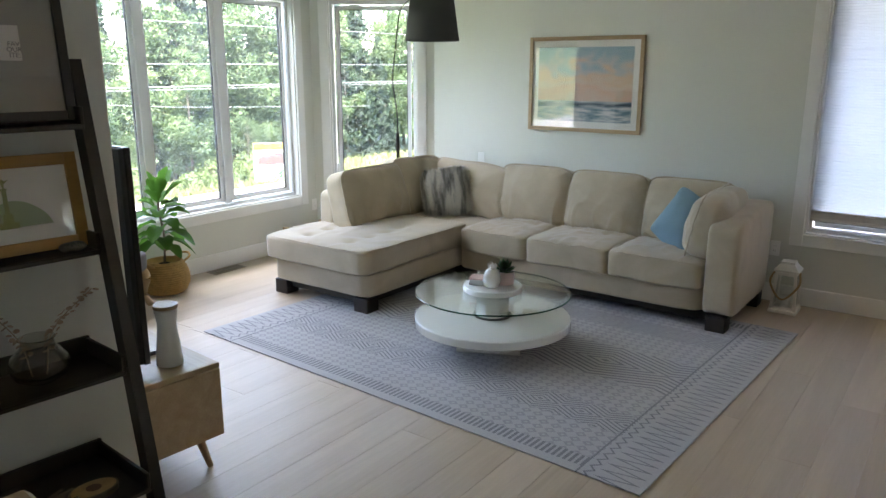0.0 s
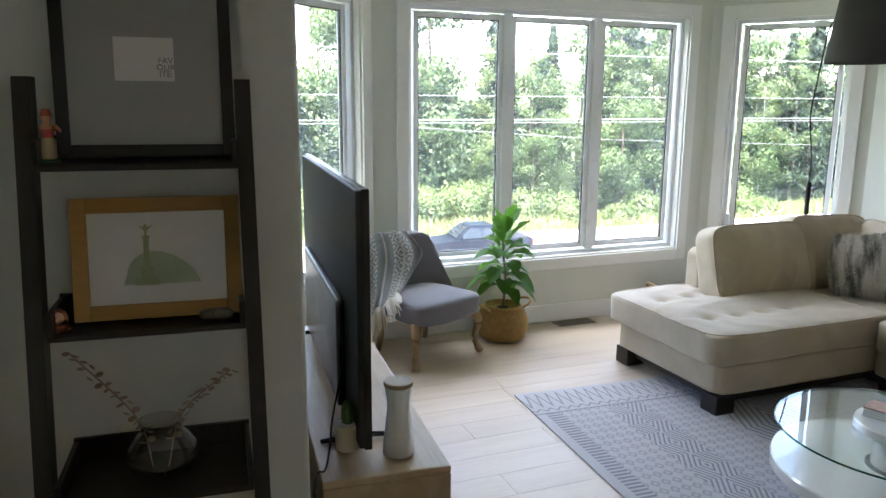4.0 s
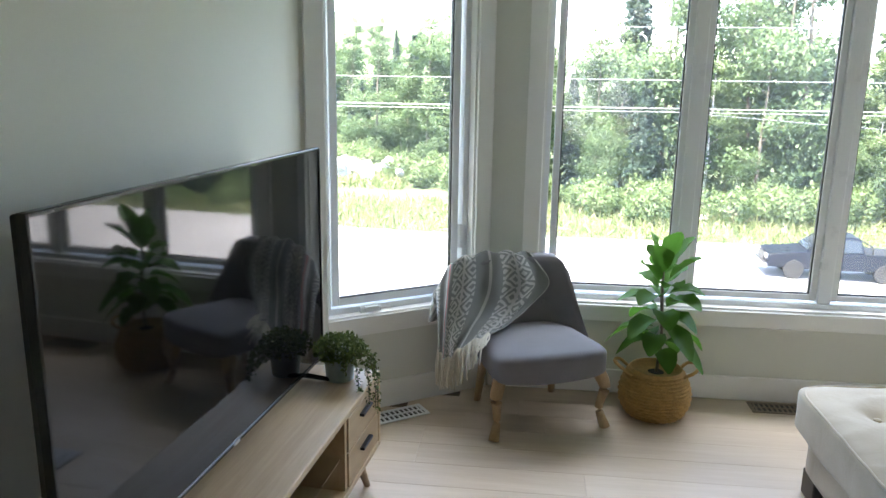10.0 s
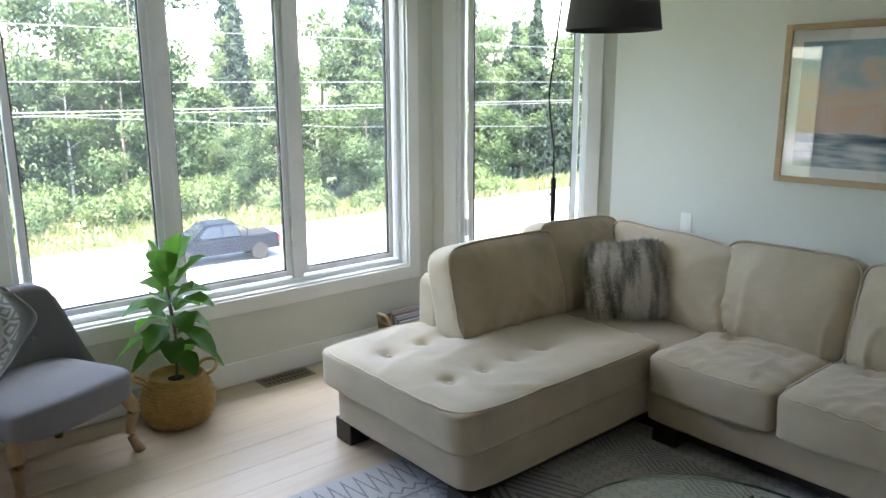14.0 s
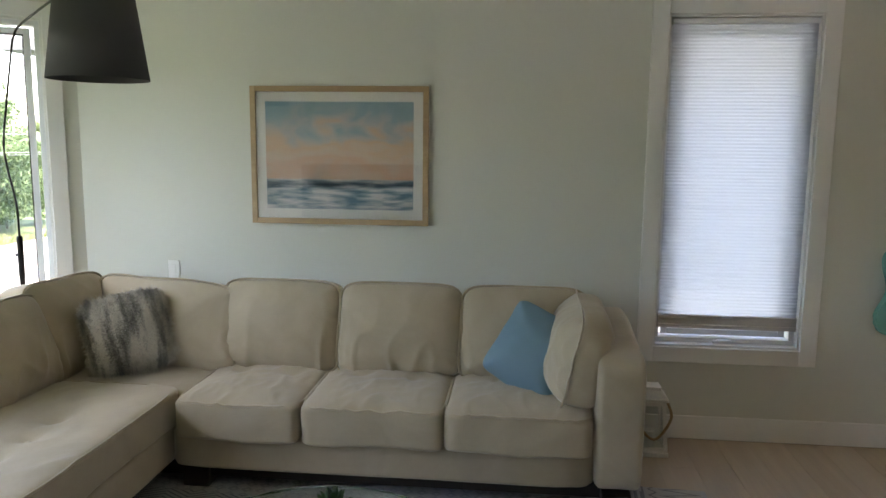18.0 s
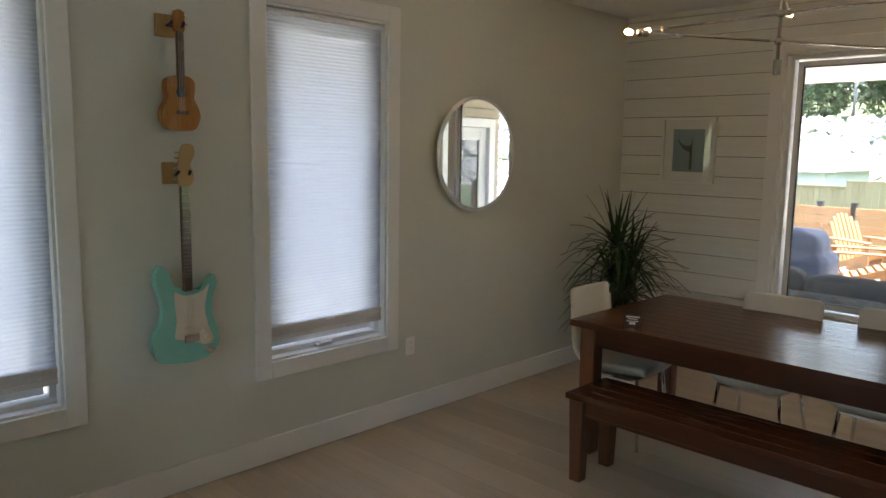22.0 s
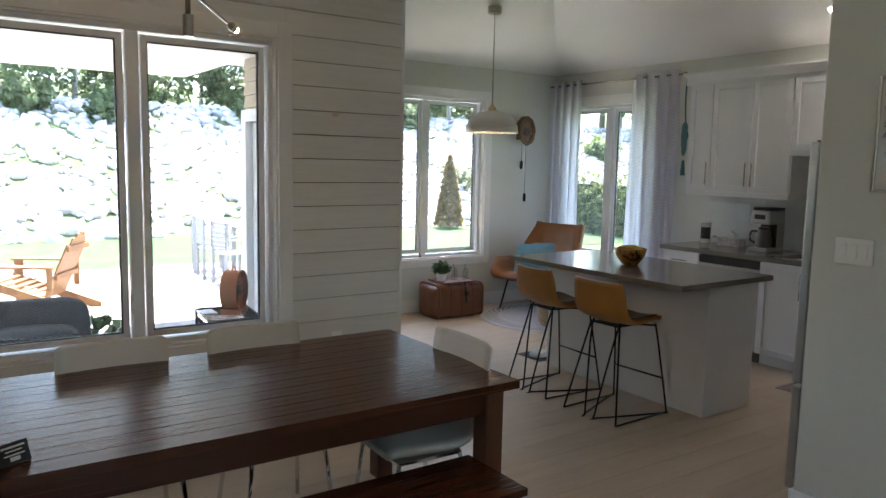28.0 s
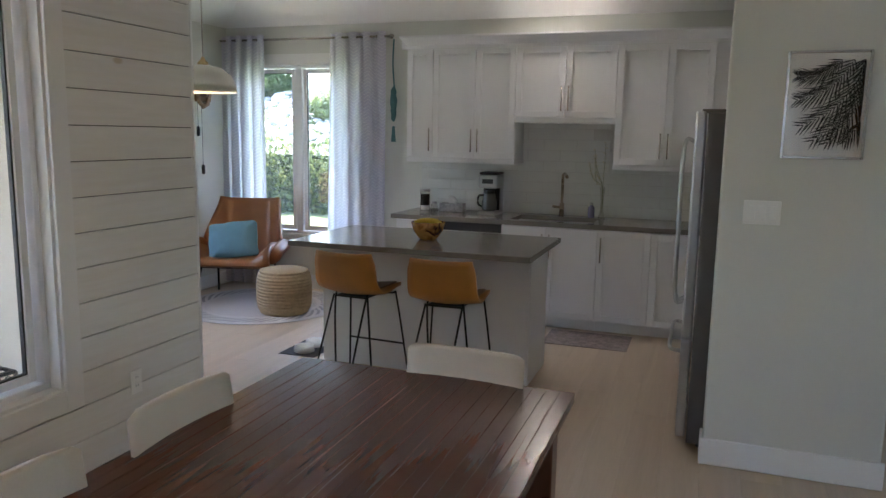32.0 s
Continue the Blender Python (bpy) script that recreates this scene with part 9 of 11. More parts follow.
# dracaena in a ribbed pot
dr = thing("dracaena", "dark green dracaena in a tall ribbed grey-white pot", "plant", (3.86, 5.66, 0))
part("pot", turned([(0.128, 0.001), (0.135, 0.006), (0.178, 0.50), (0.185, 0.515), (0.185, 0.53), (0.166, 0.53), (0.162, 0.49), (0, 0.48)], 96, wob=lambda a, z: 1 + 0.009 * math.sin(32 * a)), plain("ribbed_grey_white", (0.50, 0.52, 0.54), 0.65, var=0.08, scale=10), dr, smooth=False)
part("soil", turned([(0.158, 0.485), (0, 0.50)], 24), bpy.data.materials["dark_soil"], dr)
DRAC = plain("dracaena_leaf", (0.026, 0.062, 0.018), 0.35, var=0.3, scale=10)
rr = random.Random(12)
for k, (bx, by, h) in enumerate(((0.05, 0.04, 0.92), (-0.06, 0.02, 1.02), (0.02, -0.06, 0.84), (0.0, 0.07, 0.72), (-0.03, -0.03, 0.66), (0.07, -0.02, 0.60))):
    part("cane", tube([(bx * 0.6, by * 0.6, 0.48), (bx, by, h - 0.05)], [0.016, 0.012], 7), BARK, dr, smooth=True)
    for i in range(42):
        a = i * 2.4 + k
        el = 1.4 - 1.3 * (1 - i / 42) ** 0.8 + rr.uniform(-0.12, 0.12)
        L = rr.uniform(0.34, 0.54)
        d = Vector((math.cos(a) * math.cos(el), math.sin(a) * math.cos(el), math.sin(el)))
        b = Vector((bx, by, h - 0.05 + 0.05 * i / 42))
        g = 0.75 * (1 - max(0.0, math.sin(el)) ** 2)
        pts = [b + d * L * u + Vector((0, 0, -g * L * u * u)) for u in (0, 0.25, 0.5, 0.75, 1.0)]
        bm = bmesh.new()
        sd = d.cross(Vector((0, 0, 1)))
        sd = sd.normalized() if sd.length > 0.05 else Vector((1, 0, 0))
        rows = []
        for q, w in zip(pts, (0.007, 0.0115, 0.0105, 0.007, 0.001)):
            q = Vector((min(q.x, 0.63), min(q.y, 0.41), q.z))
            rows.append((bm.verts.new(q - sd * w), bm.verts.new(q - Vector((0, 0, 0.004))), bm.verts.new(q + sd * w)))
        for r0, r1 in zip(rows, rows[1:]):
            bm.faces.new((r0[0], r0[1], r1[1], r1[0])), bm.faces.new((r0[1], r0[2], r1[2], r1[1]))
        part("leaf", bm, DRAC, dr, smooth=True)

# chandelier
NICKEL = plain("brushed_nickel", (0.50, 0.47, 0.43), 0.25, 1.0, var=0.05)
BULBGLASS = pane_glass("bulb_glass", (1, 0.98, 0.95), 1.0)
FILAMENT = glow("warm_filament", (1.0, 0.66, 0.32), 10.0)
HX, HY = 2.76, 4.22
cl = thing("chandelier", "brushed nickel chandelier with crossed arms and clear lit bulbs", "chandelier", (HX, HY, 2.05), room=True)
part("stem", tube([(HX, HY, 2.09), (HX, HY, 2.72)], 0.009, 12), NICKEL, cl, smooth=True)
part("canopy", turned([(0.065, 2.715), (0.065, 2.735), (0.0, 2.7355)], 32, (HX, HY, 0)), NICKEL, cl)
part("bottom_cup", turned([(0.018, 2.045), (0.018, 2.115), (0.0, 2.117)], 20, (HX, HY, 0)), NICKEL, cl, smooth=False)


def bulb(end, way):
    way = Vector(way).normalized()
    q = way.to_track_quat("Z", "Y").to_matrix().to_4x4()
    m = Matrix.Translation(end) @ q
    s = part("socket", turned([(0.014, -0.05), (0.017, -0.048), (0.017, 0.006), (0.0, 0.007)], 18, m=m), NICKEL, cl)
    g = part("bulb", turned([(0.012, 0.006), (0.016, 0.016), (0.03, 0.032), (0.0345, 0.05), (0.03, 0.068), (0.016, 0.08), (0.0, 0.083)], 28, m=m), BULBGLASS, s, "clear round glass bulb", smooth=True)
    g.visible_shadow = False
    part("filament", cushion(0.026, 0.026, 0.040, 6, 2.2, 0, m=m @ Matrix.Translation((0, 0, 0.045))), FILAMENT, g, "glowing warm filament", smooth=True)


for z, a, L in ((2.20, -30, 0.74), (2.325, -94, 0.68), (2.43, 17, 0.62)):
    d = Vector((math.cos(radians(a)), math.sin(radians(a)), 0))
    c = Vector((HX, HY, z))
    part("arm", tube([c - d * L, c + d * L], 0.006, 10), NICKEL, cl, smooth=True)
    part("hub", turned([(0.016, -0.016), (0.019, 0), (0.016, 0.016)], 16, (HX, HY, z)), NICKEL, cl, smooth=True)
    for s in (-1, 1):
        bulb(c + d * s * L, d * s)


# ---- kitchen ----
mark = so_far()
CABW = plain("white_cabinet_lacquer", (0.76, 0.76, 0.76), 0.32, var=0.025, scale=3, fine=120, bump=0.03)
QUARTZ = plain("grey_quartz", (0.215, 0.20, 0.18), 0.14, var=0.12, scale=30, fine=260, bump=0.02)
STEEL = plain("brushed_steel", (0.46, 0.46, 0.46), 0.32, 1.0, var=0.05, stretch=(1, 1, 0.02), scale=60, bump=0.03)
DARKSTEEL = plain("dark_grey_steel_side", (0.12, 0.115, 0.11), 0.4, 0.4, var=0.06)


def shaker(parent, x0, x1, z0, z1, y, handle=None, name="door", low=True):
    """A shaker door in x, z facing +y, its back at y."""
    d = part(name, box(x0 + 0.0025, y, z0 + 0.0025, x1 - 0.0025, y + 0.014, z1 - 0.0025), CABW, parent)
    s = 0.055
    bm = bmesh.new()
    for q in ((x0 + 0.0025, z0 + 0.0025, x0 + s, z1 - 0.0025), (x1 - s, z0 + 0.0025, x1 - 0.0025, z1 - 0.0025), (x0 + s, z0 + 0.0025, x1 - s, z0 + s), (x0 + s, z1 - s, x1 - s, z1 - 0.0025)):
        quad_box(bm, q[0], y + 0.014, q[1], q[2], y + 0.029, q[3], 0.002, 1)
    part("door_frame", bm, CABW, d)
    if handle:
        x = x0 + 0.03 if handle == "l" else x1 - 0.03
        zc = z1 - 0.16 if not low else z0 + 0.16
        h = part("handle", tube([(x, y + 0.05, zc - 0.105), (x, y + 0.05, zc + 0.105)], 0.006, 10), NICKEL, d, "brushed nickel bar handle", smooth=True)
        for s2 in (-0.075, 0.075):
            part("handle_post", tube([(x, y + 0.02, zc + s2), (x, y + 0.05, zc + s2)], 0.004, 8), NICKEL, d)
    return d


YU, YB = -0.98, -0.69
GU = "upper kitchen cabinets"
for x0, x1, z0, z1, doors, lab in ((3.595, 4.62, 1.43, 2.40, ((4.364, 4.62, "l"), (3.962, 4.364, "l"), (3.595, 3.962, "r")), "white shaker upper cabinet beside the curtain"), (2.73, 3.594, 1.80, 2.40, ((3.158, 3.594, "l"), (2.73, 3.158, "r")), "short white shaker upper cabinet over the sink"), (1.96, 2.729, 1.41, 2.40, ((2.324, 2.729, "l"), (1.96, 2.324, "r")), "white shaker upper cabinet beside the refrigerator")):
    cb = thing("upper_cabinet", lab, "cabinet", ((x0 + x1) / 2, -1.15, z0), group=GU, room=True)
    part("body", box(x0, -1.318, z0, x1, YU, z1), CABW, cb)
    for a, b, h in doors:
        # handles sit on the meeting stile: "l" is the low-x edge
        shaker(cb, a, b, z0, z1, YU + 0.001, h)
    part("light_rail", box(x0 - 0.004, -1.318, z0 - 0.045, x1 + 0.002, YU + 0.022, z0 - 0.0005, 0.004, 1), CABW, cb)
cb = thing("upper_cabinet", "white shaker corner upper cabinet on the side wall", "cabinet", (1.5, -0.3, 1.41), group=GU, room=True)
part("body", box(1.342, -1.318, 1.41, 1.70, 0.45, 2.40), CABW, cb)
part("body", box(1.70, -1.318, 1.41, 1.958, YU, 2.40), CABW, cb)
for y0, y1 in ((-0.95, -0.5), (-0.5, -0.03), (-0.03, 0.45)):
    d = part("door", box(1.701, y0 + 0.002, 1.412, 1.715, y1 - 0.002, 2.398), CABW, cb)
    bm = bmesh.new()
    for q in ((y0 + 0.002, 1.412, y0 + 0.055, 2.398), (y1 - 0.055, 1.412, y1 - 0.002, 2.398), (y0 + 0.055, 1.412, y1 - 0.055, 1.465), (y0 + 0.055, 2.345, y1 - 0.055, 2.398)):
        quad_box(bm, 1.715, q[0], q[1], 1.722, q[2], q[3], 0.0015, 1)
    part("door_frame", bm, CABW, d)
    part("handle", tube([(1.75, y0 + 0.03, 1.47), (1.75, y0 + 0.03, 1.63)], 0.006, 10), NICKEL, d, smooth=True)
bm = bmesh.new()
prof = [(0.003, 2.401), (0.003, 2.43), (0.012, 2.44), (0.035, 2.47), (0.058, 2.492), (0.062, 2.50), (0.062, 2.513), (-0.02, 2.513)]
va = [bm.verts.new((4.62 + max(0, p_[0]), YU + 0.02 + p_[0], p_[1])) for p_ in prof]
vb = [bm.verts.new((1.72, YU + 0.02 + p_[0], p_[1])) for p_ in prof]
for i in range(len(prof)):
    j = (i + 1) % len(prof)
    bm.faces.new((va[i], va[j], vb[j], vb[i]))
bm.faces.new(va), bm.faces.new(vb[::-1])
quad_box(bm, 4.622, -1.318, 2.402, 4.68, YU + 0.018, 2.512), quad_box(bm, 1.724, -0.955, 2.402, 1.80, 0.47, 2.512)
solid("crown_moulding", bm, CABW, "white crown moulding over the cabinets", "moulding", kind="structure")

GB = "base kitchen cabinets"
bc = thing("base_cabinet", "white base cabinet with drawer beside the dishwasher", "cabinet", (4.4, -1.0, 0), group=GB, room=True)
part("body", box(4.222, -1.318, 0.10, 4.60, YB, 0.879), CABW, bc)
for z0, z1 in ((0.72, 0.878), (0.42, 0.718), (0.105, 0.418)):
    d = part("drawer", box(4.225, YB + 0.001, z0, 4.597, YB + 0.02, z1, 0.002, 1), CABW, bc)
    zc = (z0 + z1) / 2
    part("handle", tube([(4.33, YB + 0.05, zc), (4.49, YB + 0.05, zc)], 0.006, 10), NICKEL, d, smooth=True)
part("kick", box(4.222, -1.30, 0.003, 4.60, YB - 0.06, 0.10), CABW, bc)
for x0, x1, doors, lab in ((2.79, 3.612, ((3.22, 3.612, "l"), (2.79, 3.22, "r")), "white shaker sink base cabinet"), (1.98, 2.789, ((2.36, 2.789, "r"), (1.98, 2.36, "l")), "white shaker base cabinet beside the sink")):
    bc = thing("base_cabinet", lab, "cabinet", ((x0 + x1) / 2, -1.0, 0), group=GB, room=True)
    part("body", box(x0, -1.318, 0.10, x1, YB, 0.879), CABW, bc)
    for a, b, h in doors:
        shaker(bc, a, b, 0.105, 0.876, YB + 0.001, h, low=False)
    part("kick", box(x0, -1.30, 0.003, x1, YB - 0.06, 0.10), CABW, bc)
bc = thing("base_cabinet", "white base cabinets along the side wall", "cabinet", (1.6, -0.3, 0), group=GB, room=True)
part("body", box(1.342, -1.318, 0.10, 1.94, 0.56, 0.879), CABW, bc)
for y0, y1 in ((-0.66, -0.06), (-0.06, 0.555)):
    part("door", box(1.941, y0 + 0.002, 0.105, 1.96, y1 - 0.002, 0.876, 0.003, 1), CABW, bc)
part("kick", box(1.36, -1.30, 0.003, 1.88, 0.56, 0.10), CABW, bc)
dw = thing("dishwasher", "stainless steel dishwasher under the counter", "dishwasher", (3.9, -1.0, 0), room=True)
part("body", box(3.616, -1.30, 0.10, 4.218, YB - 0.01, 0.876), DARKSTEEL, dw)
part("door", box(3.618, YB - 0.009, 0.11, 4.216, YB + 0.02, 0.80, 0.004), STEEL, dw)
part("control_strip", box(3.618, YB - 0.009, 0.805, 4.216, YB + 0.018, 0.874, 0.003, 1), plain("dark_panel", (0.04, 0.04, 0.045), 0.25), dw)
part("handle", tube([(3.68, YB + 0.05, 0.76), (4.15, YB + 0.05, 0.76)], 0.009, 10), STEEL, dw, smooth=True)
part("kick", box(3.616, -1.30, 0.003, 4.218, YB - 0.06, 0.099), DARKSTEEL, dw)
# worktop round the sink
bm = box(3.56, -1.318, 0.881, 4.65, -0.662, 0.921, 0.002, 1)
quad_box(bm, 1.342, -1.318, 0.881, 2.85, -0.662, 0.921, 0.002, 1), quad_box(bm, 2.85, -0.76, 0.881, 3.56, -0.662, 0.921), quad_box(bm, 2.85, -1.318, 0.881, 3.56, -1.17, 0.921)
quad_box(bm, 1.342, -0.6618, 0.881, 1.97, 0.58, 0.921, 0.002, 1)
solid("worktop", bm, QUARTZ, "polished grey quartz worktop along the wall", "worktop")
sink = thing("sink", "undermount brown-grey sink in the worktop", "sink", (3.2, -0.96, 0.7), room=True)
SINKM = plain("bronze_composite", (0.10, 0.085, 0.07), 0.4)
bm = box(2.851, -1.169, 0.70, 3.559, -0.761, 0.71)
quad_box(bm, 2.851, -1.169, 0.71, 2.861, -0.761, 0.88), quad_box(bm, 3.549, -1.169, 0.71, 3.559, -0.761, 0.88), quad_box(bm, 2.861, -1.169, 0.71, 3.549, -1.159, 0.88), quad_box(bm, 2.861, -0.771, 0.71, 3.549, -0.761, 0.88), quad_box(bm, 3.13, -1.159, 0.71, 3.15, -0.771, 0.85)
part("basin", bm, SINKM, sink)
part("drain", turned([(0.04, 0.0), (0.0, 0.001)], 20, (3.35, -0.96, 0.712)), STEEL, sink)
fa = thing("faucet", "bronze square-necked kitchen faucet", "faucet", (3.20, -1.235, 0.921))
FAUM = plain("champagne_bronze", (0.30, 0.25, 0.19), 0.28, 1.0, var=0.05)
part("body", turned([(0.027, 0), (0.027, 0.008), (0.022, 0.012), (0.022, 0.12), (0.0, 0.122)], 24), FAUM, fa)
part("spout", tube(arc([(0, 0, 0.12), (0, 0, 0.34), (-0.004, 0.004, 0.372), (-0.02, 0.03, 0.385), (-0.07, 0.19, 0.372)], 5), 0.013, 12), FAUM, fa, smooth=True)
part("spray_head", tube([(-0.067, 0.18, 0.374), (-0.075, 0.215, 0.366)], 0.015, 12), FAUM, fa, smooth=True)
part("lever", tube([(0.0, 0.0, 0.075), (0.075, 0.01, 0.085), (0.085, 0.012, 0.087)], [0.012, 0.012, 0.01], 10), FAUM, fa, smooth=True)
# backsplash of long white tiles
TILE = plain("gloss_white_tile", (0.70, 0.72, 0.69), 0.14, var=0.03, scale=5, bump=0.05, shift=9)
bs = thing("backsplash", "glossy long white subway tiles over the worktop", "tiles", (3.1, -1.31, 0.92), kind="structure", room=True)
part("grout", box(1.345, -1.3195, 0.921, 4.60, -1.3155, 1.80), plain("pale_grout", (0.58, 0.58, 0.55), 0.9), bs)
tme = {}
row = 0
z = 0.924
while z < 1.78:
    x = 4.598 - (0.15 if row % 2 else 0.0)
    x_hi = 4.598
    while x_hi > 1.36:
        x_lo = x - 0.298
        if x_hi - x_lo < 0.02:
            x_hi, x = x_lo - 0.002, x_lo - 0.002
            continue
        hidden = (z > 1.43 and not (2.70 < x_lo < 3.58)) or x_lo < 1.36
        if not hidden:
            key = round(x_hi - x_lo, 3)
            if key not in tme:
                b2 = box(0, 0, 0, key, 0.006, 0.0955, 0.0015, 1)
                me = bpy.data.meshes.new("tile")
                b2.to_mesh(me)
                b2.free()
                me.materials.append(TILE)
                tme[key] = me
            ob = new("tile", tme[key])
            ob.parent = bs
            ob.matrix_parent_inverse = BASE[bs.name].inverted()
            ob.location = (x_lo, -1.3155, z)
        x_hi = x_lo - 0.002
        x = x_hi
    z += 0.098
    row += 1

# the row of cabinets, worktop and tiles ends at the curtain
set_down(mark, Matrix.Translation((0.085, 0, 0)))

# island
isl = thing("kitchen_island", "white kitchen island with overhanging top", "island", (3.85, 0.66, 0), room=True)
part("body", box(3.10, 0.34, 0.0015, 4.60, 0.848, 0.889, 0.003, 1), CABW, isl)
part("end_panel", box(3.082, 0.335, 0.0015, 3.099, 0.855, 0.889, 0.002, 1), CABW, isl)
for i in range(3):
    x0 = 3.10 + i * 0.497
    d = part("door", box(x0, 0.321, 0.11, x0 + 0.49, 0.339, 0.87, 0.003, 1), CABW, isl)
    part("handle", tube([(x0 + 0.05, 0.29, 0.65), (x0 + 0.05, 0.29, 0.81)], 0.006, 8), NICKEL, d, smooth=True)
solid("island_worktop", box(3.005, 0.27, 0.890, 4.65, 1.235, 0.925, 0.003, 2), QUARTZ, "polished grey quartz slab on the island", "worktop")

fr = thing("refrigerator", "stainless steel two-door refrigerator beside the wall end", "refrigerator", (1.75, 1.05, 0), room=True)
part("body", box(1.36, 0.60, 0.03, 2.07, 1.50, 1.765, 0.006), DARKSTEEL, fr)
part("upper_door", box(2.078, 1.053, 0.60, 2.128, 1.498, 1.776, 0.012, 3), STEEL, fr)
part("upper_door", box(2.078, 0.602, 0.60, 2.128, 1.047, 1.776, 0.012, 3), STEEL, fr)
part("freezer_drawer", box(2.078, 0.602, 0.06, 2.128, 1.498, 0.588, 0.012, 3), STEEL, fr)
for y in (1.00, 1.10):
    h = part("handle", tube(arc([(2.128, y, 0.72), (2.185, y, 0.74), (2.19, y, 1.15), (2.185, y, 1.60), (2.128, y, 1.62)], 5), 0.011, 10), STEEL, fr, smooth=True)
part("handle", tube(arc([(2.128, 0.72, 0.50), (2.185, 0.74, 0.51), (2.19, 1.05, 0.51), (2.185, 1.36, 0.51), (2.128, 1.38, 0.50)], 5), 0.011, 10), STEEL, fr, smooth=True)
part("hinge_cover", box(1.98, 1.40, 1.766, 2.10, 1.49, 1.785, 0.004), DARKSTEEL, fr)
for x in (1.42, 2.0):
    for y in (0.66, 1.44):
        part("foot", turned([(0.02, 0.001), (0.02, 0.03)], 12, (x, y, 0)), BLACK, fr)

# on the island and worktop
bw = thing("fruit_bowl", "turned two-tone wooden bowl on the island", "bowl", (3.83, 0.77, 0.9255))
mb2, t, p = tree_of("burl_wood")
nz = node(t, "TexNoise", Scale=14.0, Detail=4.0, Distortion=1.0)
link(t, place(t), nz.inputs["Vector"])
link(t, ramp(t, nz.outputs["Fac"], [(0.40, (0.06, 0.02, 0.008)), (0.47, (0.30, 0.12, 0.02)), (0.6, (0.50, 0.24, 0.05))]), p.inputs["Base Color"])
p.inputs["Roughness"].default_value = 0.25
part("bowl", turned([(0.04, 0.0), (0.06, 0.004), (0.10, 0.06), (0.118, 0.12), (0.110, 0.122), (0.092, 0.065), (0.05, 0.02), (0, 0.016)], 40), mb2, bw, smooth=True)
for i in range(3):
    bn = solid("banana", tube(arc([(3.83 - 0.09, 0.75 + i * 0.028, 1.035), (3.83 - 0.04, 0.74 + i * 0.028, 1.05), (3.83 + 0.03, 0.74 + i * 0.028, 1.053), (3.83 + 0.09, 0.76 + i * 0.026, 1.04)], 4), [0.006] + [0.015] * 10 + [0.012, 0.005], 8), plain("banana_skin", (0.62, 0.42, 0.04), 0.5) if i == 0 else bpy.data.materials["banana_skin"], "ripe yellow banana in the bowl", "banana", "bananas in the bowl", smooth=True)
cm = thing("coffee_maker", "steel and black drip coffee maker on the worktop", "coffee maker", (3.915, -1.08, 0.9215))
part("base", box(-0.09, -0.13, 0, 0.09, 0.13, 0.035, 0.012, 3), STEEL, cm)
part("panel", box(-0.075, -0.029, 0.036, 0.075, -0.022, 0.239), BLACK, cm)
part("column", box(-0.085, -0.13, 0.035, 0.085, -0.03, 0.30, 0.006), STEEL, cm)
part("head", box(-0.09, -0.13, 0.24, 0.09, 0.12, 0.36, 0.02, 3), STEEL, cm)
part("lid", box(-0.085, -0.125, 0.361, 0.085, 0.10, 0.385, 0.008), BLACK, cm)
part("display", box(-0.05, 0.119, 0.285, 0.05, 0.123, 0.325), BLACK, cm)
cf = part("carafe", turned([(0.055, 0.036), (0.068, 0.05), (0.07, 0.11), (0.055, 0.165), (0.05, 0.19), (0, 0.192)], 28, (0, 0.045, 0)), DARKSTEEL, cm, smooth=True)
part("carafe_handle", tube(arc([(0.05, 0.06, 0.175), (0.085, 0.10, 0.17), (0.09, 0.105, 0.10), (0.06, 0.07, 0.07)], 4), 0.009, 8), BLACK, cf)
part("carafe_lid", turned([(0.05, 0.192), (0.045, 0.215), (0, 0.216)], 24, (0, 0.045, 0)), BLACK, cf)
cj = thing("coffee_jar", "glass jar of coffee with steel lid on the worktop", "jar", (4.585, -1.14, 0.9215))
part("jar", turned([(0.045, 0), (0.048, 0.004), (0.048, 0.17), (0.044, 0.175)], 28), VG, cj, smooth=True)
part("coffee", turned([(0.043, 0.045), (0.043, 0.15), (0, 0.152)], 24), plain("dark_coffee", (0.02, 0.012, 0.008), 0.9), cj)
part("sugar", turned([(0.043, 0.003), (0.043, 0.044), (0, 0.0445)], 24), PORC, cj)
part("lid", turned([(0.048, 0.176), (0.05, 0.178), (0.05, 0.20), (0, 0.202)], 28), STEEL, cj)
sj = thing("salt_jar", "small glass jar on the worktop", "jar", (4.485, -1.13, 0.9215))
part("jar", turned([(0.03, 0), (0.034, 0.004), (0.032, 0.05), (0.022, 0.065)], 24), VG, sj, smooth=True)
part("lid", turned([(0.023, 0.065), (0.024, 0.085), (0, 0.086)], 20), STEEL, sj)
tb = thing("tissue_box", "grey patterned tissue box on the worktop", "tissue box", (4.305, -1.14, 0.9215), 3)
part("box", box(-0.115, -0.06, 0, 0.115, 0.06, 0.075, 0.003, 1), plain("grey_patterned_card", (0.42, 0.40, 0.40), 0.7, var=0.4, scale=24, fine=60), tb)
part("tissue", cushion(0.09, 0.03, 0.08, 10, 3, 0.6, 0.02, 25, 3, Matrix.Translation((0, 0, 0.10))), PORC, tb, smooth=True)
so = thing("soap_bottle", "small lilac soap bottle by the sink", "bottle", (3.015, -1.22, 0.9215))
part("bottle", turned([(0.026, 0), (0.03, 0.005), (0.03, 0.09), (0.014, 0.105), (0.014, 0.112)], 24), plain("lilac_soap", (0.25, 0.23, 0.36), 0.25), so, smooth=True)
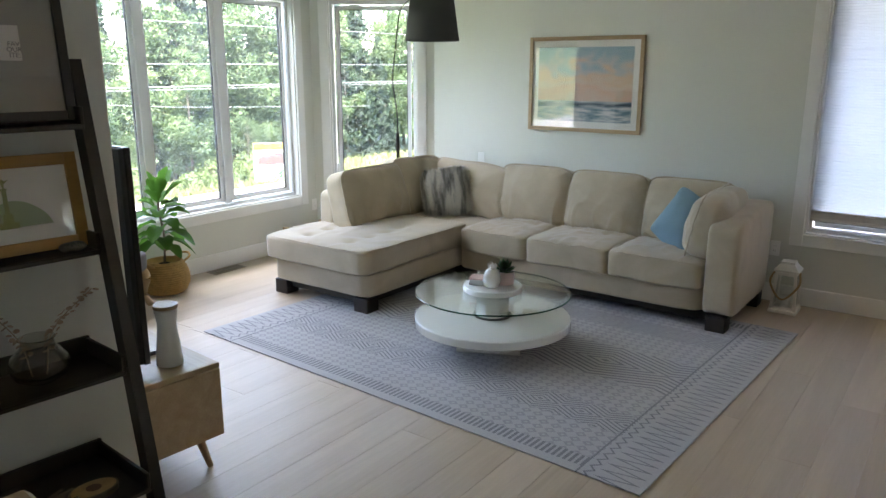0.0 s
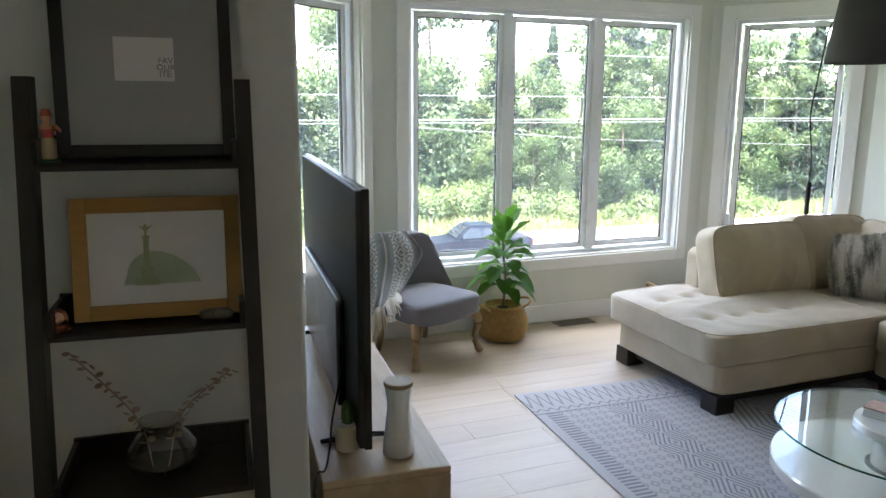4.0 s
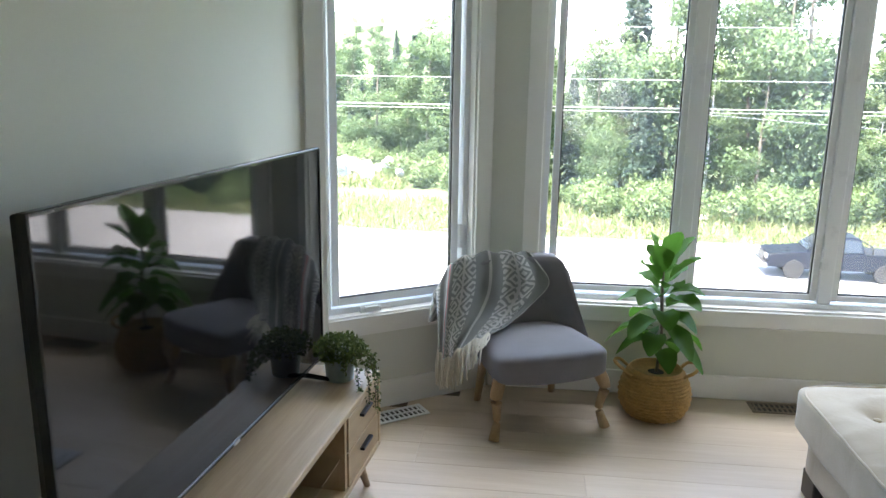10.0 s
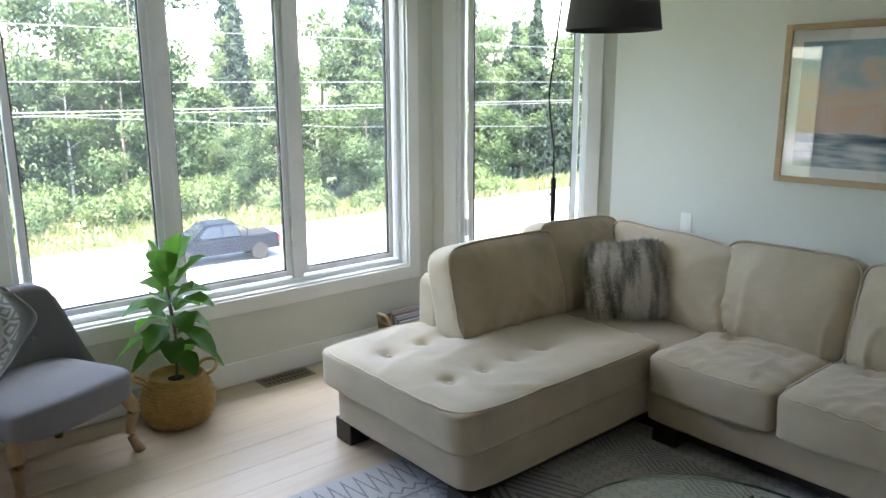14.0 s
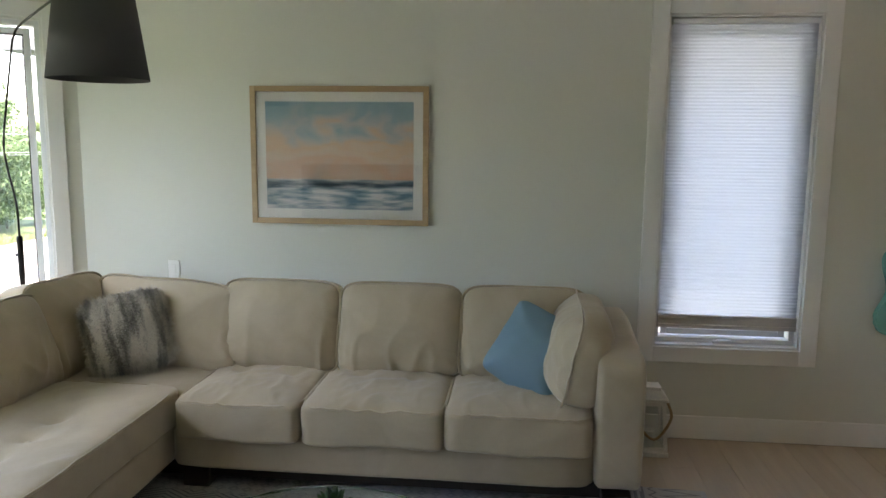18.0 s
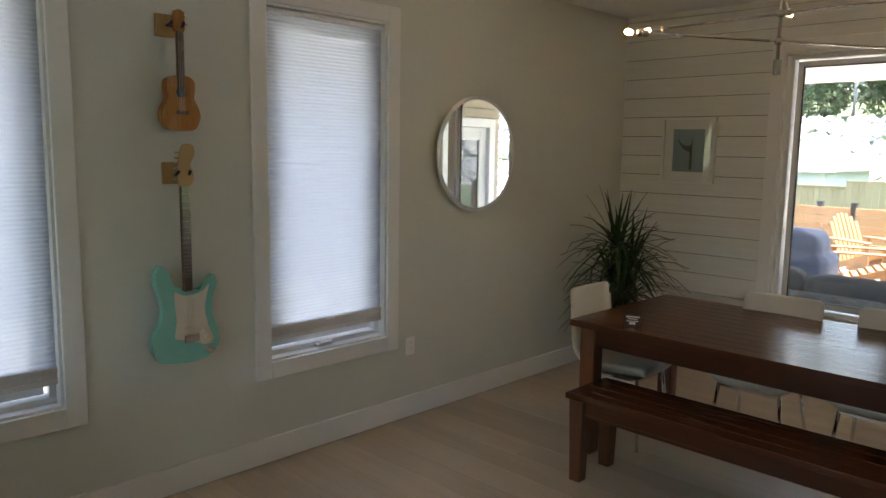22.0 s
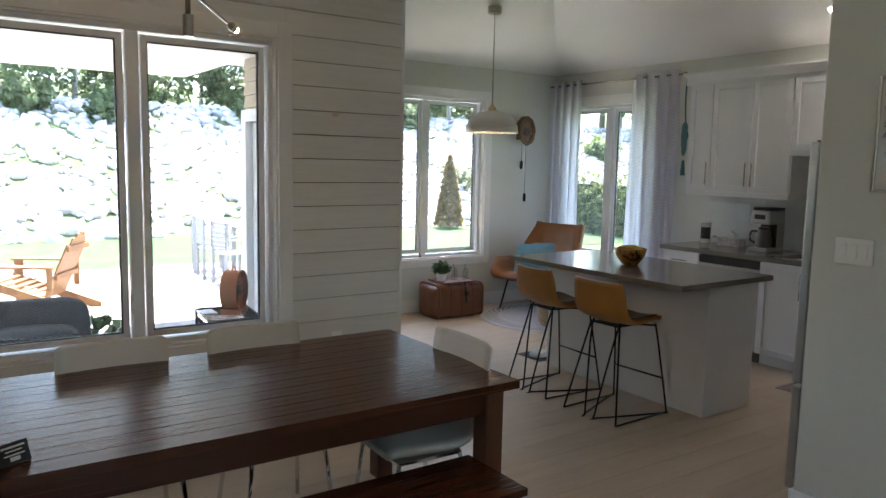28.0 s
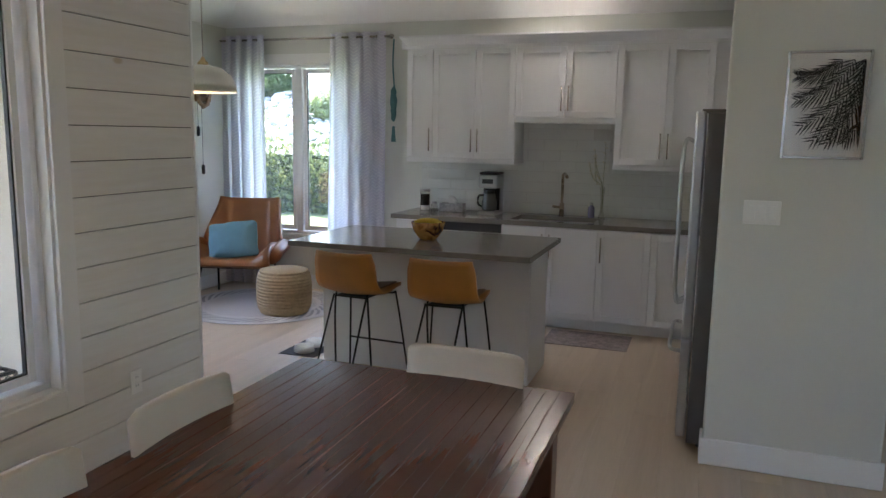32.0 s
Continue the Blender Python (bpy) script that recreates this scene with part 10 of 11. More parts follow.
part("cap", turned([(0.016, 0.112), (0.016, 0.135), (0, 0.136)], 18), plain("grey_cap", (0.4, 0.4, 0.4), 0.4), so)
vv2 = thing("bud_vase", "slim clear vase with a pale blossom branch by the sink", "vase", (2.925, -1.235, 0.9215))
part("vase", turned([(0.03, 0), (0.032, 0.004), (0.014, 0.06), (0.013, 0.15), (0.024, 0.28)], 24), VG, vv2, smooth=True)
rr = random.Random(77)
stem_m, blos = plain("green_twig", (0.16, 0.20, 0.08), 0.8), plain("pale_blossom", (0.62, 0.58, 0.42), 0.8)
for i in range(5):
    tip = Vector((rr.uniform(-0.10, 0.12), rr.uniform(-0.03, 0.05), 0.42 + 0.06 * i))
    pts = arc([(0, 0, 0.05), (0.0, 0.0, 0.27), tip * 0.75, tip], 4)
    br = part("twig", tube(pts, 0.0016, 5), stem_m, vv2)
    bm = bmesh.new()
    for q in pts[6:]:
        for _ in range(3):
            cushion(0.012, 0.012, 0.009, 2, 2, 0, m=Matrix.Translation(q + Vector((rr.uniform(-0.015, 0.015), rr.uniform(-0.01, 0.01), rr.uniform(-0.012, 0.012)))), bm=bm)
    part("blossom", bm, blos, br)

# mat, bowls on the floor
solid("kitchen_mat", box(2.55, -0.66, 0.001, 3.22, -0.21, 0.007, 0.002, 1), plain("worn_oriental_mat", (0.24, 0.20, 0.19), 0.95, var=0.5, scale=16, fine=60), "worn grey-brown patterned kitchen mat", "mat")
solid("feeding_mat", box(4.68, 0.45, 0.001, 4.98, 0.85, 0.005, 0.002, 1), plain("dark_mat", (0.05, 0.05, 0.055), 0.9), "dark pet feeding mat beside the island", "mat")
for y in (0.56, 0.73):
    solid("pet_bowl", turned([(0.075, 0.0), (0.08, 0.004), (0.07, 0.045), (0.062, 0.045), (0.055, 0.02), (0, 0.018)], 28, (4.83, y, 0.0055)), PORC, "white ceramic pet bowl on the mat", "bowl", "pet bowls", smooth=True)

# stools
TAN = plain("tan_leather", (0.37, 0.155, 0.024), 0.42, var=0.14, scale=9, fine=220, bump=0.2)
TANDARK = plain("brown_leather_seat", (0.17, 0.085, 0.035), 0.4, var=0.14, scale=9, fine=220, bump=0.2)


def stool(m):
    s = thing("bar_stool", "tan leather counter stool with thin black wire legs", "stool", group="stools at the island")
    bm = bmesh.new()
    path = arc([(0, -0.22, 0.625), (0, -0.15, 0.645), (0, 0.0, 0.628), (0, 0.12, 0.64), (0, 0.19, 0.70), (0, 0.215, 0.80), (0, 0.235, 0.905)], 4)
    n = len(path)
    fr_, re_ = [], []
    for i, q in enumerate(path):
        k = i / (n - 1)
        w = 0.205 + 0.012 * math.sin(math.pi * k) - 0.014 * sstep(0.88, 1, k) - 0.03 * sstep(0.12, 0, k)
        d = (path[min(i + 1, n - 1)] - path[max(i - 1, 0)]).normalized()
        nr = Vector((0, -d.z, d.y))
        a, b = [], []
        for j in range(11):
            u = j / 5 - 1
            cup = (0.026 if k > 0.45 else 0.02) * u * u
            a.append(bm.verts.new(q + Vector((u * w, 0, 0)) + nr * (cup + 0.011))), b.append(bm.verts.new(q + Vector((u * w, 0, 0)) + nr * (cup - 0.011)))
        fr_.append(a), re_.append(b)
    for i in range(n - 1):
        for j in range(10):
            bm.faces.new((fr_[i][j], fr_[i][j + 1], fr_[i + 1][j + 1], fr_[i + 1][j])), bm.faces.new((re_[i + 1][j], re_[i + 1][j + 1], re_[i][j + 1], re_[i][j]))
        bm.faces.new((fr_[i][0], fr_[i + 1][0], re_[i + 1][0], re_[i][0])), bm.faces.new((re_[i][10], re_[i + 1][10], fr_[i + 1][10], fr_[i][10]))
    for j in range(10):
        bm.faces.new((fr_[0][j + 1], fr_[0][j], re_[0][j], re_[0][j + 1])), bm.faces.new((fr_[-1][j], fr_[-1][j + 1], re_[-1][j + 1], re_[-1][j]))
    part("shell", bm, TAN, s, "tan leather bucket seat", smooth=True)
    part("seat_pad", cushion(0.38, 0.36, 0.02, 12, 5, 0.3, m=Matrix.Translation((0, -0.04, 0.648)), fn=lambda c: c + Vector((0, 0, 0.03 * (c.x / 0.2) ** 2))), TANDARK, s, "darker brown leather seat", smooth=True)
    for x in (-1, 1):
        part("side_frame", tube(arc([(x * 0.10, 0.02, 0.615), (x * 0.16, -0.16, 0.60), (x * 0.175, -0.19, 0.55), (x * 0.225, -0.265, 0.03), (x * 0.225, -0.262, 0.008), (x * 0.225, -0.23, 0.007), (x * 0.05, 0.23, 0.007), (x * 0.04, 0.235, 0.02), (x * 0.11, 0.12, 0.60), (x * 0.10, 0.02, 0.615)], 4), 0.0065, 8), LAMPM, s, "black bent wire leg", smooth=True)
        part("rear_leg", tube([(x * 0.12, 0.12, 0.62), (x * 0.225, 0.24, 0.007)], 0.0065, 8), LAMPM, s, "black wire leg", smooth=True)
        part("floor_bar", tube([(x * 0.225, 0.24, 0.007), (x * 0.225, -0.25, 0.007)], 0.0065, 8), LAMPM, s, smooth=True)
    part("foot_rest", tube([(-0.207, -0.238, 0.24), (0.207, -0.238, 0.24)], 0.0065, 8), LAMPM, s, smooth=True)
    part("under_frame", box(-0.11, -0.10, 0.604, 0.11, 0.12, 0.614, 0.002, 1), LAMPM, s)
    s.matrix_world = m
    return s


s1 = stool(pose(3.50, 1.24, 0, 0, 0, 2))
copy_thing(s1, pose(4.125, 1.225, 0, 0, 0, -3))

# pendant
pd = thing("pendant_lamp", "white metal dome pendant with brass cap over the nook", "lamp", (5.80, 0.55, 1.93))
part("dome", turned([(0.252, 0.0), (0.246, 0.06), (0.21, 0.135), (0.14, 0.185), (0.05, 0.208), (0.04, 0.204), (0.135, 0.178), (0.204, 0.13), (0.24, 0.058), (0.246, 0.002)], 48), plain("cream_white_enamel", (0.72, 0.69, 0.62), 0.35, var=0.03), pd, smooth=True)
part("cap", turned([(0.045, 0.205), (0.04, 0.23), (0.018, 0.25), (0.012, 0.27), (0, 0.271)], 24), plain("brushed_brass", (0.55, 0.40, 0.20), 0.3, 1.0), pd, smooth=True)
part("rod", tube([(0, 0, 0.26), (0, 0, 1.12)], 0.005, 8), NICKEL, pd)
part("canopy", turned([(0.06, 1.10), (0.065, 1.12), (0.065, 1.165), (0, 1.166)], 28), NICKEL, pd)
part("bulb", cushion(0.09, 0.09, 0.10, 8, 2, 0, m=Matrix.Translation((0, 0, 0.09))), glow("warm_pendant_bulb", (1.0, 0.70, 0.40), 6.0), pd, "lit warm bulb", smooth=True)
rl = thing("recessed_light", "round white recessed ceiling light switched on", "ceiling light", (3.32, -0.84, 2.868))
rl.matrix_world = pose(3.32, -0.84, 2.871, 19.8)
part("trim_ring", turned([(0.055, -0.006), (0.075, -0.006), (0.075, 0.0), (0.055, 0.0)], 32), WHITE, rl)
part("lens", turned([(0.055, -0.004), (0.0, -0.0041)], 32), glow("led_lens", (1.0, 0.93, 0.82), 14.0), rl, "glowing white lens")

# curtains
mcu, t, p = tree_of("lilac_chevron_curtain")
sep = node(t, "SeparateXYZ")
link(t, node(t, "UVMap").outputs[0], sep.inputs[0])
zg = maths(t, "FRACT", maths(t, "MULTIPLY", maths(t, "ADD", sep.outputs[1], maths(t, "MULTIPLY", maths(t, "PINGPONG", sep.outputs[0], 0.02), 1.5)), 30.0))
col = ramp(t, maths(t, "ADD", maths(t, "LESS_THAN", zg, 0.22), 0.0), [(0.0, (0.70, 0.685, 0.76)), (1.0, (0.85, 0.84, 0.87))])
t.nodes.remove(p)
df, tl, mx = node(t, "BsdfDiffuse"), node(t, "BsdfTranslucent"), node(t, "MixShader")
mx.inputs[0].default_value = 0.78
link(t, col, df.inputs[0]), link(t, col, tl.inputs[0]), link(t, df.outputs[0], mx.inputs[1]), link(t, tl.outputs[0], mx.inputs[2]), link(t, mx.outputs[0], t.nodes["Material Output"].inputs[0])
rod = thing("curtain_rod", "brushed nickel curtain rod with ball ends over the window", "curtain rod", (5.9, -1.19, 2.555), room=True)
part("rod", tube([(4.98, -1.19, 2.555), (6.90, -1.19, 2.555)], 0.011, 12), NICKEL, rod, smooth=True)
part("finial", cushion(0.045, 0.045, 0.045, 6, 2, 0, m=Matrix.Translation((4.965, -1.19, 2.555))), NICKEL, rod, smooth=True)
for x in (5.02, 6.85):
    part("bracket", box(x - 0.01, -1.319, 2.545, x + 0.01, -1.185, 2.545 + 0.02, 0.002, 1), NICKEL, rod)


def curtain(x0, x1, waves, seed):
    c = thing("curtain", "lilac-white sheer curtain with chevrons on steel grommets", "curtain", ((x0 + x1) / 2, -1.19, 0.03), group="curtains at the window", room=True)
    bm = bmesh.new()
    uvl = bm.loops.layers.uv.new("UVMap")
    nx, nz_ = waves * 14, 16
    vs = []
    for j in range(nz_ + 1):
        k = j / nz_
        z = 0.03 + (2.60 - 0.03) * k
        for i in range(nx + 1):
            u = i / nx
            ph = u * waves * 2 * math.pi
            amp = 0.042 * (0.75 + 0.25 * k) * (1 + 0.25 * math.sin(seed + 3 * u * waves))
            spread = 1 + 0.06 * (1 - k)
            x = (x0 + x1) / 2 + (u - 0.5) * (x1 - x0) * spread + 0.012 * math.sin(2 * ph + 2 * k + seed)
            vs.append(bm.verts.new((x, -1.19 + amp * math.sin(ph + 0.25 * math.sin(3 * k + seed)), z)))
    for j in range(nz_):
        for i in range(nx):
            a = j * (nx + 1) + i
            f = bm.faces.new((vs[a], vs[a + 1], vs[a + nx + 2], vs[a + nx + 1]))
            for lp, (ii, jj) in zip(f.loops, ((i, j), (i + 1, j), (i + 1, j + 1), (i, j + 1))):
                lp[uvl].uv = (ii / nx * waves * 0.14, jj / nz_ * 2.57)
    cl_ = part("cloth", bm, mcu, c, smooth=True)
    for i in range(waves):
        x = x0 + (x1 - x0) * (i + 0.5) / waves
        part("grommet", turned([(0.022, -0.003), (0.030, -0.003), (0.030, 0.003), (0.022, 0.003)], 20, m=Matrix.Translation((x, -1.19, 2.555)) @ pose(0, 0, 0, 0, 90, 35)), NICKEL, c, smooth=False)
    return c


curtain(6.37, 6.88, 4, 0.5)
curtain(5.04, 5.64, 4, 2.1)
ts = thing("curtain_tieback", "teal macrame tieback hanging from the curtain rod", "tieback", (4.95, -1.21, 1.8))
TEALR = plain("teal_cord", (0.08, 0.19, 0.20), 0.9, var=0.2)
part("cord", tube(arc([(0, 0, 0.73), (0.01, 0, 0.5), (-0.01, 0, 0.2), (0.0, 0, 0.0)], 5), 0.008, 7), TEALR, ts)
part("knot", cushion(0.06, 0.05, 0.34, 10, 2.4, 0, 0.012, 30, 5, Matrix.Translation((0, 0, 0.12))), TEALR, ts, smooth=True)
part("tassel", turned([(0.012, -0.09), (0.024, -0.24), (0.0, -0.241)], 16), TEALR, ts)

# cuckoo clock
ck = thing("cuckoo_clock", "carved brown cuckoo clock with hanging weights on the wall", "clock", (6.905, -0.75, 2.02), -90)
CARVE = timber("carved_walnut", (0.22, 0.115, 0.045), (0.11, 0.05, 0.02), 2)
part("case", box(-0.075, -0.10, -0.10, 0.075, -0.002, 0.08, 0.004, 1), CARVE, ck)
bm = bmesh.new()
fill(bm, [(-0.12, 0.05), (0.12, 0.05), (0.0, 0.17)], 0.11, Matrix.Translation((0, -0.115, 0)))
part("roof", bm, CARVE, ck)
bm = bmesh.new()
rr = random.Random(5)
for i in range(22):
    a = i / 22 * 6.28
    c = Vector((0.10 * math.cos(a), -0.112, 0.14 * math.sin(a)))
    cushion(0.05, 0.02, 0.07, 4, 2.2, 0.3, m=Matrix.Translation(c) @ pose(0, 0, 0, 0, rr.uniform(0, 180)), bm=bm)
part("carved_leaves", bm, CARVE, ck, smooth=True)
part("dial", turned([(0.045, 0), (0.045, 0.006), (0, 0.0065)], 28, m=Matrix.Translation((0, -0.102, -0.01)) @ pose(0, 0, 0, 90)), ROSE, ck)
for x, L in ((-0.03, 0.34), (0.03, 0.72)):
    part("chain", tube([(x, -0.06, -0.10), (x, -0.06, -L)], 0.0025, 5), LAMPM, ck)
    part("weight", turned([(0.008, 0), (0.018, 0.01), (0.018, 0.085), (0.006, 0.10)], 14, (x, -0.06, -L - 0.10)), LAMPM, ck, smooth=True)

# leather chair, pillow, pouf, rug, trunk
LEATH = plain("cognac_leather", (0.235, 0.085, 0.024), 0.36, var=0.16, scale=7, fine=180, bump=0.25)
lc = thing("leather_armchair", "cognac leather lounge chair on black metal legs", "armchair", (6.34, -0.66, 0))
lc.matrix_world = pose(6.36, -0.66, 0, 0, 0, 196) @ Matrix.Diagonal((1.12, 1, 1, 1))
bm = bmesh.new()
path = arc([(0, -0.37, 0.37), (0, -0.33, 0.415), (0, -0.10, 0.39), (0, 0.12, 0.37), (0, 0.22, 0.44), (0, 0.29, 0.62), (0, 0.35, 0.80), (0, 0.41, 0.95)], 4)
n = len(path)
fr_, re_ = [], []
for i, q in enumerate(path):
    k = i / (n - 1)
    w = 0.36 - 0.02 * sstep(0.45, 0.75, k) - 0.07 * sstep(0.6, 1, k)
    d = (path[min(i + 1, n - 1)] - path[max(i - 1, 0)]).normalized()
    nr = Vector((0, -d.z, d.y))
    a, b = [], []
    for j in range(17):
        u = j / 8 - 1
        wing = (0.16 if k < 0.62 else 0.16 - 0.12 * sstep(0.62, 1, k)) * max(0, abs(u) - 0.62) / 0.38
        wing *= sstep(0.0, 0.18, k)
        a.append(bm.verts.new(q + Vector((u * w, 0, 0)) + nr * (wing + 0.03 - 0.012 * (abs(u) < 0.05)))), b.append(bm.verts.new(q + Vector((u * w * 1.04, 0, 0)) + nr * (wing - 0.035)))
    fr_.append(a), re_.append(b)
for i in range(n - 1):
    for j in range(16):
        bm.faces.new((fr_[i][j], fr_[i][j + 1], fr_[i + 1][j + 1], fr_[i + 1][j])), bm.faces.new((re_[i + 1][j], re_[i + 1][j + 1], re_[i][j + 1], re_[i][j]))
    bm.faces.new((fr_[i][0], fr_[i + 1][0], re_[i + 1][0], re_[i][0])), bm.faces.new((re_[i][16], re_[i + 1][16], fr_[i + 1][16], fr_[i][16]))
for j in range(16):
    bm.faces.new((fr_[0][j + 1], fr_[0][j], re_[0][j], re_[0][j + 1])), bm.faces.new((fr_[-1][j], fr_[-1][j + 1], re_[-1][j + 1], re_[-1][j]))
part("shell", bm, LEATH, lc, "cognac leather seat and back", smooth=True)
for x in (-1, 1):
    part("armrest", tube(arc([(x * 0.34, 0.24, 0.50), (x * 0.38, 0.05, 0.525), (x * 0.385, -0.18, 0.50), (x * 0.36, -0.33, 0.43)], 5), [0.05] * 4 + [0.062] * 8 + [0.066, 0.066, 0.058, 0.035], 12), LEATH, lc, smooth=True)
    part("front_leg", tube([(x * 0.26, -0.24, 0.345), (x * 0.31, -0.31, 0.001)], 0.010, 8), LAMPM, lc, "black metal leg")
    part("rear_leg", tube([(x * 0.26, 0.20, 0.335), (x * 0.30, 0.32, 0.001)], 0.010, 8), LAMPM, lc, "black metal leg")
    part("side_bar", tube([(x * 0.26, -0.24, 0.34), (x * 0.26, 0.20, 0.333)], 0.010, 8), LAMPM, lc)
part("front_bar", tube([(-0.26, -0.24, 0.34), (0.26, -0.24, 0.34)], 0.010, 8), LAMPM, lc)
pillow("blue_pillow", 0.42, 0.12, Matrix.Translation((6.31, -0.50, 0.60)) @ pose(0, 0, 0, 0, 0, 200) @ pose(0, 0, 0, 66, 0, 0) @ pose(0, 0, 0, 0, 0, 7) @ Matrix.Diagonal((1.12, 0.86, 1, 1)), plain("pale_blue_linen", (0.11, 0.22, 0.275), 0.9, var=0.1, scale=10, fine=200, bump=0.3), "pale blue linen pillow on the leather chair", 8, 0.16)
pf = thing("pouf", "round braided jute pouf on the rug", "pouf", (5.62, -0.28, 0.008))
JUTE = plain("braided_jute", (0.42, 0.315, 0.19), 0.9, var=0.25, scale=40, fine=160, bump=0.8, dist=0.004)
part("core", turned([(0.20, 0.0), (0.235, 0.05), (0.245, 0.2), (0.235, 0.35), (0.20, 0.395), (0.0, 0.40)], 40), JUTE, pf, smooth=True)
for i in range(14):
    bm = bmesh.new()
    z = 0.02 + i * 0.028
    rad = 0.238 - 0.03 * abs(i / 6.5 - 1) ** 4
    sweep(bm, [(rad * math.cos(a), rad * math.sin(a), z + 0.004 * math.sin(30 * a)) for a in [2 * math.pi * s / 60 for s in range(61)]], 0.014, 6, cap=False)
    part("braid", bm, JUTE, pf, smooth=True)
mrr, t, p = tree_of("round_woven_rug")
sep = node(t, "SeparateXYZ")
co = t.nodes.new("ShaderNodeTexCoord").outputs["Object"]
link(t, co, sep.inputs[0])
rad = maths(t, "SQRT", maths(t, "ADD", maths(t, "MULTIPLY", sep.outputs[0], sep.outputs[0]), maths(t, "MULTIPLY", sep.outputs[1], sep.outputs[1])))
ang = maths(t, "ARCTAN2", sep.outputs[1], sep.outputs[0])
ringp = maths(t, "LESS_THAN", maths(t, "PINGPONG", maths(t, "ADD", maths(t, "MULTIPLY", ang, 12.0), maths(t, "MULTIPLY", rad, 30.0)), 1.0), 0.5)
inring = maths(t, "MULTIPLY", maths(t, "GREATER_THAN", rad, 0.56), maths(t, "LESS_THAN", rad, 0.70))
dots = maths(t, "MULTIPLY", maths(t, "LESS_THAN", maths(t, "PINGPONG", sep.outputs[0], 0.012), 0.006), maths(t, "LESS_THAN", maths(t, "PINGPONG", sep.outputs[1], 0.012), 0.006))
dots = maths(t, "MULTIPLY", dots, maths(t, "LESS_THAN", rad, 0.52))
link(t, ramp(t, maths(t, "MAXIMUM", maths(t, "MULTIPLY", ringp, inring), dots), [(0.0, (0.52, 0.51, 0.52)), (1.0, (0.28, 0.28, 0.30))]), p.inputs["Base Color"])
p.inputs["Roughness"].default_value = 0.95
rr_ = solid("round_rug", turned([(0.76, 0.001), (0.765, 0.004), (0.76, 0.0075), (0, 0.0076)], 72), mrr, "round pale grey woven rug in the nook", "rug")
rr_.location = (5.98, -0.46, 0)
tk = thing("trunk", "old brown leather rounded trunk under the window", "trunk", (6.62, 0.40, 0), 90)
TRK = timber("red_brown_trunk", (0.20, 0.07, 0.025), (0.10, 0.03, 0.012), 2, 0.35, rings=8)
part("body", cushion(0.66, 0.40, 0.36, 20, 6, 0.0, 0.004, 5, 2, Matrix.Translation((0, 0, 0.185))), TRK, tk, smooth=True)
for x in (-0.28, -0.14, 0.0, 0.14, 0.28):
    part("slat", cushion(0.014, 0.415, 0.372, 10, 6, 0, m=Matrix.Translation((x, 0, 0.187))), TRK, tk, smooth=True)
part("top_board", box(-0.20, -0.16, 0.370, 0.20, 0.16, 0.385, 0.003, 1), TRK, tk)
part("strap", tube([(-0.05, 0.17, 0.38), (-0.05, 0.205, 0.30), (-0.05, 0.212, 0.16)], 0.012, 6, 0.3), LAMPM, tk)
part("buckle", box(-0.07, 0.20, 0.24, -0.03, 0.222, 0.29, 0.003, 1), LAMPM, tk)
hp2 = thing("potted_plant", "small leafy plant in a white pot on the trunk", "plant", (6.60, 0.55, 0.3855))
part("pot", turned([(0.04, 0), (0.05, 0.005), (0.06, 0.08), (0.055, 0.08), (0.052, 0.07), (0, 0.07)], 24), PORC, hp2)
r = np.random.RandomState(3)
q = r.normal(size=(260, 3))
q /= np.linalg.norm(q, axis=1)[:, None]
leaves("leaves", q * r.uniform(0.3, 1, (260, 1)) * np.array((0.10, 0.10, 0.075)) + np.array((0, 0, 0.14)), 0.05, LEAF, hp2, 5)
for i, (x, y) in enumerate(((6.62, 0.36), (6.55, 0.27))):
    gj = thing("glass_jar", "clear glass jar with a cutting on the trunk", "jar", (x, y, 0.3855), group="jars on the trunk")
    part("jar", turned([(0.03, 0.0), (0.033, 0.004), (0.033, 0.09), (0.022, 0.11), (0.024, 0.125)], 20), VG, gj, smooth=True)
    part("cutting", tube([(0, 0, 0.01), (0.01, 0, 0.12), (0.02 - 0.03 * i, 0.01, 0.17)], 0.003, 5), stem_m, gj)
sp = thing("sill_cactus", "tiny cactus in a clay pot on the window sill", "plant", (6.985, 0.58, 0.573))
part("pot", turned([(0.018, 0), (0.025, 0.04), (0.022, 0.04), (0, 0.036)], 16), plain("terracotta", (0.40, 0.18, 0.09), 0.8), sp)
part("stem", turned([(0.012, 0.036), (0.015, 0.055), (0, 0.075)], 14), bpy.data.materials["cactus_skin"], sp, smooth=True)
v3 = vent(6.55, 0.02, 60, VINYL, "white metal floor vent beside the leather chair", 0.3, 0.11)

# palm print and switches on the wall end


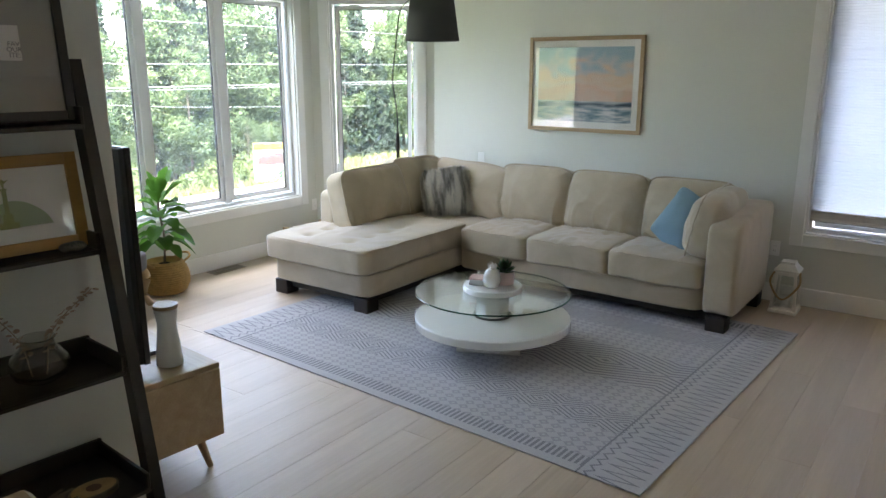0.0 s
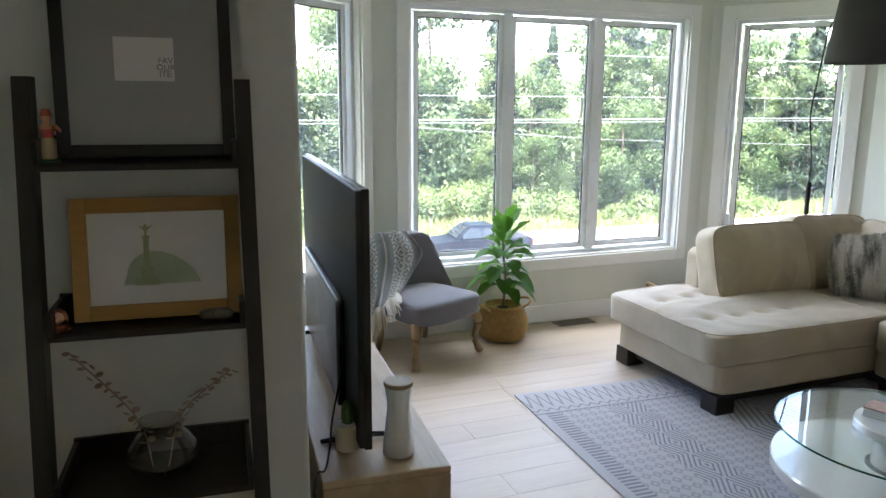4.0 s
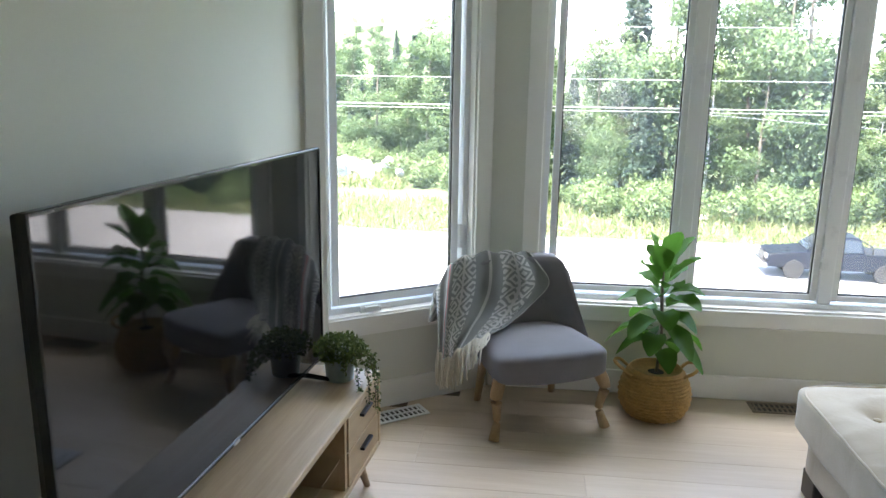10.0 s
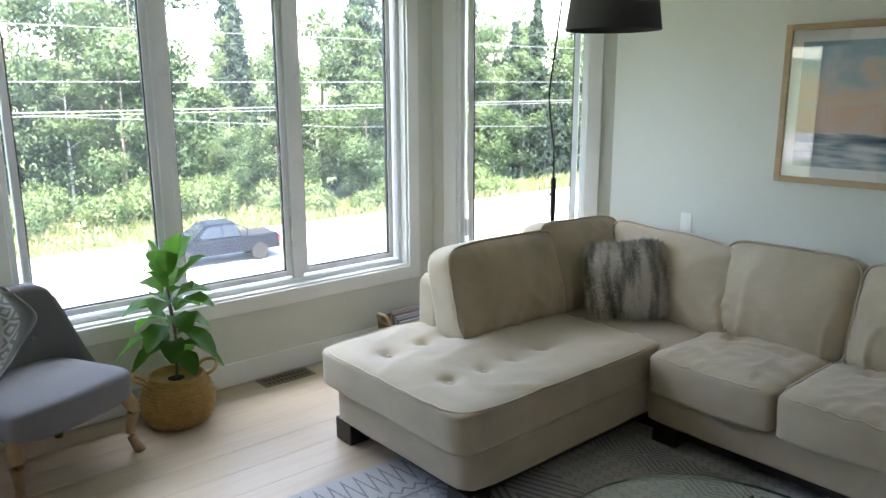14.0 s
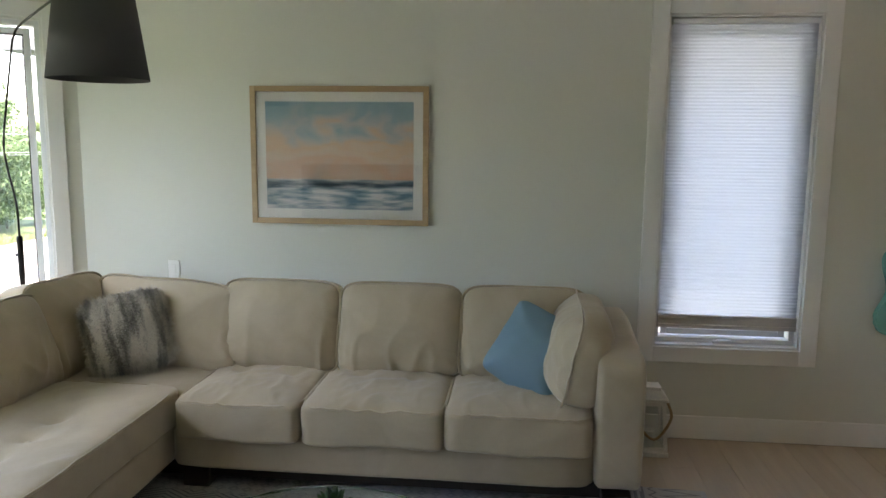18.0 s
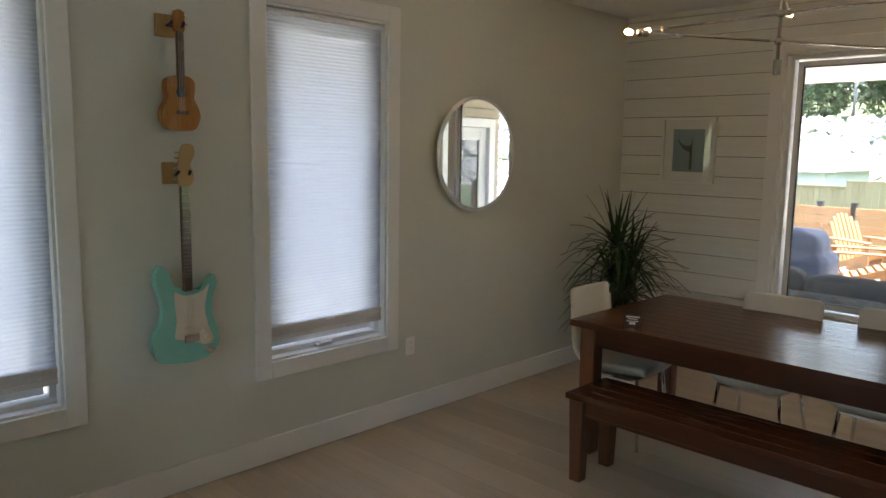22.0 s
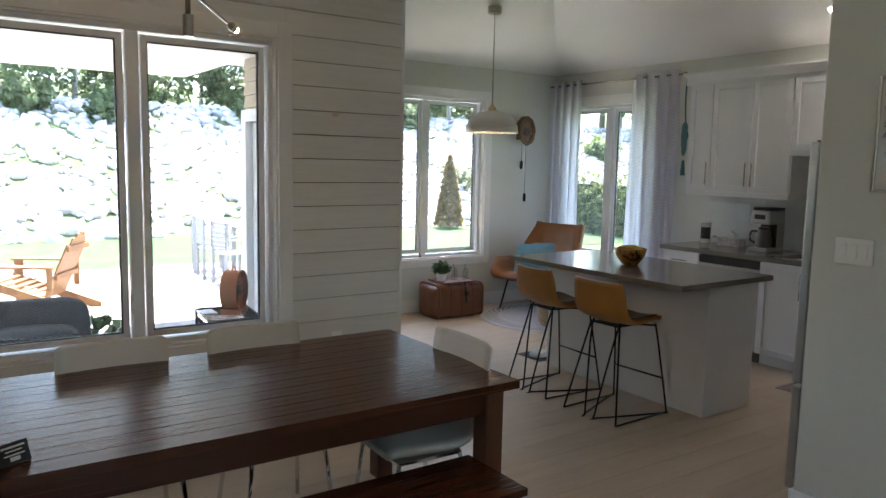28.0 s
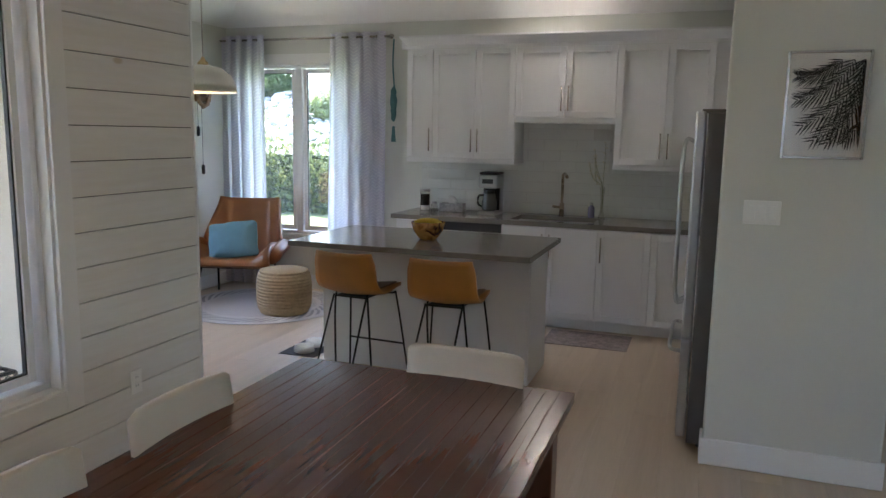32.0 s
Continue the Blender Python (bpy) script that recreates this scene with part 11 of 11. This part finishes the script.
def palm_draw(f, y):
    ink = plain("black_ink", (0.015, 0.015, 0.015), 0.8)
    k = 0
    for ox, oz, tx, tz, reach in ((0.14, 0.20, -0.10, -0.10, 0.09), (0.14, 0.19, 0.01, -0.18, 0.09), (0.10, 0.20, -0.13, 0.02, 0.08), (0.05, 0.20, -0.13, 0.13, 0.06), (0.145, 0.12, 0.09, -0.17, 0.08), (0.145, 0.20, -0.05, -0.17, 0.09)):
        bm = bmesh.new()
        o, tip = Vector((ox, 0, oz)), Vector((tx, 0, tz))
        bend = Vector((-(tip - o).z, 0, (tip - o).x)) * 0.14
        for i in range(22):
            u = i / 22
            c = o.lerp(tip, u) + bend * math.sin(math.pi * u)
            d = (tip - o + bend * math.pi * math.cos(math.pi * u)).normalized()
            for s in (-1, 1):
                L = (1.25 * reach * math.sin(math.pi * (0.15 + 0.78 * u)) + 0.02) * (0.85 + 0.3 * ((i * 7 + s) % 5) / 5)
                w = (d * (0.75 + 0.25 * (i % 4) + 0.5 * u) + Vector((-d.z, 0, d.x)) * s * 0.8).normalized()
                e = c + w * L
                e.x, e.z = max(-0.148, min(0.148, e.x)), max(-0.205, min(0.205, e.z))
                if abs(c.x) > 0.147 or abs(c.z) > 0.204:
                    continue
                pn = Vector((-w.z, 0, w.x)) * 0.0034
                a = [bm.verts.new(v + Vector((0, y - 0.0004 * (k % 7) - 0.0003, 0))) for v in (c - pn * 0.6, c.lerp(e, 0.45) - pn, e, c.lerp(e, 0.45) + pn, c + pn * 0.6)]
                bm.faces.new(a)
                k += 1
        part("palm_frond", bm, ink, f, "black ink palm frond")


framed("picture", "silver-framed black palm leaf print on the wall end", 0.345, 0.485, Matrix.Translation((1.573, 1.662, 1.797)) @ pose(0, 0, 0, 0, 0, 180), plain("silver_frame", (0.62, 0.62, 0.62), 0.2, 1.0), 0.012, 0.022, 0.02, None, PAPER, palm_draw)
outlet(Matrix.Translation((1.80, 1.661, 1.295)) @ pose(0, 0, 0, 0, 0, 180), "white triple rocker switch plate on the wall end", 3)


# ---- floor planks, last ----
floor = thing("floor", "pale oak plank floor running through all rooms", "floor", kind="structure")
PW = 0.19
kinds = {}


def plank_mesh(long, wide):
    key = (long, wide)
    if key not in kinds:
        bm = box(-wide / 2 + 0.0003, 0.0003, -0.014, wide / 2 - 0.0003, long - 0.0003, 0.0, 0.0009, 1)
        me = bpy.data.meshes.new("plank")
        bm.to_mesh(me)
        bm.free()
        me.materials.append(OAK)
        kinds[key] = me
    return kinds[key]


rng = random.Random(4)
spans = []
x = -5.035
while x < 6.9:
    xc = x + PW / 2
    if xc < -4.06:
        k = (xc + 5.035) / 0.975
        lo, hi = max(1.72, 2.59 - k * 1.376), 5.43 + k * 0.68
    elif xc < -2.0:
        lo, hi = 1.54 - 0.0743 * (xc + 2.0), 6.10
    elif xc < -0.80:
        lo, hi = 0.70, 6.10
    elif xc < 1.2:
        lo, hi = -0.6, 6.10
    elif xc < 4.5:
        lo, hi = -1.32, 6.10
    else:
        lo, hi = -1.32, 2.32
    spans.append((xc, lo, hi))
    x += PW
for xc, lo, hi in spans:
    y = lo
    first = True
    while y < hi - 0.01:
        long = rng.choice((1.5, 1.8, 2.1, 2.1)) if not first else rng.choice((0.6, 1.0, 1.4, 1.8))
        first = False
        if y + long > hi - 0.35:
            long = round(hi - y, 2)
        ob = new("plank", plank_mesh(round(long, 2), PW))
        ob.location = (xc, y, 0)
        ob.parent = floor
        y += long
